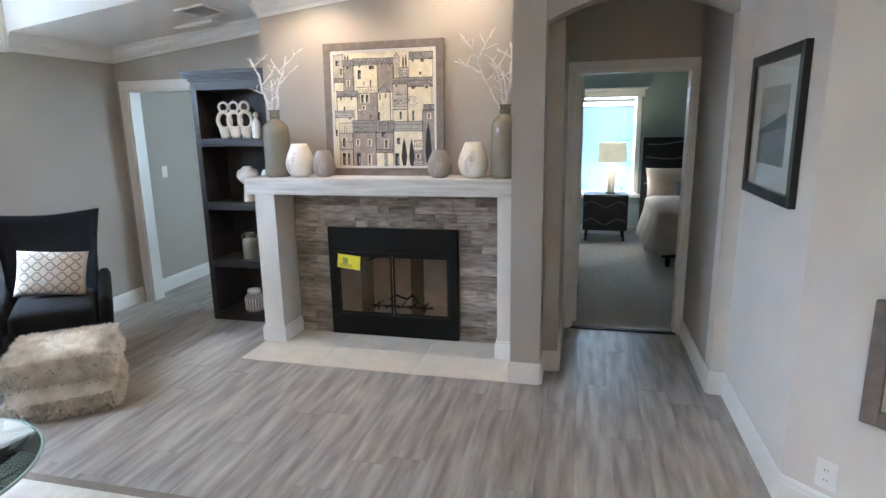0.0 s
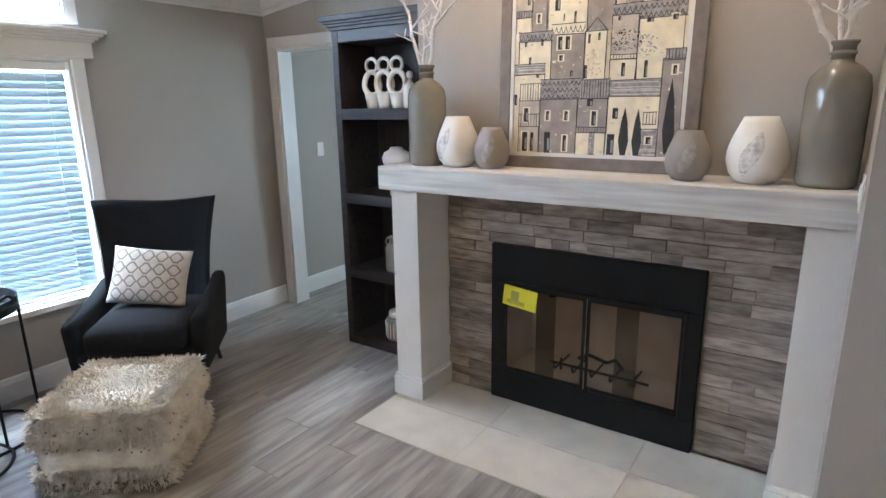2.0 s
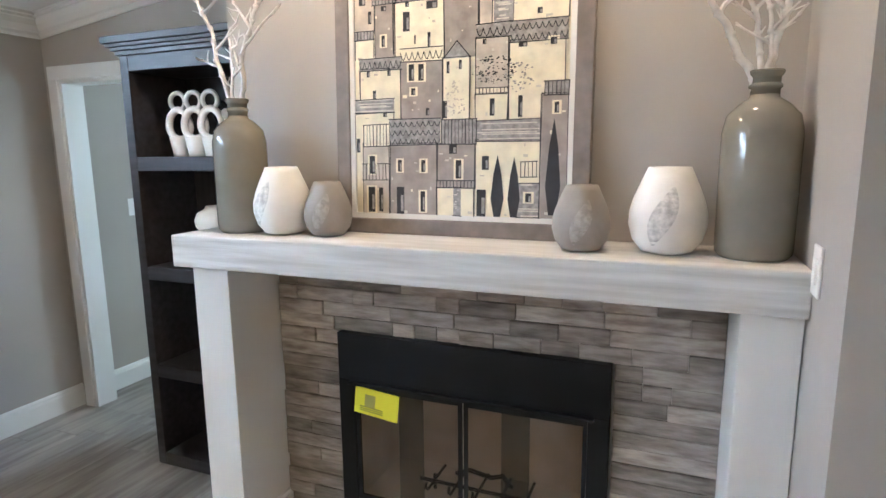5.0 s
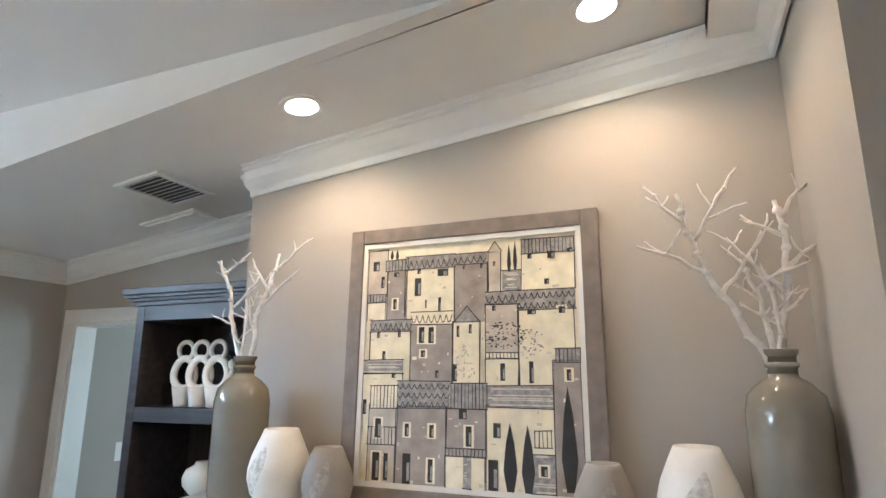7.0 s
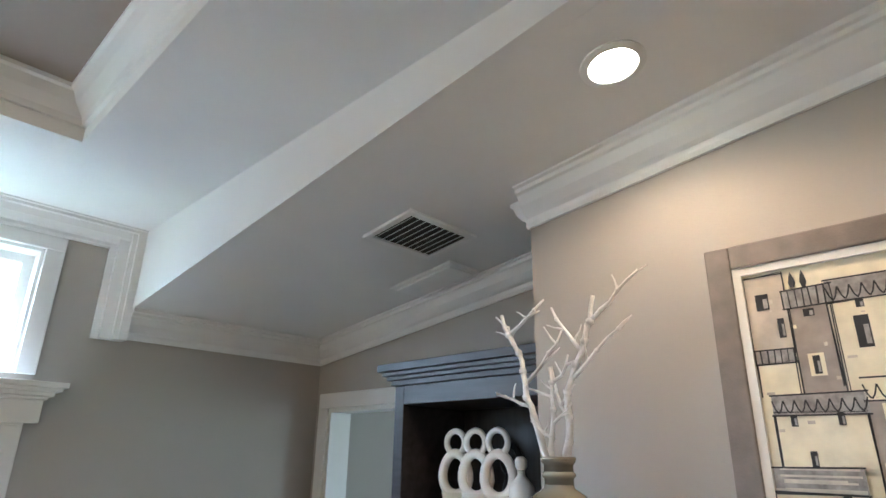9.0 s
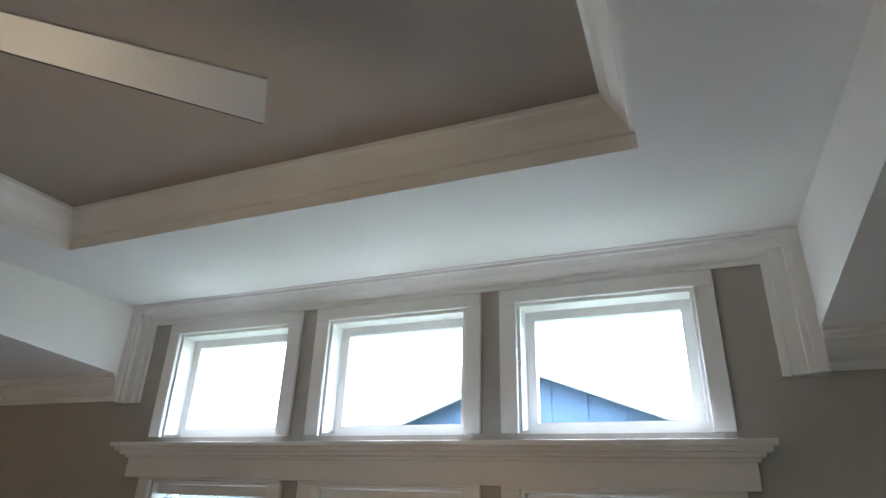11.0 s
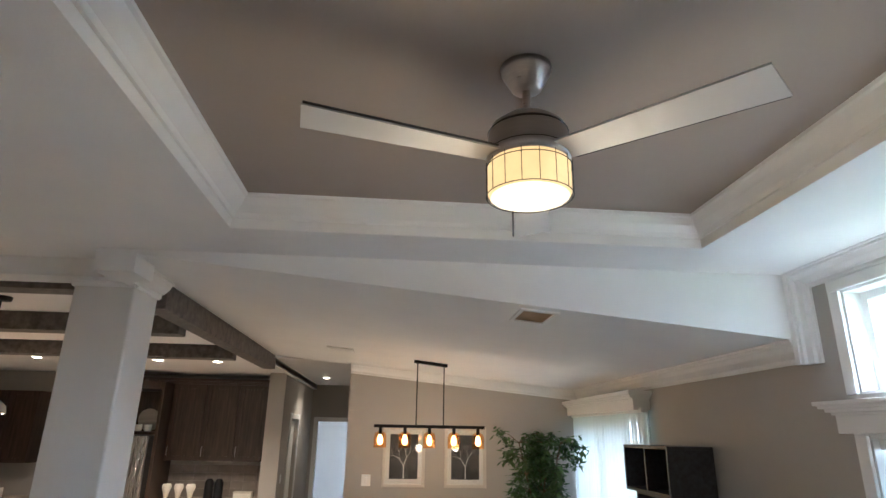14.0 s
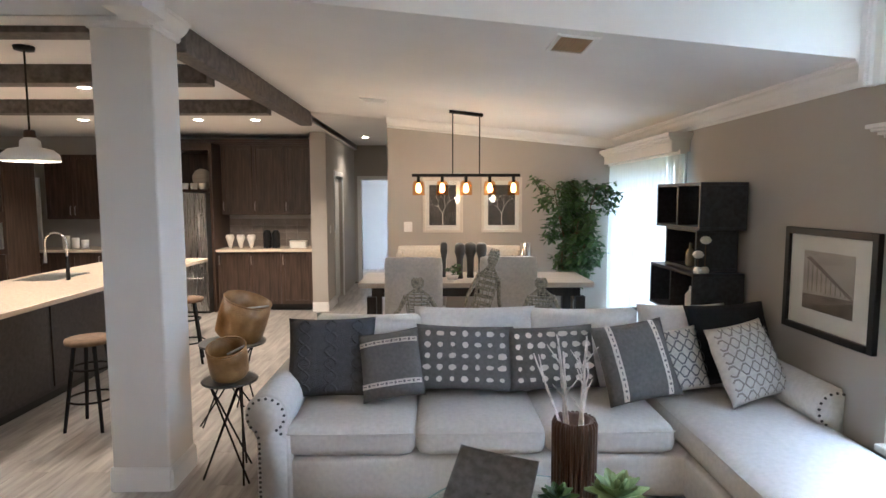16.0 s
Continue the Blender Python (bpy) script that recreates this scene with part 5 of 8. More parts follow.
facade(-0.38, 0.313, -0.225, 0.428, P_CREAM, 10)
opening(-0.267, 0.413, -0.253, 0.428, 12)
opening(-0.376, 0.29, -0.362, 0.339, 12)
facade(-0.352, 0.073, -0.242, 0.323, P_TAN, 13)
roof_band(-0.346, 0.311, -0.241, 0.386, P_CREAM, 14, 'stripe')
opening(-0.323, 0.214, -0.301, 0.277, 15, True)
roof_band(-0.352, 0.191, -0.244, 0.248, P_TAN, 14, 'stripe')
opening(-0.329, 0.077, -0.302, 0.167, 15, True)
opening(-0.286, 0.079, -0.27, 0.165, 15)
facade(-0.244, 0.073, -0.061, 0.32, P_TAUPE, 13)
roof_band(-0.243, 0.314, -0.049, 0.402, P_GREY, 14, 'scallop')
opening(-0.21, 0.222, -0.195, 0.263, 15, True)
opening(-0.12, 0.221, -0.104, 0.262, 15, True)
opening(-0.215, 0.073, -0.186, 0.168, 15)
opening(-0.123, 0.083, -0.106, 0.154, 15, True)
facade(-0.061, 0.165, 0.077, 0.317, P_TAUPE, 13)
roof_band(-0.045, 0.313, 0.08, 0.397, P_GREY, 14, 'stripe')
opening(-0.016, 0.283, 0.011, 0.313, 15)
opening(0.008, 0.199, 0.028, 0.261, 15, True)
roof_band(-0.062, 0.169, 0.076, 0.193, P_TAUPE, 15, 'stripe')
facade(-0.063, 0.073, 0.074, 0.169, P_CREAM, 14)
roof_band(0, 0.073, 0.027, 0.17, P_GREY, 16, 'plain')
facade(0.076, 0.073, 0.302, 0.328, P_CREAM, 13)
roof_band(0.08, 0.322, 0.307, 0.39, P_GREY, 14, 'plain')
opening(0.101, 0.229, 0.125, 0.274, 15, True)
roof_band(0.234, 0.206, 0.286, 0.256, P_CREAM, 15, 'stripe')
roof_band(0.221, 0.073, 0.3, 0.187, P_GREY, 14, 'plain')
opening(0.084, 0.073, 0.116, 0.163, 16)
opening(0.251, 0.124, 0.271, 0.153, 16, True)
cypress(0.133, 0.073, 0.178, 0.277, 17)
cypress(0.191, 0.073, 0.233, 0.271, 17)
facade(0.298, 0.073, 0.382, 0.467, P_TAUPE, 16)
roof_band(0.306, 0.462, 0.382, 0.507, P_GREY, 17, 'stripe')
opening(0.339, 0.407, 0.353, 0.441, 18, True)
cypress(0.315, 0.084, 0.364, 0.391, 19)
foliage(0.138, 0.55, 0.075, 0.045, 130, P_DARK, 19)
foliage(0.223, 0.526, 0.05, 0.05, 60, P_GREY, 18)
foliage(0.002, 0.469, 0.04, 0.06, 70, P_TAN, 18)
for m, bm in paint.items():
    tagged(part("paint_layer", bm, m, art), kind="stuff")


# switch plates and outlets
def plate(x, y, z, rz, kind, w=0.036, h=0.058):
    p = empty("light_switch" if kind == "switch" else "power_outlet", pose(x, y, z, 0, 0, rz), "white plastic %s on wall" % ("rocker switch plate" if kind == "switch" else "outlet cover plate"), "light switch" if kind == "switch" else "outlet")
    part("cover_plate", box(-w, -0.006, -h, w, 0, h, None, 0.002, 1), WHITE_PLASTIC, p)
    if kind == "switch":
        part("rocker", box(-0.014, -0.011, -0.03, 0.014, -0.005, 0.03, None, 0.002, 1), WHITE_PLASTIC, p)
    else:
        for s in (-1, 1):
            part("socket", box(-0.015, -0.008, s * 0.022 - 0.013, 0.015, -0.005, s * 0.022 + 0.013, None, 0.002, 1), TRIM, p)
            for q in (-1, 1):
                part("slot", box(q * 0.006 - 0.001, -0.0085, s * 0.022 - 0.004, q * 0.006 + 0.001, -0.0078, s * 0.022 + 0.005), BLACK, p)
    return p


plate(0.49, 3.62, 1.30, 90 + 180, "switch")
plate(-0.79, -3.65, 1.328, 180, "switch", 0.05, 0.06)
plate(W, 5.0, 1.22, 90, "switch")
plate(W, 5.75, 0.36, 90, "outlet")
plate(1.915, 2.296, 0.23, -45, "outlet", 0.04, 0.062)
plate(0.46, -5.45, 1.2, -90, "switch")


# framed prints
def print_frame(name, m, w, h, fw, label, art_fn=None, material=BLACK, group=""):
    p = empty(name, m, label, "framed print", group)
    for nm, b in (("frame_side", (-w, -0.03, -h, -w + fw, 0, h)), ("frame_side", (w - fw, -0.03, -h, w, 0, h)), ("frame_rail", (-w + fw, -0.03, -h, w - fw, 0, -h + fw)), ("frame_rail", (-w + fw, -0.03, h - fw, w - fw, 0, h))):
        part(nm, box(*b, None, 0.003), material, p)
    part("mat_board", box(-w + fw, -0.012, -h + fw, w - fw, -0.004, h - fw), OFFWHITE_PAPER, p)
    g = part("glazing", box(-w + fw, -0.018, -h + fw, w - fw, -0.016, h - fw), PANE, p, "clear picture glass")
    g.visible_shadow = False
    if art_fn:
        art_fn(p, w - fw, h - fw)
    return p


SEPIA = mat("sepia_print", (0.20, 0.165, 0.145), 0.7, var=0.35, scale=5, bump=0, stretch=(1, 1, 3))
SEPIA_L = mat("pale_sepia_print", (0.42, 0.37, 0.33), 0.7, var=0.2, scale=4, bump=0, stretch=(1, 1, 3))
DARKP = mat("dark_print_ink", (0.05, 0.045, 0.045), 0.7, var=0.4, scale=8, bump=0)


def pier_art(p, w, h):
    part("photo", box(-w * 0.62, -0.014, -h * 0.62, w * 0.62, -0.012, h * 0.66), SEPIA_L, p, "sepia pier photograph")
    bm = bmesh.new()
    y = -0.0145
    bm.faces.new([bm.verts.new(q) for q in ((-w * 0.55, y, h * 0.5), (-w * 0.45, y, h * 0.55), (w * 0.6, y, -h * 0.18), (w * 0.6, y, -h * 0.25))])
    for i in range(9):
        x = -w * 0.5 + w * 1.05 * i / 9
        zt = h * 0.48 - (x + w * 0.5) / (w * 1.1) * h * 0.66
        bm.faces.new([bm.verts.new(q) for q in ((x, y, zt), (x + w * 0.02, y, zt), (x + w * 0.02, y, -h * 0.2), (x, y, -h * 0.2))])
    bm.faces.new([bm.verts.new(q) for q in ((-w * 0.62, y, -h * 0.62), (w * 0.62, y, -h * 0.62), (w * 0.62, y, -h * 0.22), (-w * 0.62, y, -h * 0.3))])
    part("ink", bm, SEPIA, p)


def barn_art(p, w, h):
    part("photo", box(-w * 0.6, -0.014, -h * 0.62, w * 0.6, -0.012, h * 0.62), SEPIA_L, p, "sepia building photograph")
    bm = bmesh.new()
    y = -0.0145
    bm.faces.new([bm.verts.new(q) for q in ((-w * 0.6, y, -h * 0.62), (w * 0.6, y, -h * 0.62), (w * 0.6, y, h * 0.02), (w * 0.55, y, h * 0.12), (-w * 0.6, y, -h * 0.12))])
    part("ink", bm, SEPIA, p)
    bm = bmesh.new()
    bm.faces.new([bm.verts.new(q) for q in ((-w * 0.6, y - 0.001, -h * 0.16), (w * 0.6, y - 0.001, h * 0.0), (w * 0.55, y - 0.001, h * 0.2), (-w * 0.6, y - 0.001, -h * 0.08))])
    part("ink", bm, DARKP, p)


def tree_art(p, w, h):
    part("photo", box(-w * 0.78, -0.014, -h * 0.82, w * 0.78, -0.012, h * 0.82), DARKP, p, "dark photograph of pale branches")
    r = random.Random(4)
    bm = bmesh.new()

    def limb(a, ang, L, wd, dep):
        b = a + Vector((math.cos(ang) * L, 0, math.sin(ang) * L))
        nn = Vector((-math.sin(ang), 0, math.cos(ang))) * wd
        bm.faces.new([bm.verts.new(q) for q in (a - nn, b - nn * 0.5, b + nn * 0.5, a + nn)])
        if dep:
            for s in (-1, 1):
                limb(b, ang + s * r.uniform(0.25, 0.6), L * 0.72, wd * 0.6, dep - 1)

    limb(Vector((0, -0.0145, -h * 0.8)), 1.57, h * 0.45, 0.006, 4)
    part("ink", bm, OFFWHITE_PAPER, p)


print_frame("framed_print", pose(1.79, 2.985, 1.615, 0, 0, -90), 0.385, 0.345, 0.05, "black framed sepia print with wide white mat", barn_art)
print_frame("wood_frame", pose(2.15, 2.063, 0.76, 0, 0, -45), 0.24, 0.24, 0.06, "rustic grey-brown wooden frame on angled wall", None, FRAME_WOOD)
print_frame("framed_print", pose(W, 0.122, 1.20, 0, 0, 90), 0.368, 0.302, 0.04, "black framed sepia pier print with white mat", pier_art)
for x, lab in ((-1.204, "pale framed dark print of bare white tree"), (-1.905, "pale framed dark print of bare white tree")):
    print_frame("framed_print", pose(x, -3.65, 1.585, 0, 0, 180), 0.24, 0.326, 0.035, lab, tree_art, CREAM_FAB, "pair of tree prints")


# ---- armchair corner ----
def geo_pattern(parent, w, d, y, material, seed=0, step=0.075):
    """Printed lattice of rings lying just above a cushion's face."""
    bm = bmesh.new()
    nx, ny = int(w / step), int(d / step)
    for i in range(nx):
        for j in range(ny):
            cx, cy = (i + 0.5 - nx / 2) * step, (j + 0.5 - ny / 2) * step
            k = 10
            pts = []
            for s in range(k):
                a = 2 * math.pi * s / k
                rr = step * 0.46 * (1 + 0.14 * math.cos(4 * a))
                pts.append((cx + rr * math.cos(a), cy + rr * math.sin(a)))
            for s in range(k):
                (xa, ya), (xb, yb) = pts[s], pts[(s + 1) % k]
                q = []
                for px, py, g in ((xa, ya, 1), (xb, yb, 1), (xb, yb, 0.70), (xa, ya, 0.70)):
                    px, py = cx + (px - cx) * g, cy + (py - cy) * g
                    u, v = 2 * px / w, 2 * py / d
                    if abs(u) > 0.96 or abs(v) > 0.96:
                        q = None
                        break
                    kz = (max(0, 1 - abs(u) ** 2.6) * max(0, 1 - abs(v) ** 2.6)) ** 0.5
                    q.append((px, py, y * kz + 0.004))
                if q:
                    bm.faces.new([bm.verts.new(p) for p in q])
    return tagged(part("printed_pattern", bm, material, parent), kind="stuff")


def pillow(m, w, d, h, material, label, pattern=None, pmat=None, group="throw pillows", seed=0):
    p = empty("throw_pillow", m, label, "pillow", group)
    part("cover", cushion(w, d, h, 0.5, 14, wob=0.006, seed=seed), material, p, "", True)
    if pattern == "lattice":
        geo_pattern(p, w, d, h / 2 + 0.002, pmat)
    elif pattern == "dots":
        r = random.Random(seed)
        for i in range(7):
            for j in range(5):
                bm = bmesh.new()
                x, y = (i - 3) * w * 0.125, (j - 2) * d * 0.17
                u, v = 2 * x / w, 2 * y / d
                z = h / 2 * (max(0, 1 - abs(u) ** 2.6) * max(0, 1 - abs(v) ** 2.6)) ** 0.5 + 0.009
                s, long = r.uniform(0.012, 0.02), 1.5 if r.random() < 0.3 else 1.0
                bm.faces.new([bm.verts.new((x + long * s * math.cos(a) * r.uniform(0.8, 1.2), y + s * math.sin(a) * r.uniform(0.8, 1.2), z)) for a in [2 * math.pi * k / 8 for k in range(8)]])
                part("dot", bm, pmat, p)
    elif pattern == "bands":
        for yy in (-0.3, 0.3):
            bm = bmesh.new()
            prev = None
            for i in range(15):
                x = (i / 14 - 0.5) * w * 0.94
                row = []
                for dy in (-0.036, 0.036):
                    v, u = 2 * (yy + dy), 2 * x / w
                    z = h / 2 * (max(0, 1 - abs(u) ** 2.6) * max(0, 1 - abs(v) ** 2.6)) ** 0.5 + 0.009
                    row.append(bm.verts.new((x, (yy + dy) * d, z)))
                if prev:
                    bm.faces.new((prev[0], row[0], row[1], prev[1]))
                prev = row
            part("woven_band", bm, pmat, p, "cream woven trim band")
            ds = bmesh.new()
            for i in range(13):
                x = (i / 12 - 0.5) * w * 0.84
                u, v = 2 * x / w, 2 * yy
                z = h / 2 * (max(0, 1 - abs(u) ** 2.6) * max(0, 1 - abs(v) ** 2.6)) ** 0.5 + 0.0125
                s1, s2 = (0.006, 0.007) if i % 2 else (0.011, 0.003)
                ds.faces.new([ds.verts.new((x + a, yy * d + b, z)) for a, b in ((-s1, -s2), (s1, -s2), (s1, s2), (-s1, s2))])
            part("stitching", ds, GREY_INK, p)
    elif pattern == "cable":
        for xx in (-0.3, 0.0, 0.3):
            for s in (-1, 1):
                pts = []
                for i in range(25):
                    y = (i / 24 - 0.5) * d * 0.9
                    x = xx * w + s * 0.035 * math.sin(i * 0.75)
                    u, v = 2 * x / w, 2 * y / d
                    pts.append((x, y, h / 2 * (max(0, 1 - abs(u) ** 2.6) * max(0, 1 - abs(v) ** 2.6)) ** 0.5))
                part("cable_ridge", tube(pts, 0.007, 6), material, p, "", True)
    return p


TAUPE_INK = mat("taupe_print_ink", (0.27, 0.235, 0.21), 0.9, bump=0)
CREAM_INK = mat("cream_print_ink", (0.66, 0.62, 0.56), 0.9, bump=0)
GREY_INK = mat("grey_print_ink", (0.16, 0.155, 0.16), 0.9, bump=0)

ac = empty("armchair", pose(-2.735, 3.08, 0, 0, 0, 44) @ Matrix.Diagonal((0.9, 1, 0.98, 1)), "charcoal upholstered wing armchair with dark tapered legs", "armchair")
part("seat_base", soft_box(0.66, 0.66, 0.20, 0.03, (0, 0.0, 0.16)), CHARCOAL, ac, "", True)
part("seat_cushion", soft_box(0.54, 0.60, 0.15, 0.045, (0, -0.06, 0.34), 0.02), CHARCOAL, ac, "", True)
bkm = bmesh.new()
n, mrow = 18, 14
g = {}
for side in (0, 1):
    for i in range(n + 1):
        for j in range(mrow + 1):
            u, v = 2 * i / n - 1, j / mrow
            wd = 0.33 + 0.055 * v ** 2 - 0.02 * math.sin(math.pi * v)
            z = 0.30 + 0.74 * v + 0.045 * u * u * v
            y = 0.26 + 0.16 * v - 0.17 * abs(u) ** 3 * (1 - 0.25 * v)
            if side:
                y += 0.085 * (1 - 0.5 * abs(u) ** 4)
            g[side, i, j] = bkm.verts.new((wd * u, y, z))
for side in (0, 1):
    for i in range(n):
        for j in range(mrow):
            q = [g[side, i, j], g[side, i + 1, j], g[side, i + 1, j + 1], g[side, i, j + 1]]
            bkm.faces.new(q if not side else q[::-1])
for i in range(n):
    bkm.faces.new((g[0, i, mrow], g[0, i + 1, mrow], g[1, i + 1, mrow], g[1, i, mrow]))
    bkm.faces.new((g[0, i + 1, 0], g[0, i, 0], g[1, i, 0], g[1, i + 1, 0]))
for j in range(mrow):
    bkm.faces.new((g[0, 0, j], g[0, 0, j + 1], g[1, 0, j + 1], g[1, 0, j]))
    bkm.faces.new((g[0, n, j + 1], g[0, n, j], g[1, n, j], g[1, n, j + 1]))
bmesh.ops.recalc_face_normals(bkm, faces=bkm.faces[:])
part("backrest", bkm, CHARCOAL, ac, "", True)
for s in (-1, 1):
    am = soft_box(0.10, 0.64, 0.42, 0.045, (0, 0, 0))
    for v in am.verts:
        t = (v.co.y + 0.32) / 0.64
        v.co.z *= 0.86 + 0.22 * t * t
        v.co.x += s * 0.03 * (v.co.z / 0.4)
    turned(am, pose(s * 0.325, 0.0, 0.17))
    part("arm", am, CHARCOAL, ac, "", True)
    for yy in (-0.28, 0.27):
        part("leg", rod((s * 0.27, yy, 0.17), (s * 0.30, yy + (0.04 if yy > 0 else -0.03), 0), 0.022, 0.013, 10), ESPRESSO, ac, "dark tapered wooden leg")
for s in (-1, 1):
    part("button", lathe([(0, 0.004), (0.010, 0.003), (0.012, 0)], 10), CHARCOAL, ac).matrix_local = pose(s * 0.13, 0.368, 0.86, 78)
pillow(Matrix.Translation((-2.745, 3.07, 0)) @ pose(0, 0, 0, 0, 0, 44) @ pose(0.02, 0.03, 0.655, 66, 6, -8), 0.44, 0.33, 0.14, CREAM_FAB, "cream rectangular pillow with taupe lattice print on armchair", "lattice", TAUPE_INK, seed=2)

# shaggy pouf
pf = empty("pouf", pose(-2.18, 2.60, 0, 0, 0, 38), "cream shaggy wool floor pouf with tufted centre", "pouf")
body = soft_box(0.56, 0.56, 0.36, 0.10, (0, 0, 0.005), 0.02, 12)
for v in body.verts:
    q = math.hypot(v.co.x, v.co.y)
    if v.co.z > 0.25 and q < 0.12:
        v.co.z -= 0.05 * (1 - q / 0.12)
part("body", body, SHAG, pf, "", True)
tr = random.Random(6)
tuft = bmesh.new()
for i in range(17000):
    f = tr.random()
    if f < 0.5:
        x, y = tr.uniform(-0.27, 0.27), tr.uniform(-0.27, 0.27)
        q = math.hypot(x, y)
        p0, nn = Vector((x, y, 0.365 - (0.05 * max(0, 1 - q / 0.12)) - 0.35 * max(0, max(abs(x), abs(y)) - 0.2) ** 1.4)), Vector((x * 1.2, y * 1.2, 0.6))
    else:
        a, z = tr.choice((0, 1, 2, 3)), tr.choice((tr.uniform(0.01, 0.12), tr.uniform(0.22, 0.34), tr.uniform(0.22, 0.34)))
        s = tr.uniform(-0.27, 0.27)
        out = Vector(((1, 0), (0, 1), (-1, 0), (0, -1))[a] + (0,))
        tan = Vector((-out.y, out.x, 0))
        ed = 0.285 - 0.5 * max(0, abs(s) - 0.2) ** 1.3 - max(0, z - 0.29) * 0.6
        p0, nn = out * ed + tan * s + Vector((0, 0, z)), out + Vector((0, 0, -0.3))
    nn = (nn.normalized() + Vector((tr.uniform(-0.9, 0.9), tr.uniform(-0.9, 0.9), tr.uniform(-0.4, 0.6)))).normalized()
    L = tr.uniform(0.018, 0.042)
    sd = nn.orthogonal().normalized() * tr.uniform(0.004, 0.008)
    tip = p0 + nn * L
    tip.z = max(0.003, tip.z - 0.008)
    tuft.faces.new([tuft.verts.new(v) for v in (p0 - sd, p0 + sd, tip)])
tagged(part("shag", tuft, SHAG, pf), kind="stuff")
fl = bmesh.new()
for i in range(90):
    a = tr.choice((0, 1, 2, 3))
    s = tr.uniform(-0.26, 0.26)
    out = Vector(((1, 0, 0), (0, 1, 0), (-1, 0, 0), (0, -1, 0))[a])
    p = out * 0.298 + Vector((-out.y, out.x, 0)) * s + Vector((0, 0, tr.choice((0.205, 0.215, 0.30)) + tr.uniform(-0.01, 0.01)))
    bmesh.ops.create_icosphere(fl, subdivisions=1, radius=0.005, matrix=Matrix.Translation(p))
tagged(part("dark_flecks", fl, TAUPE_INK, pf, "dark bead flecks"), kind="stuff")


def tray_table(m, r, h, label):
    t = empty("tray_table", m, label, "side table", "nesting tray tables")
    part("tray", lathe([(0, h - 0.012), (r, h - 0.012), (r, h + 0.05), (r - 0.008, h + 0.05), (r - 0.01, h), (0, h)], 48), BLACK_METAL, t, "", True)
    mt = part("tray_glass", lathe([(0, h + 0.002), (r - 0.012, h + 0.002), (r - 0.012, h + 0.006), (0, h + 0.006)], 48), mat("antique_mirror", (0.55, 0.56, 0.55), 0.12, metal=0.9, var=0.25, scale=8, bump=0.02), t, "antiqued mirror tray top")
    ring = [(r * 0.98 * math.cos(a), r * 0.98 * math.sin(a), 0.008) for a in [2 * math.pi * i / 40 for i in range(40)]]
    part("floor_ring", tube(ring, 0.008, 7, None, True), BLACK_METAL, t, "", True)
    for i in range(4):
        a = math.pi / 4 + i * math.pi / 2
        c, s = math.cos(a) * r * 0.98, math.sin(a) * r * 0.98
        part("leg", rod((c, s, 0.008), (c, s, h), 0.007, seg=8), BLACK_METAL, t)
    for a in (0.3, 0.3 + math.pi):
        q = [(r * math.cos(a + d), r * math.sin(a + d), h + 0.05 + 0.03 * math.sin(math.pi * (i / 8))) for i, d in enumerate([-0.22 + 0.055 * k for k in range(9)])]
        part("handle", tube(q, 0.006, 6), BLACK_METAL, t, "", True)
    return t


tray_table(pose(-2.96, 2.24, 0, 0, 0, 20), 0.275, 0.66, "tall black metal round tray table with mirrored top")
tray_table(pose(-2.72, 2.05, 0, 0, 0, 50), 0.25, 0.50, "low black metal round tray table nested beside taller one")
lp = empty("table_lamp", pose(-2.93, 2.31, 0.666), "black table lamp with tan linen drum shade, lit", "table lamp")
part("base", lathe([(0, 0), (0.06, 0), (0.062, 0.02), (0.05, 0.03), (0, 0.03)], 24), BARK, lp, "wooden lamp foot", True)
part("body", lathe([(0, 0.03), (0.05, 0.03), (0.085, 0.08), (0.09, 0.28), (0.06, 0.33), (0.02, 0.35), (0.015, 0.46), (0, 0.46)], 24), BLACK, lp, "matte black lamp body", True)
part("shade", lathe([(0.20, 0.46), (0.185, 0.72), (0.182, 0.72), (0.197, 0.46)], 40), LAMPSHADE, lp, "tan linen drum shade", True)
bulb((-2.93, 2.31, 1.34), 0.25, (1, 0.66, 0.35), 0.06)


def leaf_clump(parent, count, spread, base, size, seed, material=LEAF, name="leaf"):
    r = random.Random(seed)
    bm = bmesh.new()
    for i in range(6):
        x = size * (i / 5)
        w = size * 0.28 * math.sin(math.pi * min(1, 0.08 + i / 5.2))
        for s in (-1, 1):
            bm.verts.new((x, s * w, -0.25 * x * x / size + 0.1 * w))
    bm.verts.ensure_lookup_table()
    for i in range(5):
        bm.faces.new([bm.verts[j] for j in (2 * i, 2 * i + 2, 2 * i + 3, 2 * i + 1)])
    first = part(name, bm, material, parent)
    for i in range(count):
        o = first if i == 0 else new(name, first.data)
        o.parent = parent
        a = r.uniform(0, 6.28)
        o.location = (r.uniform(-1, 1) * spread, r.uniform(-1, 1) * spread, base + r.uniform(0, spread))
        o.rotation_euler = (r.uniform(-0.5, 0.5), r.uniform(-0.9, 0.3), a)


for px, py, sd, mm in ((-2.78, 2.22, 3, GLAZE_GREY), (-2.86, 2.11, 4, BLACK_METAL)):
    pp = vessel("plant_pot", [(0.04, 0), (0.055, 0.02), (0.06, 0.11), (0.058, 0.12)], pose(px, py, 0.666), mm, "small pot with leafy green plant on tray table", "plant")
    leaf_clump(pp, 26, 0.05, 0.10, 0.075, sd)

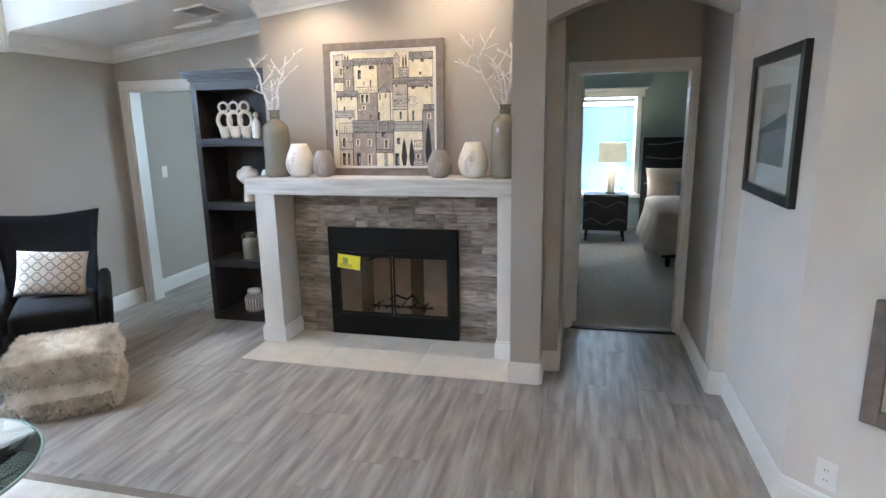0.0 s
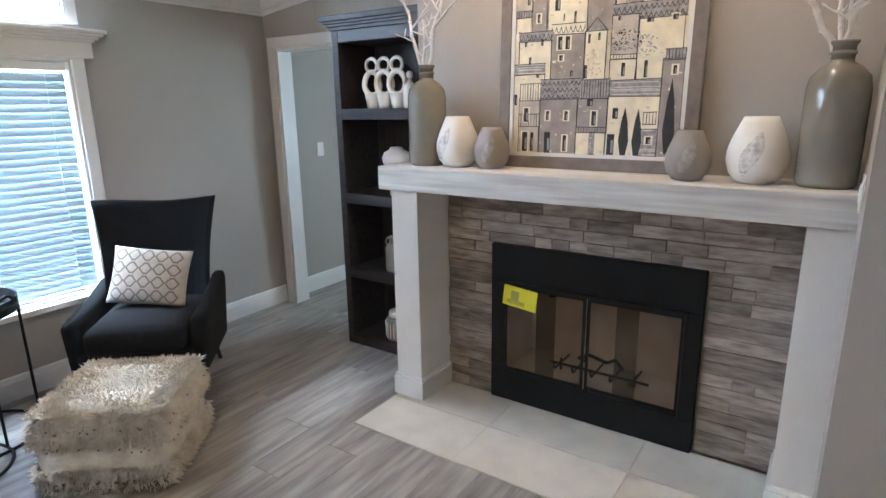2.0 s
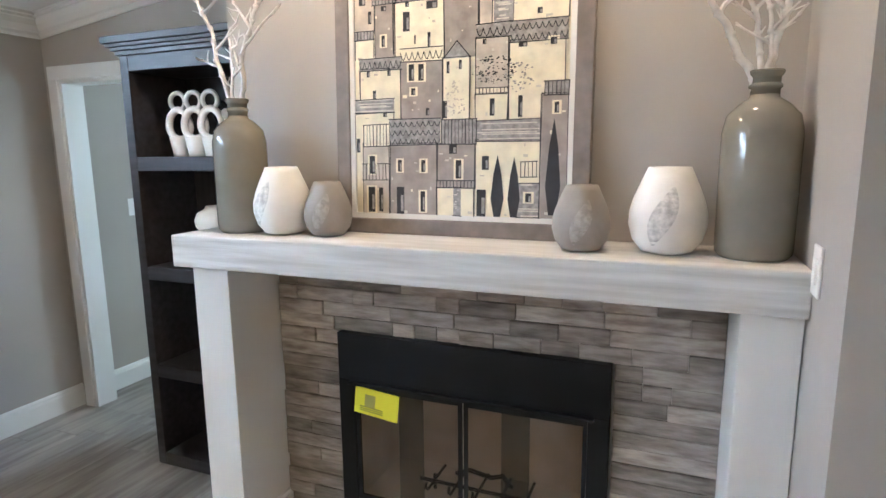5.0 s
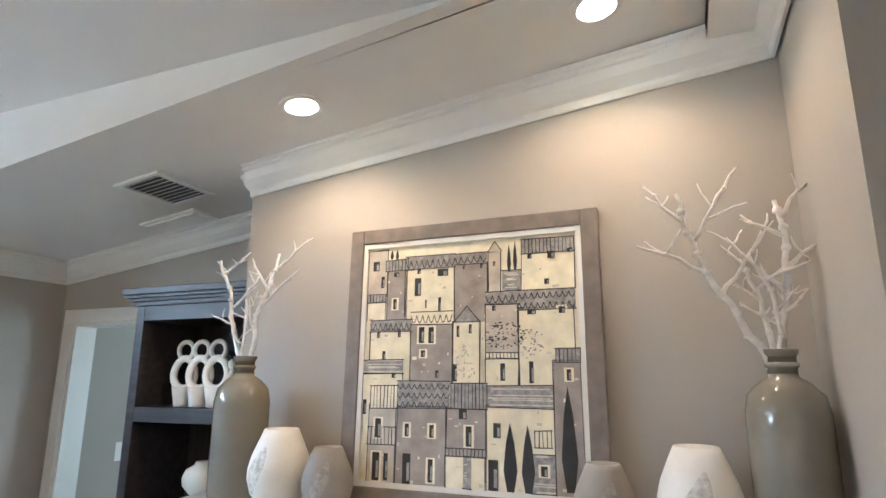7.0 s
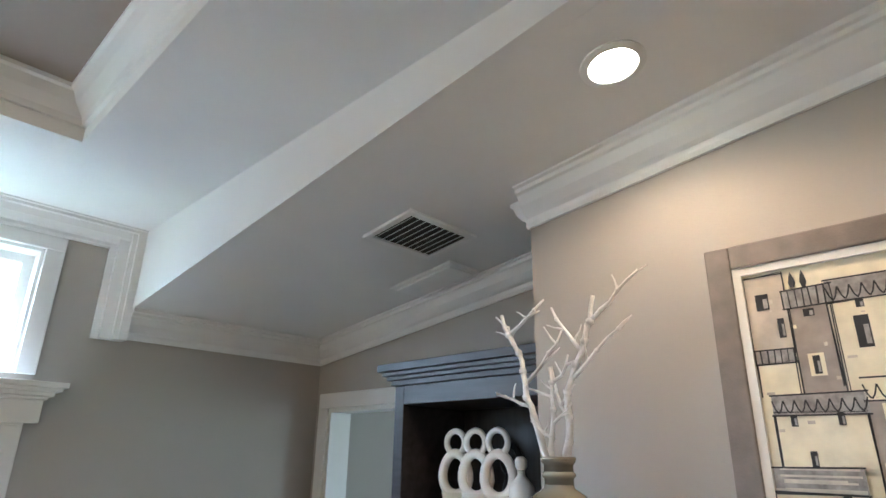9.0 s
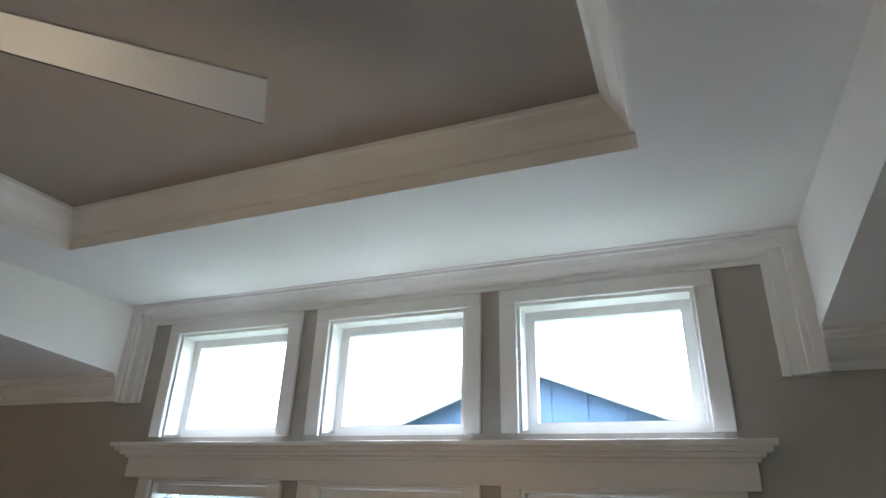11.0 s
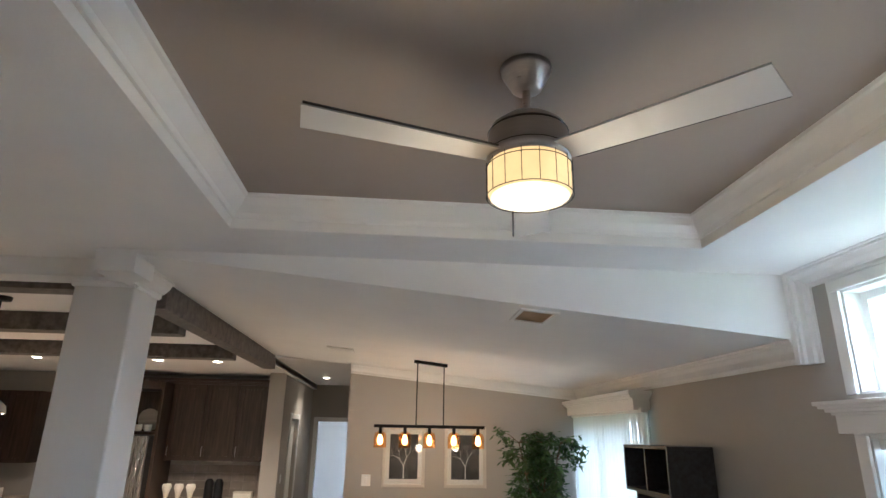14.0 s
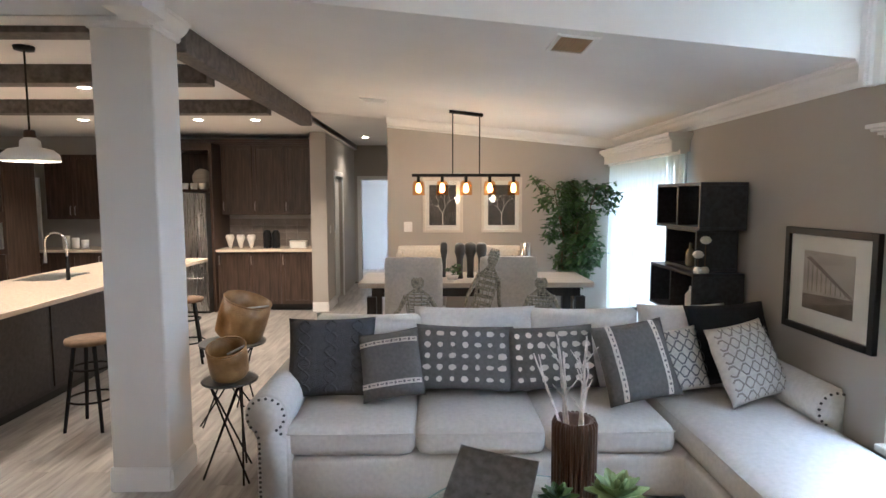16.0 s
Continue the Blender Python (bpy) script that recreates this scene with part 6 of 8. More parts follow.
# ---- rug and coffee table ----
structure("rug", box(-2.42, 0.45, 0.0, -0.50, 1.83, 0.012, None, 0.004), RUG, "cream woven area rug with taupe binding")
rb = bmesh.new()
for b in ((-2.47, 0.40, 0, -0.45, 0.45, 0.013), (-2.47, 1.83, 0, -0.45, 1.88, 0.013), (-2.47, 0.45, 0, -2.42, 1.83, 0.013), (-0.50, 0.45, 0, -0.45, 1.83, 0.013)):
    box(*b, rb, 0.003)
structure("rug_binding", rb, RUG_EDGE, "taupe fabric rug binding")
ct = empty("coffee_table", pose(-1.45, 1.2, 0.013), "round glass coffee table with dark metal base", "coffee table")
tp = part("glass_top", lathe([(0, 0.415), (0.445, 0.415), (0.455, 0.421), (0.455, 0.427), (0.445, 0.433), (0, 0.433)], 64), glass_mat("tempered_glass", (0.90, 0.97, 0.955), 0.0, False), ct, "clear greenish glass top", True)
tp.visible_shadow = False
part("edge", tube([(0.457 * math.cos(a), 0.457 * math.sin(a), 0.424) for a in [2 * math.pi * i / 56 for i in range(56)]], 0.007, 7, None, True), mat("glass_edge_green", (0.34, 0.46, 0.44), 0.15, var=0.05, bump=0), ct, "green polished glass edge", True)
part("base_ring", tube([(0.30 * math.cos(a), 0.30 * math.sin(a), 0.012) for a in [2 * math.pi * i / 40 for i in range(40)]], 0.012, 8, None, True), PEWTER, ct, "", True)
for i in range(4):
    a = i * math.pi / 2 + 0.4
    part("leg", tube([(0.30 * math.cos(a), 0.30 * math.sin(a), 0.012), (0.22 * math.cos(a + 0.3), 0.22 * math.sin(a + 0.3), 0.2), (0.32 * math.cos(a + 0.6), 0.32 * math.sin(a + 0.6), 0.412)], 0.011, 8), PEWTER, ct, "", True)
TZT = 0.447
rv = empty("ribbed_vase", pose(-1.675, 0.93, TZT), "carved brown ribbed wooden cylinder vase", "vase")
part("body", lathe([(0, 0), (0.082, 0), (0.084, 0.31), (0.076, 0.325), (0.062, 0.32), (0.06, 0.23), (0, 0.22)], 36), BROWN_WOOD, rv, "", True)
for i in range(26):
    a = 2 * math.pi * i / 26
    part("rib", tube([(0.085 * math.cos(a), 0.085 * math.sin(a), 0.005), (0.087 * math.cos(a), 0.087 * math.sin(a), 0.305), (0.078 * math.cos(a), 0.078 * math.sin(a), 0.325)], 0.0075, 5), BROWN_WOOD, rv)
tw = empty("white_branches", pose(-1.675, 0.93, TZT + 0.23), "bundle of whitewashed bare twigs in ribbed vase", "branches")
WHITE_TWIG = mat("whitewashed_twig", (0.62, 0.58, 0.53), 0.8, var=0.3, scale=30, bump=0.5, bscale=60)
rw = random.Random(21)
for i in range(9):
    bm = bmesh.new()
    a, tilt = rw.uniform(0, 6.28), rw.uniform(0.02, 0.16)
    if i == 0:
        a, tilt = 0.2, 0.42
    L = rw.uniform(0.30, 0.48)
    p = Vector((0.03 * math.cos(a), 0.03 * math.sin(a), 0))
    d = Vector((math.cos(a) * tilt, math.sin(a) * tilt, 1)).normalized()
    pts = [p + d * L * k / 7 + Vector((rw.uniform(-0.006, 0.006), rw.uniform(-0.006, 0.006), 0)) for k in range(8)]
    tube(pts, 0.007, 6, bm, False, 0.003)
    for k in (3, 5):
        e = Vector((rw.uniform(-1, 1), rw.uniform(-0.5, 0.5), 1.3)).normalized()
        tube([pts[k], pts[k] + e * 0.05, pts[k] + e * 0.1], 0.0045, 5, bm, False, 0.002)
    part("twig", bm, WHITE_TWIG, tw, "", True)


def succulent(m, r, label, material):
    s = empty("succulent", m, label, "succulent plant", "succulents")
    part("pot", lathe([(0, 0), (r * 0.45, 0), (r * 0.6, 0.05), (r * 0.55, 0.055), (0, 0.05)], 18), GLAZE_GREY, s, "", True)
    lfm = bmesh.new()
    rows = []
    for i in range(8):
        t = i / 7
        wv = r * 0.30 * math.sin(math.pi * min(0.96, 0.10 + t * 0.9)) ** 0.8
        rows.append([lfm.verts.new((r * t, q * wv, r * (0.16 * t * t) + abs(q) * wv * 0.35 - (0.006 if q == 0 else 0))) for q in (-1, -0.5, 0, 0.5, 1)])
    for a, b in zip(rows, rows[1:]):
        for k in range(4):
            lfm.faces.new((a[k], b[k], b[k + 1], a[k + 1]))
    first = part("leaf", lfm, material, s, "", True)
    k = 0
    for ring, (cnt, lift, sc) in enumerate(((8, 0.15, 1.0), (7, 0.55, 0.85), (5, 1.0, 0.62), (3, 1.3, 0.4))):
        for i in range(cnt):
            o = first if k == 0 else new("leaf", first.data)
            k += 1
            o.parent, o.location, o.scale = s, (0, 0, 0.05 + ring * 0.008), (sc, sc, sc)
            o.rotation_euler = (0, -lift, 2 * math.pi * (i + 0.5 * ring) / cnt)
    return s


succulent(pose(-1.815, 1.06, TZT), 0.135, "large pale green rosette succulent", SUCC)
succulent(pose(-1.58, 1.08, TZT), 0.085, "small dark green rosette succulent", LEAF)
hp = empty("hammered_plate", pose(-1.31, 1.07, TZT + 0.015, 0, 0, -24), "dark hammered square metal platter propped on coffee table", "platter")
pm = bmesh.new()
nn = 26
gv = {}
for i in range(nn + 1):
    for j in range(nn + 1):
        x, y = (i / nn - 0.5) * 0.33, (j / nn - 0.5) * 0.33
        best = min(math.hypot(x - (a + 0.5 * (b % 2)) * 0.038, y - b * 0.034) for a in range(-6, 7) for b in range(-6, 7) if abs(x - a * 0.038) < 0.08 and abs(y - b * 0.034) < 0.06)
        gv[i, j] = pm.verts.new((x, y, 0.006 + 4.0 * best * best + 0.25 * (x * x + y * y)))
for i in range(nn):
    for j in range(nn):
        pm.faces.new((gv[i, j], gv[i + 1, j], gv[i + 1, j + 1], gv[i, j + 1]))
bmesh.ops.solidify(pm, geom=pm.faces[:], thickness=0.006)
turned(pm, pose(0, 0, 0.075, -30, -6, 0) @ pose(0, 0, 0, 0, 0, 4))
part("plate", pm, mat("hammered_pewter", (0.24, 0.235, 0.23), 0.32, metal=0.8, var=0.25, scale=30, bump=0.1), hp, "", True)
part("stand", rod((0, 0, -0.015), (0, 0, 0.075), 0.04, 0.02, 14), PEWTER, hp)

# ---- sofa ----
sf = empty("sectional_sofa", pose(-1.72, -0.13, 0), "light grey linen sectional sofa with chaise and nailhead arms", "sofa")
part("base_frame", soft_box(2.34, 0.92, 0.24, 0.03, (0.22, -0.06, 0.06)), SOFA_FAB, sf, "", True)
part("chaise_base", soft_box(0.80, 1.95, 0.24, 0.03, (-1.12, 0.43, 0.06)), SOFA_FAB, sf, "", True)
for i in range(3):
    part("seat_cushion", soft_box(0.695, 0.80, 0.17, 0.06, (1.075 - i * 0.70, 0.0, 0.295), 0.025), SOFA_FAB, sf, "", True)
    xc = 1.075 - i * 0.70
    part("piping", tube([(xc - 0.335 + 0.67 * k / 12, 0.402 + 0.010 * math.sin(math.pi * k / 12), 0.435) for k in range(13)], 0.005, 6), SOFA_FAB, sf, "", True)
part("chaise_cushion", soft_box(0.79, 1.82, 0.17, 0.06, (-1.12, 0.48, 0.295), 0.02), SOFA_FAB, sf, "", True)
part("piping", tube([(-0.735, -0.35 + 1.6 * k / 14, 0.442) for k in range(15)] + [(-0.735, 1.36, 0.442), (-0.77, 1.39, 0.442), (-1.45, 1.39, 0.442)], 0.005, 6), SOFA_FAB, sf, "", True)
part("back_frame", soft_box(3.06, 0.2, 0.66, 0.07, (-0.09, -0.48, 0.10)), SOFA_FAB, sf, "", True)
for i, (xc, w, h) in enumerate(((1.03, 0.68, 0.43), (0.36, 0.74, 0.47), (-0.34, 0.70, 0.46), (-1.00, 0.54, 0.48))):
    bm = cushion(w + 0.05, h + 0.08, 0.30, 0.24, 16, wob=0.035, seed=i * 5)
    turned(bm, pose(xc, -0.30, 0.47 + h / 2, -76, 0, random.uniform(-2, 2)))
    part("back_cushion", bm, SOFA_FAB, sf, "", True)
for s, x in ((1, 1.47), (-1, -1.50)):
    am = bmesh.new()
    prof = [(-0.085, 0.06), (0.085, 0.06), (0.085, 0.42)] + [(0.01 + s * 0.02 + 0.115 * math.cos(a), 0.55 + 0.115 * math.sin(a)) for a in [-0.9 + (math.pi + 1.8) * k / 14 for k in range(15)]] + [(-0.085, 0.42)]
    y0, y1 = (-0.52, 0.44) if s > 0 else (-0.52, 0.42)
    fa = [am.verts.new((x + p[0], y0, p[1])) for p in prof]
    fb = [am.verts.new((x + p[0], y1, p[1])) for p in prof]
    am.faces.new(fa)
    am.faces.new(fb[::-1])
    for i in range(len(prof)):
        j = (i + 1) % len(prof)
        am.faces.new((fa[j], fa[i], fb[i], fb[j]))
    bmesh.ops.recalc_face_normals(am, faces=am.faces[:])
    bmesh.ops.bevel(am, geom=[e for e in am.edges if abs(e.verts[0].co.y - e.verts[1].co.y) < 1e-5], offset=0.02, segments=3, affect="EDGES")
    part("arm", am, SOFA_FAB, sf, "", True)
    for i in range(2, len(prof) - 1):
        a, b = Vector((x + prof[i][0], y1, prof[i][1])), Vector((x + prof[i + 1][0], y1, prof[i + 1][1]))
        steps = max(1, int((b - a).length / 0.026))
        for q in range(steps):
            c = a.lerp(b, q / steps)
            c += (Vector((x, y1, 0.5)) - c).normalized() * 0.022
            nh = bmesh.new()
            bmesh.ops.create_icosphere(nh, subdivisions=1, radius=0.0085, matrix=Matrix.Translation((c.x, y1 + 0.002, c.z)))
            part("nailhead", nh, PEWTER, sf)
    for q in range(13):
        nh = bmesh.new()
        bmesh.ops.create_icosphere(nh, subdivisions=1, radius=0.0085, matrix=Matrix.Translation((x + s * 0.066, y1 + 0.002, 0.09 + q * 0.026)))
        part("nailhead", nh, PEWTER, sf)
for x, y in ((1.45, 0.3), (1.45, -0.48), (-1.45, -0.48), (-1.45, 1.2), (-0.8, 1.2), (0.2, 0.3)):
    part("foot", rod((x, y, 0), (x, y, 0.07), 0.022, 0.03, 10), ESPRESSO, sf)
lean = -68
pillow(pose(-0.487, -0.15, 0.735, lean, 0, 4), 0.52, 0.47, 0.16, DARK_FAB, "charcoal cable-knit square pillow", "cable", seed=1)
pillow(pose(-0.847, -0.05, 0.715, lean + 6, 0, -6) @ pose(0, 0, 0, 0, 0, 10), 0.36, 0.40, 0.15, GREY_FAB, "grey pillow with two cream woven bands", "bands", CREAM_INK, seed=2)
pillow(pose(-1.277, -0.15, 0.725, lean, 0, 0) @ pose(0, 0, 0, 0, 0, -2), 0.59, 0.39, 0.15, GREY_FAB, "grey rectangular pillow with cream tie-dye dots", "dots", CREAM_INK, seed=3)
pillow(pose(-1.80, -0.16, 0.72, lean, 0, 3) @ pose(0, 0, 0, 0, 0, 2), 0.55, 0.38, 0.15, GREY_FAB, "grey rectangular pillow with cream tie-dye dots", "dots", CREAM_INK, seed=4)
pillow(pose(-2.265, -0.02, 0.735, lean + 4, 0, 6) @ pose(0, 0, 0, 0, 0, 97), 0.46, 0.45, 0.15, GREY_FAB, "grey pillow with two cream woven bands and piping", "bands", CREAM_INK, seed=5)
pillow(pose(-2.53, -0.12, 0.71, lean, 0, 14) @ pose(0, 0, 0, 0, 0, 3), 0.40, 0.38, 0.14, CREAM_FAB, "cream pillow with charcoal floral lattice print", "lattice", GREY_INK, seed=6)
pillow(pose(-2.91, -0.02, 0.73, lean + 4, 0, 22) @ pose(0, 0, 0, 0, 0, 4), 0.47, 0.45, 0.15, CREAM_FAB, "cream pillow with taupe trellis print on chaise", "lattice", TAUPE_INK, seed=7)
pillow(pose(-2.97, -0.30, 0.77, -68, 0, 14), 0.60, 0.50, 0.15, CHARCOAL, "plain dark navy pillow behind trellis pillow", seed=8)


# ---- tripod tables with rawhide drums ----
def tripod_table(m, r, h, label):
    t = empty("tripod_table", m, label, "side table", "tripod drink tables")
    part("top", lathe([(0, h - 0.01), (r, h - 0.01), (r + 0.004, h - 0.002), (r, h + 0.003), (r - 0.012, h - 0.002), (0, h - 0.002)], 32), PEWTER, t, "", True)
    for i in range(3):
        for s in (-1, 1):
            a = 2 * math.pi * i / 3
            b = a + s * 2.2
            part("leg", rod((r * 0.75 * math.cos(a), r * 0.75 * math.sin(a), h - 0.01), (r * 1.05 * math.cos(b), r * 1.05 * math.sin(b), 0), 0.006, seg=7), BLACK_METAL, t)
    return t


tripod_table(pose(0.126, -0.16, 0, 0, 0, 15), 0.16, 0.60, "black metal tripod drink table")
tripod_table(pose(0.42, -1.06, 0, 0, 0, 40), 0.24, 0.60, "black metal tripod drink table")


def drum(m, r, h, label):
    d = empty("hide_vessel", m, label, "decorative vessel", "rawhide vessels")
    part("shell", lathe([(0, 0), (r * 0.86, 0), (r * 0.96, 0.02), (r, h * 0.5), (r * 0.98, h), (r * 0.93, h), (r * 0.95, h * 0.5), (r * 0.88, 0.03), (0, 0.02)], 36), GOLDEN, d, "", True)
    part("rim", tube([(r * 0.965 * math.cos(a), r * 0.965 * math.sin(a), h) for a in [2 * math.pi * i / 32 for i in range(32)]], 0.006, 6, None, True), GOLDEN, d, "", True)
    part("toggle", rod((-r * 0.9, 0, h * 0.92), (0.0, 0.02, h * 0.8), 0.008, 0.006, 8), WHITE_TWIG, d, "pale bone toggle")
    return d


drum(pose(0.126, -0.17, 0.628, -18, 6, 20), 0.115, 0.19, "small amber rawhide vessel tilted open on tripod table")
drum(pose(0.38, -1.06, 0.648, -14, -14, 30), 0.18, 0.29, "large amber rawhide vessel tilted open on tripod table")

# ---- console and wire figures behind the sofa ----
cn = empty("console_table", pose(-1.45, -0.88, 0), "dark wood console table behind sofa", "console table")
part("top", box(-0.75, -0.14, 0.70, 0.75, 0.14, 0.735, None, 0.004), ESPRESSO, cn)
for sx in (-1, 1):
    for sy in (-1, 1):
        part("leg", box(sx * 0.71 - 0.02, sy * 0.11 - 0.02, 0, sx * 0.71 + 0.02, sy * 0.11 + 0.02, 0.70), ESPRESSO, cn)


def wire_figure(m, k, arm, label):
    bm = bmesh.new()

    def hoop(z, rx, ry, seg=14):
        tube([(rx * math.cos(a), ry * math.sin(a), z) for a in [2 * math.pi * i / seg for i in range(seg)]], 0.0035, 5, bm, True)

    prof = [(0.07, 0.0), (0.065, 0.04), (0.055, 0.08), (0.06, 0.13), (0.066, 0.17), (0.03, 0.195), (0.018, 0.21), (0.03, 0.225), (0.032, 0.245), (0.02, 0.265)]
    for (r0, z0), (r1, z1) in zip(prof, prof[1:]):
        for q in range(2):
            t = q / 2
            hoop(z0 + (z1 - z0) * t, r0 + (r1 - r0) * t, (r0 + (r1 - r0) * t) * 0.7)
    for i in range(10):
        a = 2 * math.pi * i / 10
        tube([(r * math.cos(a), 0.7 * r * math.sin(a), z) for r, z in prof], 0.003, 5, bm)
    for s in (-1, 1):
        tube([(s * 0.06, 0, 0.17), (s * 0.095, 0.01, 0.10), (s * (0.10 if s != arm else 0.17), 0.02, 0.02)], 0.014, 7, bm, False, 0.008)
    turned(bm, Matrix.Diagonal((k, k, k, 1)))
    me = part("wire_figure", bm, RAFIA, None)
    me.matrix_world = m
    return tagged(me, label, "sculpture", "wire figures")


wire_figure(pose(-0.98, -0.88, 0.735), 1.4, 1, "seated figure sculpture woven from pale metal wire")
wire_figure(pose(-1.87, -0.88, 0.735), 1.38, 0, "seated figure sculpture woven from pale metal wire")
wire_figure(pose(-1.40, -0.88, 0.745, 0, -14, 0) @ Matrix.Diagonal((0.55, 0.6, 1, 1)), 2.2, -1, "leaning figure sculpture woven from pale metal wire")

# ---- dining ----
dt = empty("dining_table", pose(-1.51, -2.65, 0.095), "dining table with pale worn top and dark legs", "dining table")
part("tabletop", box(-1.14, -0.40, 0.715, 1.14, 0.40, 0.765, None, 0.006), TABLE_TOP, dt)
part("apron", box(-1.02, -0.32, 0.62, 1.02, 0.32, 0.715), ESPRESSO, dt)
for sx in (-1, 1):
    for sy in (-1, 1):
        part("leg", box(sx * 1.02 - 0.045, sy * 0.30 - 0.045, -0.095, sx * 1.02 + 0.045, sy * 0.30 + 0.045, 0.62, None, 0.005), ESPRESSO, dt)


def dining_chair(m, label, h=1.02, w=0.54, wings=False):
    c = empty("dining_chair", m, label, "chair", "chairs round dining table")
    part("seat", soft_box(w - 0.02, 0.5, 0.13, 0.04, (0, 0.02, 0.38), 0.02), CREAM_FAB, c, "", True)
    bk = soft_box(w, 0.085, h - 0.34, 0.03, (0, 0, 0))
    turned(bk, pose(0, -0.25, 0.34, -5))
    part("backrest", bk, CREAM_FAB, c, "", True)
    if wings:
        for s in (-1, 1):
            part("wing", soft_box(0.07, 0.36, h - 0.55, 0.03, (s * (w / 2 - 0.03), -0.08, 0.5)), CREAM_FAB, c, "", True)
    for sx in (-1, 1):
        for sy in (-1, 1):
            part("leg", rod((sx * (w / 2 - 0.05), sy * 0.2, 0.39), (sx * (w / 2 - 0.04), sy * 0.22, 0), 0.022, 0.014, 8), ESPRESSO, c)
    return c


c1 = dining_chair(pose(-0.907, -2.30, 0, 0, 0, 180), "cream upholstered high-back dining chair", 1.13)
copy_thing(c1, pose(-1.795, -2.32, 0, 0, 0, 180))
c2 = dining_chair(pose(-0.96, -3.05, 0, 0, 0, 0), "cream upholstered wing dining chair", 1.14, 0.54, True)
copy_thing(c2, pose(-1.83, -3.05, 0, 0, 0, 0))
ch = empty("chandelier", pose(-1.424, -2.62, 1.90), "black linear chandelier with five amber glass shades, lit", "chandelier")
zc = roof_s(-1.424) - 1.90
part("bar", box(-0.545, -0.018, -0.015, 0.545, 0.018, 0.015, None, 0.003), BLACK_METAL, ch)
part("canopy", turned(box(-0.17, -0.03, -0.03, 0.17, 0.03, 0.0), pose(0, 0, zc, 0, -7, 0)), BLACK_METAL, ch)
for s in (-1, 1):
    part("stem", rod((s * 0.135, 0, 0.01), (s * 0.135, 0, zc + s * 0.016 - 0.02), 0.006, seg=8), BLACK_METAL, ch)
AMBER = glass_mat("amber_glass", (1.0, 0.72, 0.42))
for i in range(5):
    x = -0.48 + 0.24 * i
    part("socket", rod((x, 0, -0.015), (x, 0, -0.075), 0.017, seg=12), BLACK_METAL, ch)
    s = part("glass_shade", turned(lathe([(0.02, -0.05), (0.05, -0.065), (0.060, -0.10), (0.060, -0.20)], 20), pose(x, 0, 0)), AMBER, ch, "amber glass shade", True)
    s.visible_shadow = False
    part("lamp_bulb", turned(lathe([(0, -0.175), (0.018, -0.168), (0.027, -0.145), (0.023, -0.11), (0.01, -0.08), (0, -0.078)], 14), pose(x, 0, 0)), GLOW_BULB, ch, "glowing filament bulb", True)
bulb((-1.904, -2.62, 1.66), 0.7), bulb((-1.424, -2.62, 1.66), 0.7), bulb((-0.944, -2.62, 1.66), 0.7)
for vx, vy, k in ((-1.36, -2.45, 1.0), (-1.47, -2.52, 1.1), (-1.58, -2.46, 1.0), (-1.2, -2.55, 0.7)):
    vessel("tall_vase", [(0.035 * k, 0), (0.03 * k, 0.05), (0.035 * k, 0.2), (0.055 * k, 0.27), (0.05 * k, 0.34), (0.03 * k, 0.36)], pose(vx, vy - 0.12, 0.86), PEWTER, "dark pewter vase in table centrepiece", "vase", "centrepiece vases")
for vx, hh in ((-2.06, 0.34), (-1.95, 0.2)):
    vessel("steel_canister", [(0.055, 0), (0.055, hh)], pose(vx, -2.80, 0.86), STEEL, "polished steel canister on dining table", "canister", "steel canisters")
cp = empty("centrepiece_greens", pose(-1.28, -2.48, 0.86), "small green leafy centrepiece on dining table", "plant")
part("dish", lathe([(0, 0), (0.05, 0), (0.07, 0.05), (0, 0.045)], 18), GLAZE_WHITE, cp, "", True)
leaf_clump(cp, 30, 0.07, 0.05, 0.07, 9)

# ---- ficus tree ----
fc = empty("ficus_tree", pose(-2.66, -3.26, 0), "green ficus tree with woven pot in dining corner", "potted tree")
part("pot", lathe([(0, 0), (0.15, 0), (0.19, 0.28), (0.185, 0.3), (0.16, 0.28), (0, 0.27)], 28), BARK, fc, "", True)
fr_ = random.Random(14)
tips = []
for i in range(4):
    bm = bmesh.new()
    pts = [Vector((0.03 * math.cos(i * 1.6), 0.03 * math.sin(i * 1.6), 0.27))]
    for k in range(9):
        pts.append(pts[-1] + Vector((fr_.uniform(-0.05, 0.05), fr_.uniform(-0.04, 0.04), 0.165)))
    tube(pts, 0.016, 7, bm, False, 0.005)
    for p in pts[3:]:
        for q in range(3):
            a = fr_.uniform(0, 6.28)
            e = p + Vector((math.cos(a) * fr_.uniform(0.10, 0.25), math.sin(a) * fr_.uniform(0.1, 0.22), fr_.uniform(-0.05, 0.12)))
            tube([p, p.lerp(e, 0.5) + Vector((0, 0, 0.03)), e], 0.005, 5, bm, False, 0.002)
            tips += [p.lerp(e, 0.55), e, p.lerp(e, 0.8)]
    part("trunk", bm, BARK, fc, "", True)
lv = bmesh.new()
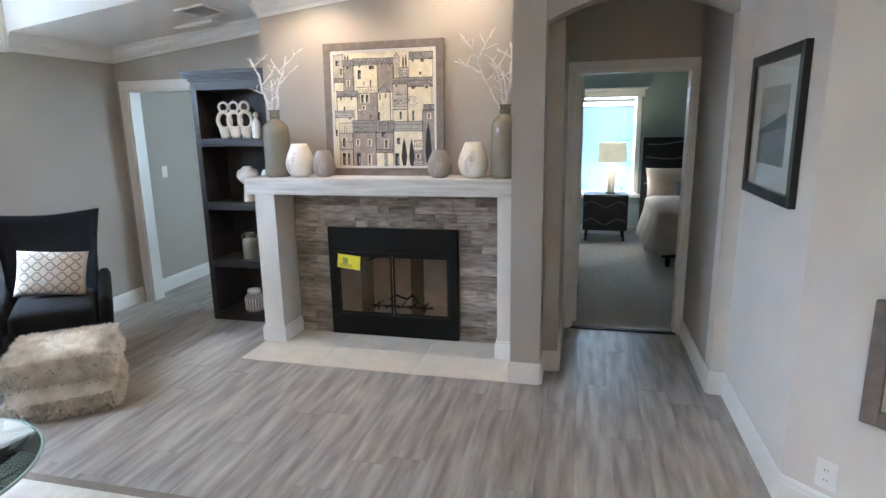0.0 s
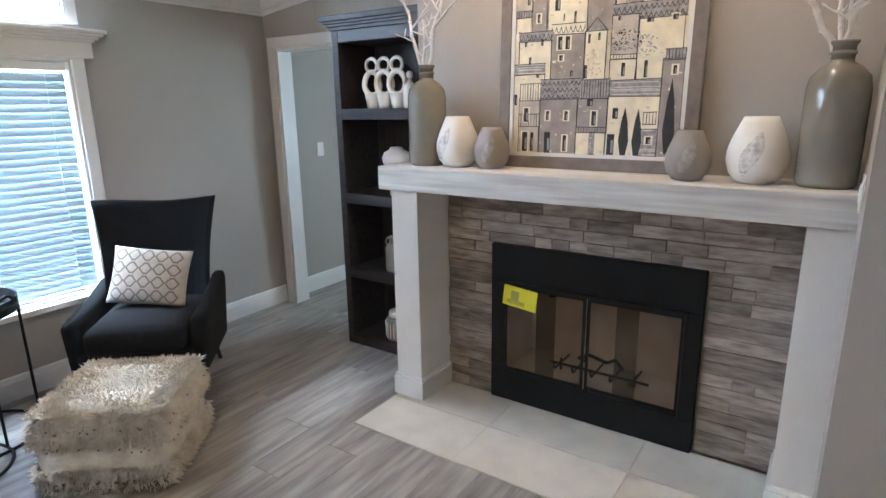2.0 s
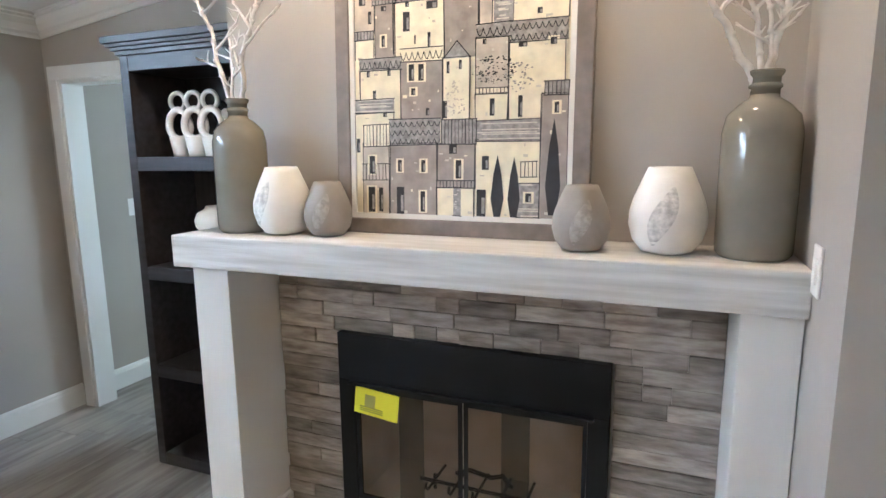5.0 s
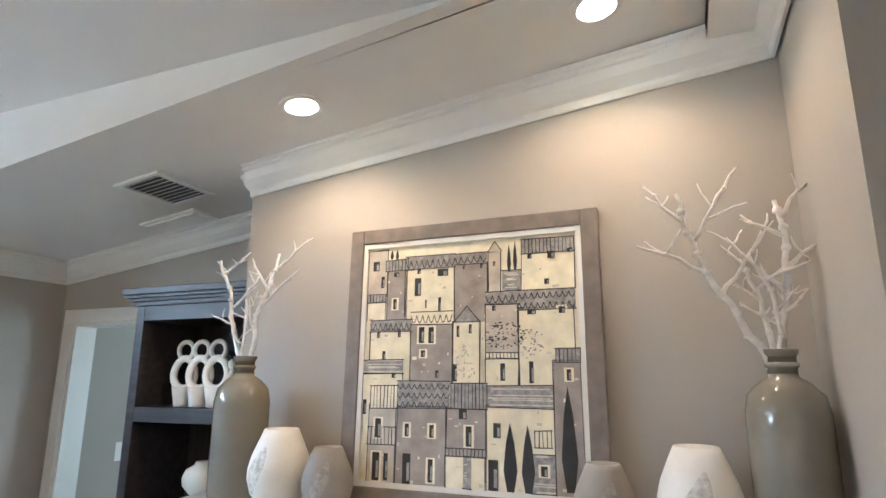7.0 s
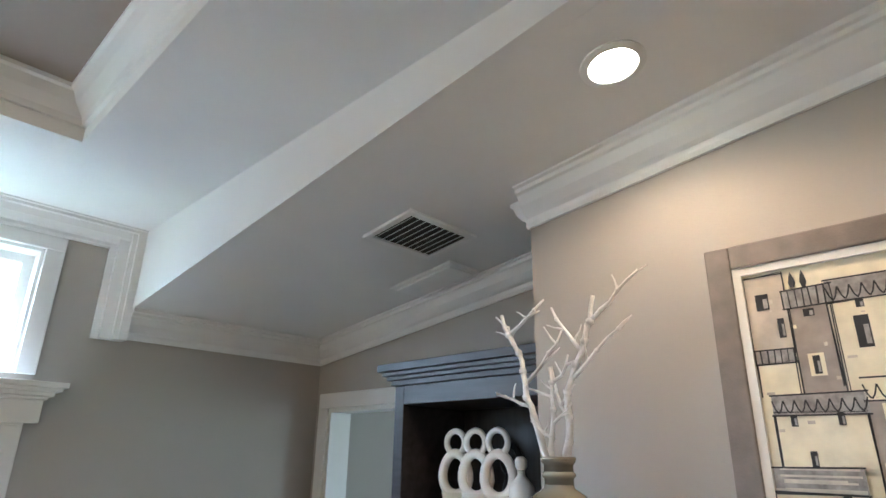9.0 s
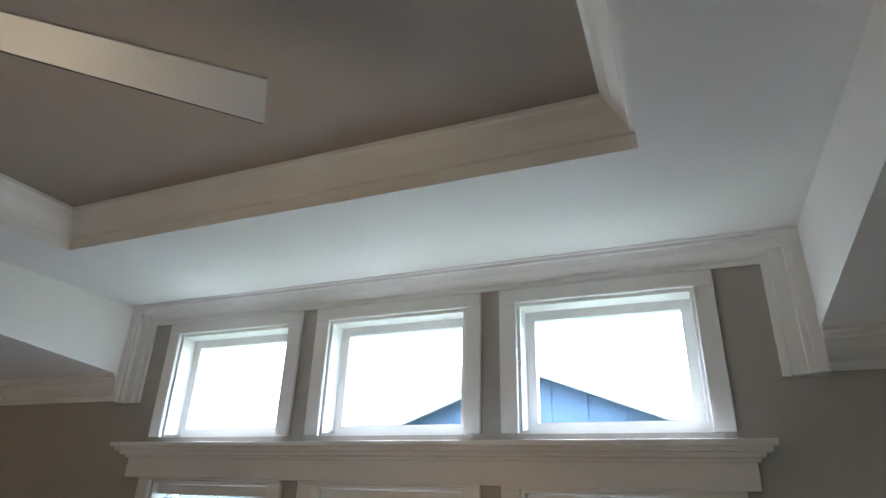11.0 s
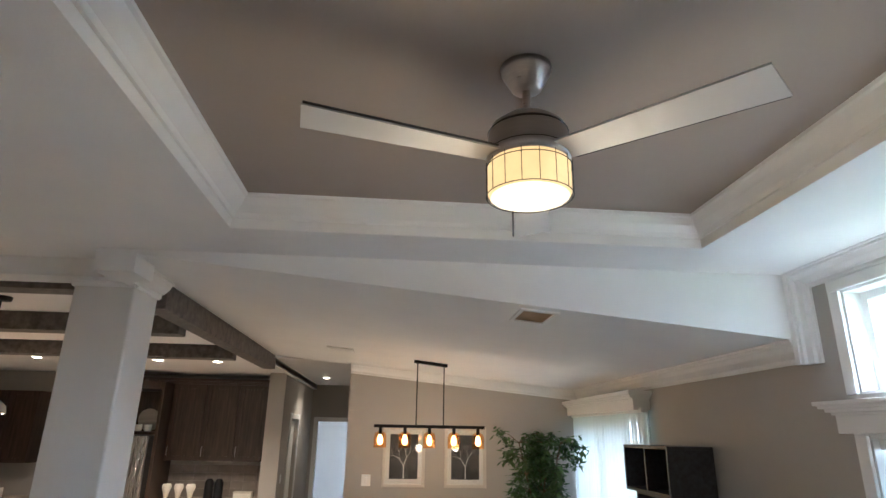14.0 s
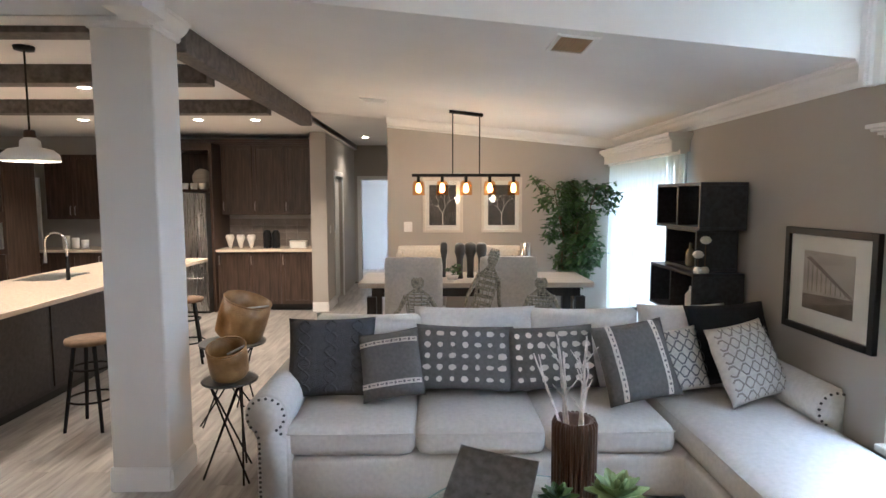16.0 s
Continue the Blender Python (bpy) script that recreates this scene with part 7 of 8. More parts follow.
for p in tips:
    for q in range(17):
        a, b = fr_.uniform(0, 6.28), fr_.uniform(-1.1, 0.3)
        d = Vector((math.cos(a) * math.cos(b), math.sin(a) * math.cos(b), math.sin(b)))
        o = p + Vector((fr_.uniform(-0.06, 0.06), fr_.uniform(-0.06, 0.06), fr_.uniform(-0.06, 0.06)))
        L = fr_.uniform(0.055, 0.095)
        s = d.cross(Vector((fr_.uniform(-0.5, 0.5), fr_.uniform(-0.5, 0.5), 1))).normalized() * L * 0.27
        o.y = max(o.y, -0.30)
        lv.faces.new([lv.verts.new(v) for v in (o, o + d * L * 0.45 + s, o + d * L, o + d * L * 0.45 - s)])
tagged(part("foliage", lv, LEAF, fc), kind="stuff")


# ---- cube shelf ----
def cube_unit(x0, y0, z0, x1, y1, z1, divide, label):
    u = empty("cube_shelf", pose((x0 + x1) / 2, (y0 + y1) / 2, z0), label, "shelf", "stacked cube shelves")
    a, b, h = (x1 - x0) / 2, (y1 - y0) / 2, z1 - z0
    for nm, q in (("bottom_panel", (-a, -b, 0, a, b, 0.022)), ("top_panel", (-a, -b, h - 0.022, a, b, h)), ("side_panel", (-a, -b, 0.022, a, -b + 0.022, h - 0.022)), ("side_panel", (-a, b - 0.022, 0.022, a, b, h - 0.022)), ("back_panel", (-a, -b + 0.022, 0.022, -a + 0.012, b - 0.022, h - 0.022))):
        part(nm, box(*q, None, 0.002, 1), ESPRESSO_D, u)
    if divide:
        part("divider", box(-a + 0.012, -0.01, 0.022, a - 0.005, 0.01, h - 0.022), ESPRESSO_D, u)
    return u


ESPRESSO_D = mat("black_brown_veneer", (0.022, 0.022, 0.026), 0.4, var=0.4, scale=6, bump=0.08, stretch=(6, 0.7, 6), col2=(0.04, 0.04, 0.046))
cube_unit(-3.24, -1.44, 1.45, -2.91, -0.68, 1.78, True, "dark veneer two-cubby wall cube")
cube_unit(-3.25, -1.34, 1.15, -2.95, -0.80, 1.45, False, "dark veneer open wall cube set back")
cube_unit(-3.24, -1.46, 0.82, -2.88, -0.68, 1.15, True, "dark veneer two-cubby wall cube")
cube_unit(-3.25, -1.34, 0.48, -2.93, -0.80, 0.82, False, "dark veneer open wall cube set back")
cube_unit(-3.24, -1.46, 0.0, -2.88, -0.68, 0.48, True, "dark veneer two-cubby floor cube")
vessel("small_bottle", [(0.03, 0), (0.035, 0.02), (0.032, 0.1), (0.012, 0.13), (0.012, 0.17)], pose(-3.0, -1.0, 1.172), GLAZE_GREEN, "small grey bottle in cube shelf", "bottle")
vessel("small_bottle", [(0.035, 0), (0.04, 0.02), (0.04, 0.13), (0.015, 0.16), (0.015, 0.19)], pose(-2.97, -0.90, 0.842), GLAZE_WHITE, "white bottle in cube shelf", "bottle")
for by, hh in ((-0.44, 0.11), (-0.44, 0.21)):
    b = empty("bird_figurine", pose(-2.91 - hh * 0.5 + 0.03, -0.735, 1.15), "white ceramic bird figurine on thin stem", "figurine", "bird figurines")
    bm = lathe([(0, 0), (0.026, 0.0), (0.03, 0.02), (0.02, 0.04), (0, 0.045)], 14)
    part("stone_base", bm, GLAZE_WHITE, b, "", True)
    part("stem", rod((0, 0, 0.04), (0, 0, hh), 0.003, seg=6), BARK, b)
    part("bird", turned(cushion(0.07, 0.045, 0.055, 0.5, 8), pose(0, 0, hh + 0.02)), GLAZE_WHITE, b, "", True)

# ---- ceiling fan ----
fan = empty("ceiling_fan", pose(-1.395, 1.868, 2.868) @ Matrix.Diagonal((1.0, 1.0, 0.93, 1)), "brushed nickel three-blade ceiling fan with lit glass drum", "ceiling fan")
part("canopy", lathe([(0, 0), (0.075, 0), (0.072, -0.02), (0.045, -0.075), (0.03, -0.085), (0, -0.085)], 28), NICKEL, fan, "", True)
part("downrod", rod((0, 0, -0.08), (0, 0, -0.17), 0.012, seg=12), NICKEL, fan)
part("motor_housing", lathe([(0, -0.16), (0.03, -0.165), (0.07, -0.185), (0.105, -0.215), (0.112, -0.235), (0.112, -0.30), (0.118, -0.305), (0.118, -0.335), (0, -0.335)], 36), NICKEL, fan, "", True)
part("dark_band", lathe([(0.1135, -0.298), (0.1135, -0.304)], 36), BLACK, fan)
part("dark_band", lathe([(0.108, -0.225), (0.1145, -0.235), (0.108, -0.238)], 36), BLACK, fan)
part("light_drum", lathe([(0.112, -0.336), (0.115, -0.345), (0.115, -0.43), (0.108, -0.442)], 36), GLOW_SHADE, fan, "lit amber glass drum side", True)
part("diffuser", lathe([(0.108, -0.442), (0.09, -0.447), (0, -0.449)], 36), mat("glowing_fan_diffuser", (0.25, 0.21, 0.16), 0.5, var=0.1, scale=12, bump=0, emit=((1, 0.80, 0.46), 0.11)), fan, "lit frosted glass disc", True)
for z in (-0.35, -0.44):
    part("cage_ring", tube([(0.119 * math.cos(a), 0.119 * math.sin(a), z) for a in [2 * math.pi * i / 40 for i in range(40)]], 0.0014, 5, None, True), BLACK_METAL, fan)
for i in range(16):
    a = 2 * math.pi * i / 16
    part("cage_wire", rod((0.119 * math.cos(a), 0.119 * math.sin(a), -0.336), (0.119 * math.cos(a), 0.119 * math.sin(a), -0.44), 0.0011, seg=5), BLACK_METAL, fan)
BLADE = mat("silver_grey_blade", (0.55, 0.54, 0.53), 0.35, var=0.05, scale=4, bump=0.01)
for k in range(3):
    a = radians(16 + 120 * k)
    bm = bmesh.new()
    lo = [(0.10, -0.05), (0.62, -0.07), (0.635, 0.065), (0.10, 0.045)]
    v0 = [bm.verts.new((x, y, -0.003)) for x, y in lo]
    v1 = [bm.verts.new((x, y, 0.003)) for x, y in lo]
    bm.faces.new(v0[::-1])
    bm.faces.new(v1)
    for i in range(4):
        j = (i + 1) % 4
        bm.faces.new((v0[i], v0[j], v1[j], v1[i]))
    turned(bm, Matrix.Translation((0, 0, -0.320)) @ Matrix.Rotation(a, 4, "Z") @ Matrix.Rotation(radians(-6), 4, "X"))
    bl = part("blade", bm, BLADE, fan, "silver-grey fan blade with dark edge")
    e = rod((0.12, 0.052, 0.002), (0.632, 0.069, 0.002), 0.0035, seg=6)
    turned(e, Matrix.Translation((0, 0, -0.320)) @ Matrix.Rotation(a, 4, "Z") @ Matrix.Rotation(radians(-6), 4, "X"))
    part("edge", e, BLACK, bl)
bulb((-1.395, 1.868, 2.34), 1.2, (1, 0.72, 0.42), 0.1)

# ---- kitchen ----
for nm, b in (("beam", (0.37, -3.86, 2.54, 0.51, -0.312, 2.699)), ("beam", (0.512, -1.14, 2.49, 6.2, -0.98, 2.625)), ("beam", (0.512, -2.62, 2.49, 6.2, -2.46, 2.625)), ("beam", (0.752, -0.22, 2.585, 6.2, -0.06, 2.718))):
    structure("trim_beam", box(*b, None, 0.006), BEAM, "dark grey stained wooden ceiling beam")


def cabinet(m, w, d, h, doors, label, drawers=0, toe=0.0, z_handle=None, name="kitchen_cabinet"):
    c = empty(name, m, label, "cabinet", "kitchen cabinets")
    part("body", box(-w / 2, 0, toe, w / 2, d - 0.02, h), CAB, c)
    if toe:
        part("toe_kick", box(-w / 2, 0, 0, w / 2, d - 0.09, toe), BLACK, c)
    dw = w / doors
    for i in range(doors):
        x0, x1 = -w / 2 + i * dw + 0.004, -w / 2 + (i + 1) * dw - 0.004
        z0, z1 = toe + 0.006, h - 0.006
        f = bmesh.new()
        for q in ((x0, d - 0.02, z0, x0 + 0.055, d, z1), (x1 - 0.055, d - 0.02, z0, x1, d, z1), (x0 + 0.055, d - 0.02, z0, x1 - 0.055, d, z0 + 0.055), (x0 + 0.055, d - 0.02, z1 - 0.055, x1 - 0.055, d, z1), (x0 + 0.055, d - 0.02, z0 + 0.055, x1 - 0.055, d - 0.011, z1 - 0.055)):
            box(*q, f)
        dr = part("door", f, CAB, c)
        zh = z_handle if z_handle is not None else z1 - 0.18
        hx = x1 - 0.03 if i % 2 == 0 else x0 + 0.03
        part("handle", tube([(hx, d, zh), (hx, d + 0.025, zh + 0.01), (hx, d + 0.025, zh + 0.12), (hx, d, zh + 0.13)], 0.005, 6), NICKEL, dr, "nickel bar handle")
    return c


for i in range(3):
    cabinet(pose(0.925 + 0.466 * i, -5.85, 0), 0.464, 0.60, 0.88, 1, "dark walnut base cabinet with shaker door", toe=0.1)
    cabinet(pose(0.925 + 0.466 * i, -5.85, 1.42), 0.464, 0.34, 1.04, 1, "dark walnut upper cabinet with shaker door", z_handle=0.06)
structure("worktop", box(0.69, -5.85, 0.882, 2.10, -5.22, 0.92, None, 0.004), COUNTER, "pale beige quartz worktop")
cr = bmesh.new()
for o, za, zb in ((0.0, 2.46, 2.48), (0.02, 2.48, 2.50), (0.045, 2.50, 2.54)):
    box(0.69, -5.85, za, 3.1, -5.5 + o, zb, cr)
structure("trim_cabinet_crown", cr, CAB, "dark walnut cabinet crown")
bsx = tagged(new("backsplash"), "taupe subway tile backsplash", "backsplash", kind="structure")
tile_bm = part("tile", box(0, 0, 0, 0.173, 0.008, 0.104, None, 0.0015, 1), BACKSPLASH, bsx)
for r in range(4):
    for i in range(8):
        o = tile_bm if r == 0 and i == 0 else new("tile", tile_bm.data)
        o.parent = bsx
        o.location = (0.694 + i * 0.176, -5.849, 0.925 + r * 0.107)
fg = empty("refrigerator", pose(2.52, -5.85, 0), "stainless steel refrigerator with bar handles", "refrigerator")
part("body", box(-0.37, 0, 0.02, 0.37, 0.78, 1.74), PEWTER, fg)
for nm, z0, z1 in (("freezer_drawer", 0.05, 0.60), ("door", 0.61, 1.74)):
    d = part(nm, box(-0.37, 0.785, z0, 0.37, 0.84, z1, None, 0.008), STEEL, fg)
    zh = (z1 - 0.08, z1 - 0.08) if nm == "freezer_drawer" else (0.70, 1.45)
    part("handle", tube([(-0.30, 0.84, zh[0]), (-0.30, 0.89, zh[0] + 0.01), (-0.30 if nm == "door" else 0.30, 0.89, zh[1]), (-0.30 if nm == "door" else 0.30, 0.84, zh[1])], 0.011, 8), STEEL, d, "", True)
part("foot", box(-0.36, 0.05, 0.0, 0.36, 0.75, 0.02), BLACK, fg)
nich = empty("niche_cabinet", pose(2.52, -5.85, 1.76), "open dark walnut display niche above refrigerator", "cabinet")
for nm, q in (("side_panel", (-0.42, 0, -1.76, -0.38, 0.66, 0.70)), ("side_panel", (0.38, 0, -1.76, 0.42, 0.66, 0.70)), ("top_panel", (-0.38, 0, 0.6, 0.38, 0.66, 0.70)), ("bottom_panel", (-0.38, 0, 0.0, 0.38, 0.66, 0.04)), ("back_panel", (-0.38, 0.0, 0.04, 0.38, 0.02, 0.6))):
    part(nm, box(*q), CAB, nich)
for i in range(3):
    cpv = vessel("white_cup", [(0.035, 0), (0.045, 0.01), (0.05, 0.09)], pose(2.30 + 0.13 * i, -5.35, 1.80), GLAZE_WHITE, "white ceramic cup in niche", "cup", "white cups")
pl = empty("round_platter", pose(2.38, -5.55, 1.80 + 0.155, 80, 0, 0), "round wooden platter standing in niche", "platter")
part("disc", lathe([(0, 0), (0.15, 0), (0.155, 0.008), (0.15, 0.014), (0, 0.01)], 32), TABLE_TOP, pl, "", True)
for i in range(3):
    hrt = vessel("heart_jar", [(0.02, 0), (0.045, 0.10), (0.065, 0.16), (0.05, 0.20)], pose(1.98 - 0.16 * i, -5.5, 0.92), GLAZE_WHITE, "white tapered ceramic jar on worktop", "jar", "white jars")
for i in range(2):
    vessel("dark_canister", [(0.055, 0), (0.06, 0.02), (0.06, 0.22), (0.04, 0.26), (0.03, 0.27)], pose(1.42 - 0.13 * i, -5.5, 0.92), BLACK_METAL, "black ceramic canister on worktop", "canister", "black canisters")
tb = empty("recipe_box", pose(0.95, -5.5, 0.92), "small white box with lid on worktop", "box")
part("box_body", box(-0.12, -0.06, 0, 0.12, 0.06, 0.09, None, 0.004), GLAZE_WHITE, tb)
part("lid", box(-0.125, -0.065, 0.09, 0.125, 0.065, 0.11, None, 0.004), CREAM_FAB, tb)
cabinet(pose(4.3, -5.85, 1.36), 0.8, 0.34, 0.96, 2, "dark walnut upper cabinet with two doors", z_handle=0.06)
cabinet(pose(4.0, -5.85, 0), 1.4, 0.60, 0.88, 3, "dark walnut base cabinet with shaker doors", toe=0.1)
structure("worktop_2", box(3.0, -5.85, 0.882, 4.75, -5.22, 0.92, None, 0.004), COUNTER, "pale beige quartz worktop")
for i in range(3):
    vessel("canister", [(0.05, 0), (0.05, 0.13 + 0.03 * i)], pose(4.15 + 0.14 * i, -5.5, 0.92), GLAZE_WHITE, "white kitchen canister on worktop", "canister", "white canisters")
ov = empty("oven_tower", pose(4.85, -4.6, 0, 0, 0, 0), "dark walnut tall cabinet with built-in black microwave", "cabinet")
part("body", box(-0.42, -0.3, 0, 0.6, 0.3, 2.3), CAB, ov)
mw = part("microwave", box(-0.38, 0.30, 1.02, 0.56, 0.33, 1.36, None, 0.005), STEEL, ov, "black glass microwave with steel frame")
part("glass", box(-0.34, 0.331, 1.07, 0.34, 0.336, 1.32), BLACK, mw, "black glass door")
for z0, z1 in ((0.1, 0.5), (0.52, 0.95)):
    part("drawer_front", box(-0.4, 0.30, z0, 0.58, 0.32, z1, None, 0.004), CAB, ov)
for x0, x1 in ((-0.4, 0.09), (0.1, 0.58)):
    dd = part("door", box(x0, 0.30, 1.5, x1, 0.32, 2.27, None, 0.004), CAB, ov)
    part("handle", rod((0.06 if x0 < 0 else 0.13, 0.34, 1.55), (0.06 if x0 < 0 else 0.13, 0.34, 1.72), 0.006, seg=6), NICKEL, dd)
panel_door("door_10", pose(4.98, -5.80, 0), 0.34, "narrow white door in kitchen back wall")

isl = empty("kitchen_island", pose(2.37, -2.35, 0), "dark stained island with overhanging pale quartz top", "kitchen island")
part("body", box(-0.30, -1.58, 0.08, 0.45, 1.75, 0.88, None, 0.004), SHELF_GREY, isl)
part("toe_kick", box(-0.26, -1.52, 0.0, 0.41, 1.70, 0.08), BLACK, isl)
for i in range(4):
    part("side_panel", box(-0.312, -1.55 + 0.82 * i, 0.12, -0.30, -1.55 + 0.82 * i + 0.76, 0.84, None, 0.003), SHELF_GREY, isl)
part("worktop", box(-0.62, -1.68, 0.882, 0.50, 1.95, 0.922, None, 0.006), COUNTER, isl, "pale beige quartz worktop")
snk = part("sink", box(0.0, -0.25, 0.9235, 0.38, 0.30, 0.929, None, 0.002), STEEL, isl, "stainless undermount sink rim")
part("bowl", box(0.02, -0.23, 0.9295, 0.36, 0.28, 0.931), PEWTER, snk)
fa_ = empty("kitchen_faucet", pose(2.29, -2.12, 0.922), "arched black and steel spring faucet", "faucet")
part("stem", rod((0, 0, 0), (0, 0, 0.22), 0.018, 0.014, 12), BLACK_METAL, fa_)
part("spout", tube([(0, 0, 0.2), (0, 0, 0.34)] + [(0.10 - 0.10 * math.cos(a), 0, 0.34 + 0.10 * math.sin(a)) for a in [math.pi * k / 10 for k in range(11)]] + [(0.2, 0, 0.24)], 0.010, 9), STEEL, fa_, "", True)
part("spray_head", rod((0.2, 0, 0.25), (0.2, 0, 0.16), 0.014, 0.017, 12), STEEL, fa_)


def bar_stool(m):
    s = empty("bar_stool", m, "round wooden seat bar stool with black metal legs", "bar stool", "bar stools")
    part("seat", lathe([(0, 0.63), (0.16, 0.63), (0.165, 0.645), (0.16, 0.665), (0, 0.66)], 28), BARK, s, "brown wooden seat", True)
    for i in range(4):
        a = math.pi / 4 + i * math.pi / 2
        part("leg", rod((0.10 * math.cos(a), 0.10 * math.sin(a), 0.63), (0.19 * math.cos(a), 0.19 * math.sin(a), 0), 0.016, 0.012, 8), BLACK_METAL, s)
    for z, r in ((0.22, 0.16), (0.45, 0.128)):
        part("foot_ring", tube([(r * math.cos(a), r * math.sin(a), z) for a in [2 * math.pi * i / 28 for i in range(28)]], 0.008, 6, None, True), BLACK_METAL, s)
    return s


st = bar_stool(pose(1.42, -0.95, 0))
for yy in (-1.77, -2.6):
    copy_thing(st, pose(1.42, yy, 0, 0, 0, 20))
pd = empty("pendant_lamp", pose(1.45, -0.50, 2.62), "white metal dome pendant lamp on dark rod", "pendant lamp", "island pendants")
part("canopy", lathe([(0, 0), (0.06, 0), (0.055, -0.025), (0, -0.028)], 20), BLACK_METAL, pd, "", True)
part("rod", rod((0, 0, -0.02), (0, 0, -0.52), 0.006, seg=8), BLACK_METAL, pd)
part("cap", lathe([(0, -0.51), (0.03, -0.515), (0.035, -0.55), (0.03, -0.57), (0, -0.57)], 18), BROWN_WOOD, pd, "", True)
part("shade", lathe([(0.03, -0.56), (0.055, -0.58), (0.06, -0.62), (0.12, -0.635), (0.155, -0.665), (0.162, -0.71), (0.158, -0.71), (0.15, -0.67), (0.115, -0.642), (0.05, -0.63)], 36), TRIM, pd, "white enamel dome shade", True)
part("lamp_bulb", lathe([(0, -0.70), (0.03, -0.69), (0.035, -0.66), (0.015, -0.62), (0, -0.62)], 16), GLOW_WARM, pd, "glowing bulb", True)
bulb((1.45, -0.50, 1.88), 1.2, (1, 0.72, 0.45), 0.04)
# The last one, at (2.9, -0.6), is unseen and added; it brightens the angled wall.
for x, y in ((1.87, -1.82), (3.13, -3.91), (1.75, -3.9), (1.06, -3.9), (2.84, -2.59), (2.9, -0.6)):
    can_light(x, y, 2.62)
    spot((x, y, 2.58), 15, (1, 0.72, 0.46), 125)
can_light(0.05, -6.6, 2.69)
spot((0.05, -6.6, 2.65), 4, (1, 0.75, 0.5), 125)
# Added lamp with no fixture, brightening the room past the hallway door.
bulb((0.3, -9.3, 2.3), 0.35, (1, 0.97, 0.94), 0.3)

# ---- bedroom ----
bulb((1.29, 8.3, 1.22), 1.0, (1, 0.78, 0.5), 0.05)
ns = empty("nightstand", pose(1.22, 8.3, 0), "black nightstand with inlaid wavy brass lines", "nightstand")
part("body", box(-0.30, -0.2, 0.16, 0.30, 0.2, 0.66, None, 0.006), BLACK, ns)
for z0, z1 in ((0.18, 0.40), (0.42, 0.64)):
    dr = part("drawer_front", box(-0.285, -0.215, z0, 0.285, -0.2, z1, None, 0.003), ESPRESSO_D, ns)
    part("inlay", tube([(-0.28 + 0.56 * k / 12, -0.217, (z0 + z1) / 2 + 0.04 * math.sin(k * 0.8)) for k in range(13)], 0.003, 5), NICKEL, dr, "pale metal inlay line")
for sx in (-1, 1):
    for sy in (-1, 1):
        part("leg", rod((sx * 0.24, sy * 0.15, 0.16), (sx * 0.26, sy * 0.16, 0), 0.02, 0.015, 8), BLACK, ns)
bl2 = empty("bedside_lamp", pose(1.29, 8.3, 0.66), "grey column bedside lamp with cream drum shade", "table lamp")
part("column", lathe([(0, 0), (0.07, 0), (0.07, 0.02), (0.05, 0.03), (0.05, 0.42), (0, 0.42)], 20), GLAZE_GREY, bl2, "", True)
part("shade", lathe([(0.19, 0.44), (0.18, 0.70), (0.177, 0.70), (0.187, 0.44)], 36), mat("cream_lampshade", (0.75, 0.66, 0.46), 0.9, bump=0.1, emit=((1, 0.8, 0.45), 0.04)), bl2, "", True)
st_ = empty("star_ornament", pose(1.43, 8.22, 0.66), "small metal starburst ornament on nightstand", "ornament")
bm = bmesh.new()
for i in range(6):
    a = math.pi * i / 6
    rod((0.07 * math.cos(a), 0, 0.07 + 0.07 * math.sin(a)), (-0.07 * math.cos(a), 0, 0.07 - 0.07 * math.sin(a)), 0.004, seg=5, bm=bm)
part("rays", bm, NICKEL, st_)
blinds("window_blind", 0, 0.78, 0.64, 1.96, 0, "white horizontal slat blind, lowered", 73).matrix_world = pose(1.20, 8.70, 0.64, 0, 0, -90)
bw = tagged(new("window_3"), "white framed bedroom window with crown head", "window", kind="structure")
for nm, q in (("casing_side", (0.72, 8.68, 0.60, 0.79, 8.70, 1.98)), ("casing_side", (1.61, 8.68, 0.60, 1.68, 8.70, 1.98)), ("casing_head", (0.69, 8.66, 1.98, 1.71, 8.70, 2.08)), ("sill", (0.69, 8.64, 0.56, 1.71, 8.70, 0.61)), ("crown_cap", (0.65, 8.63, 2.08, 1.75, 8.70, 2.11))):
    part(nm, box(*q, None, 0.004), TRIM, bw)
pn = part("pane", box(0.79, 8.78, 0.62, 1.61, 8.785, 1.98), PANE, bw)
pn.visible_shadow = False
bed = empty("bed", pose(2.66, 7.65, 0), "bed with black panelled headboard and blush bedding", "bed")
part("headboard", box(-0.95, 0.92, 0.1, 0.85, 1.0, 1.42, None, 0.008), BLACK, bed)
for i in range(5):
    part("inlay", tube([(-0.9 + 1.7 * k / 14, 0.916, 0.55 + 0.2 * i + 0.03 * math.sin(k * 0.7 + i)) for k in range(15)], 0.004, 5), NICKEL, bed)
part("frame", box(-0.85, -0.95, 0.12, 0.85, 0.92, 0.32), BLACK, bed)
part("mattress", soft_box(1.7, 1.85, 0.28, 0.06, (0, 0.0, 0.32), 0.01), BED_FAB, bed, "", True)
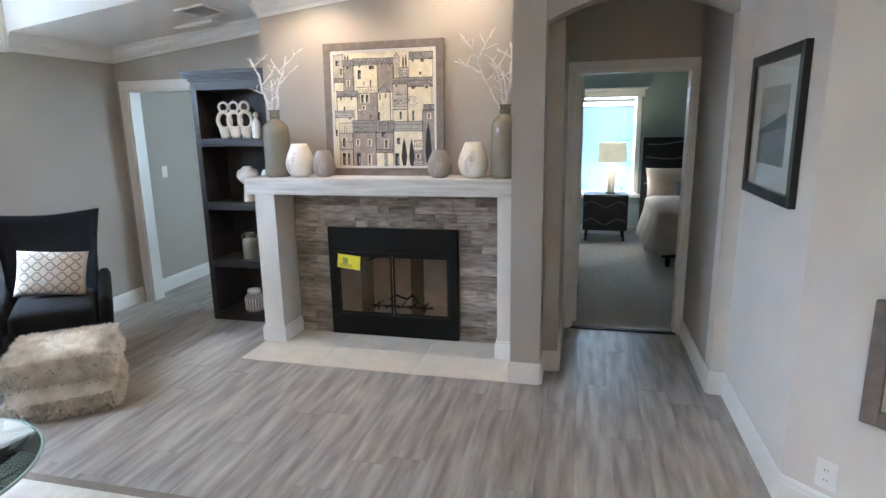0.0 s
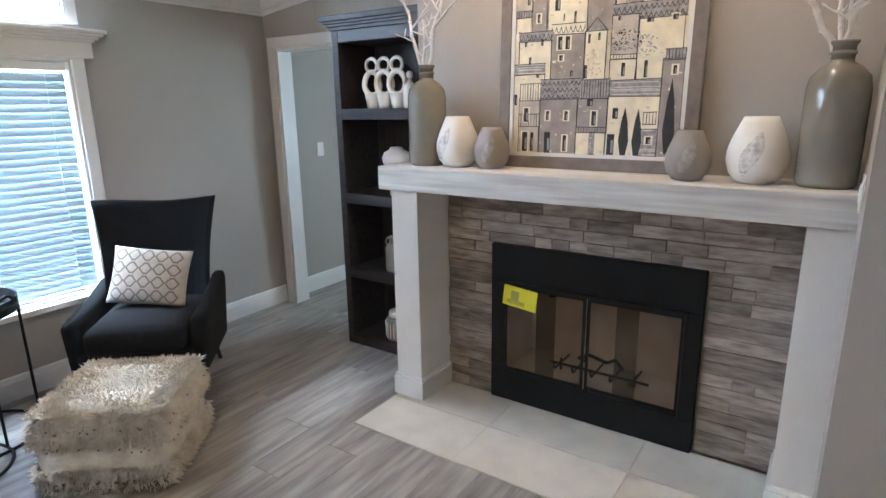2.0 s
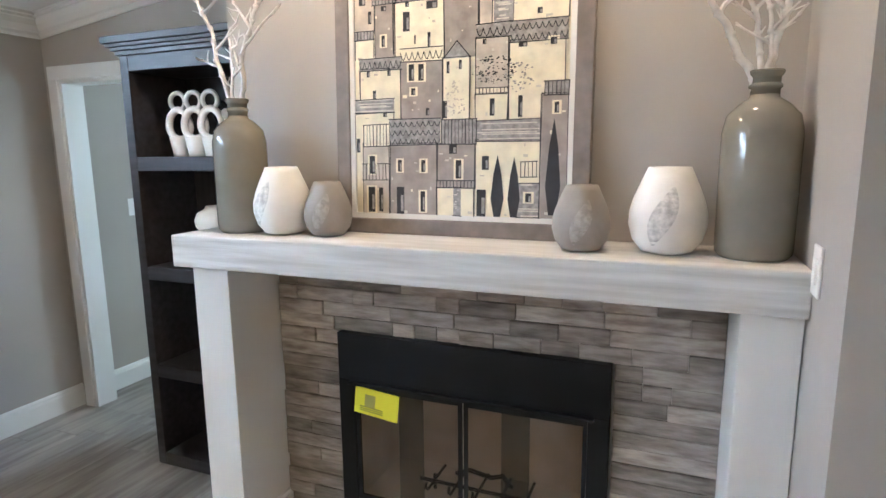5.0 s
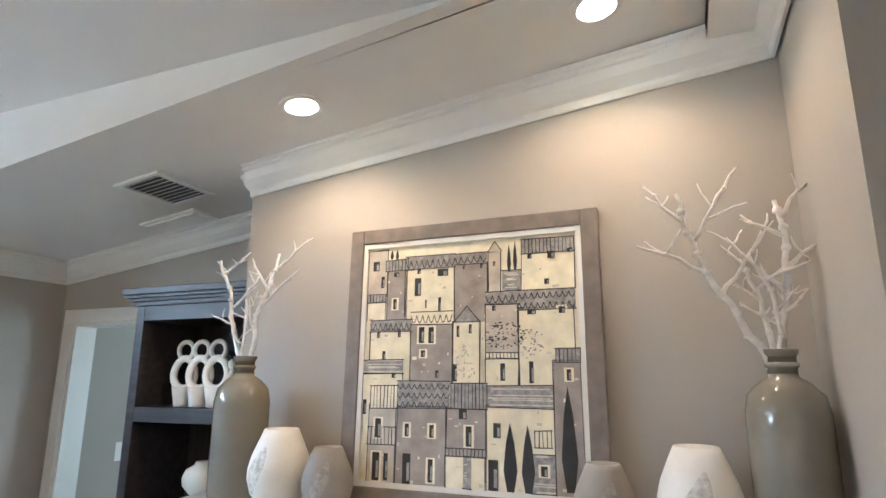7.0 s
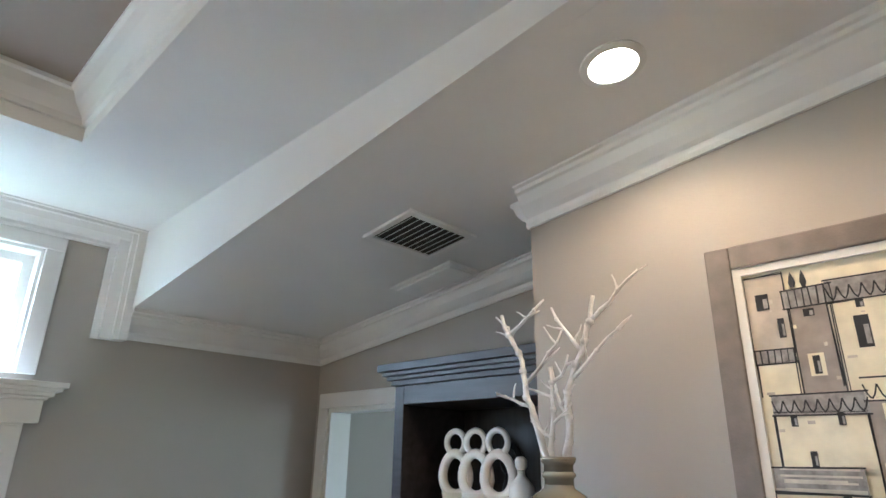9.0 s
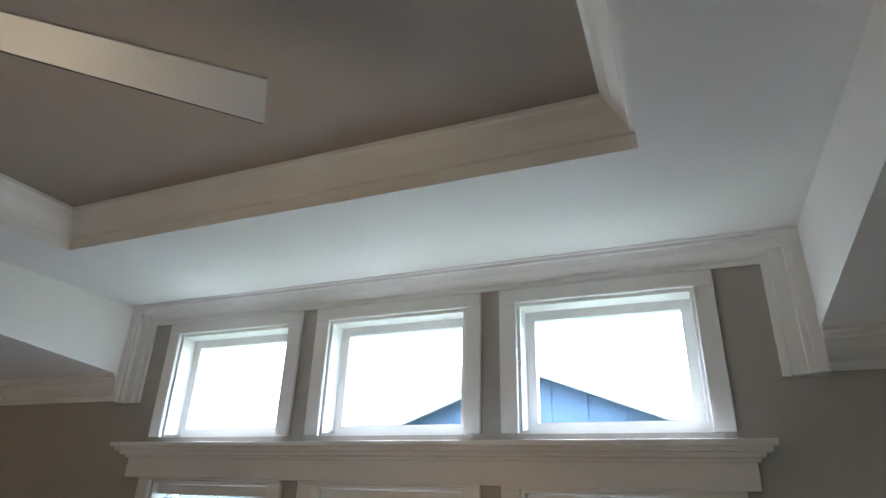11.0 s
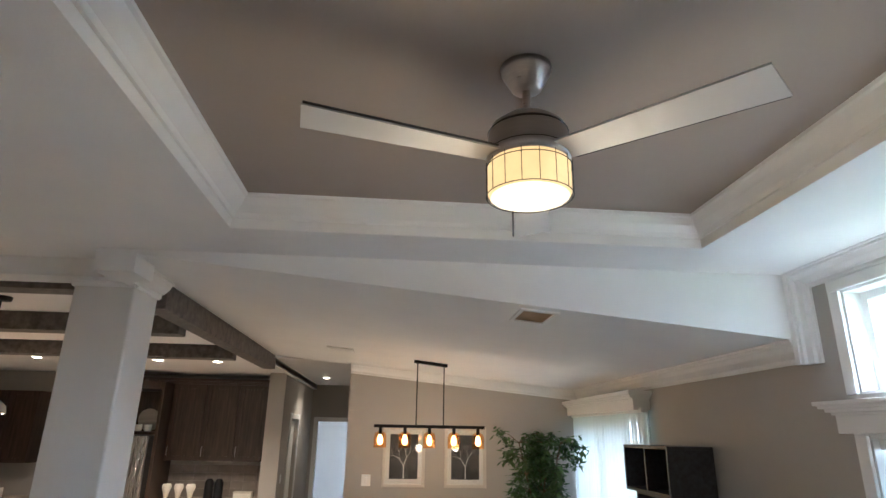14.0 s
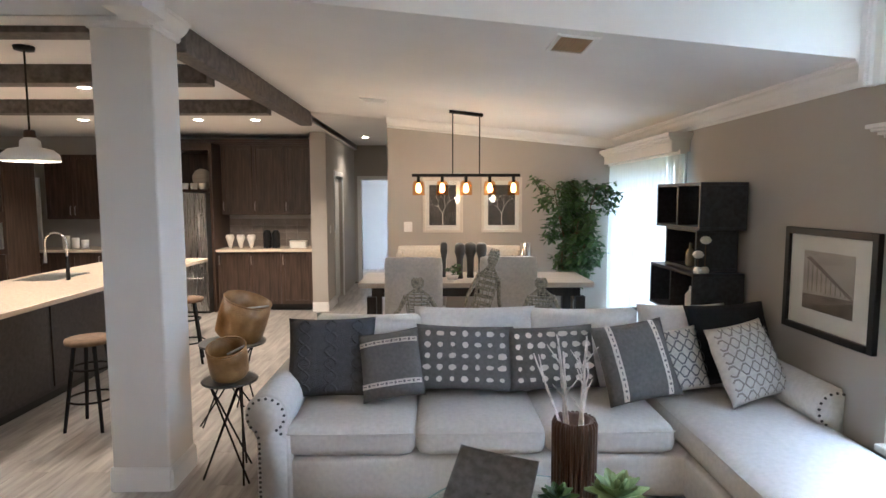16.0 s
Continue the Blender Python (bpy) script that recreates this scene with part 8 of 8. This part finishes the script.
dv = soft_box(1.86, 1.5, 0.5, 0.07, (0, -0.25, 0.16), 0.03, 16)
for v in dv.verts:
    k = max(0, 0.55 - v.co.z)
    v.co.x += k * 0.22 * math.copysign(1, v.co.x) * (1 + 0.6 * math.sin(v.co.y * 14))
    v.co.y -= k * 0.2 * (1 + 0.6 * math.sin(v.co.x * 12)) if v.co.y < -0.8 else 0
part("duvet", dv, BED_FAB, bed, "rumpled blush duvet", True)
for sx in (-1, 1):
    for sy in (-0.9, 0.85):
        part("leg", rod((sx * 0.78, sy, 0.12), (sx * 0.78, sy, 0), 0.03, 0.025, 8), BLACK, bed)
pillow(pose(2.06, 8.38, 0.80, 66, 0, 4), 0.6, 0.45, 0.16, BED_FAB, "blush bed pillow against headboard", group="bed pillows", seed=11)
pillow(pose(2.66, 8.38, 0.80, 66, 0, -3), 0.6, 0.45, 0.16, CREAM_FAB, "cream bed pillow against headboard", group="bed pillows", seed=12)
pillow(pose(2.31, 8.12, 0.72, 60, 0, 3), 0.42, 0.30, 0.14, GREY_FAB, "small grey bed cushion", group="bed pillows", seed=13)

# ---- plank floor, last ----
plank_holder = tagged(new("floor"), "grey-brown wood-look vinyl plank floor", "floor", kind="structure")
PW, PL = 0.182, 1.22
pr_ = random.Random(5)
shared = part("plank", box(0, 0, -0.012, PW - 0.0012, PL - 0.0012, 0.0, None, 0.0008, 1), FLOOR, plank_holder)
shared.location = (-3.27, 1.0, 0)
rest = bmesh.new()
count = 0
nx = int((6.25 - W) / PW) + 1
for i in range(nx):
    x = W + i * PW
    off = pr_.uniform(0, PL)
    y = 4.5 - PL + off
    while y > -8.4:
        y1 = min(y + PL, 4.505)
        near = -3.3 < x < 2.3 and -1.3 < y < 4.5
        if near and y1 - y > PL - 0.001 and count < 300:
            o = shared if count == 0 else new("plank", shared.data)
            o.parent, o.location = plank_holder, (x, y, 0)
            count += 1
        else:
            box(x, y, -0.012, x + PW - 0.0012, y1 - 0.0012, 0.0, rest)
        y -= PL
tagged(part("far_planks", rest, FLOOR, plank_holder), kind="stuff")
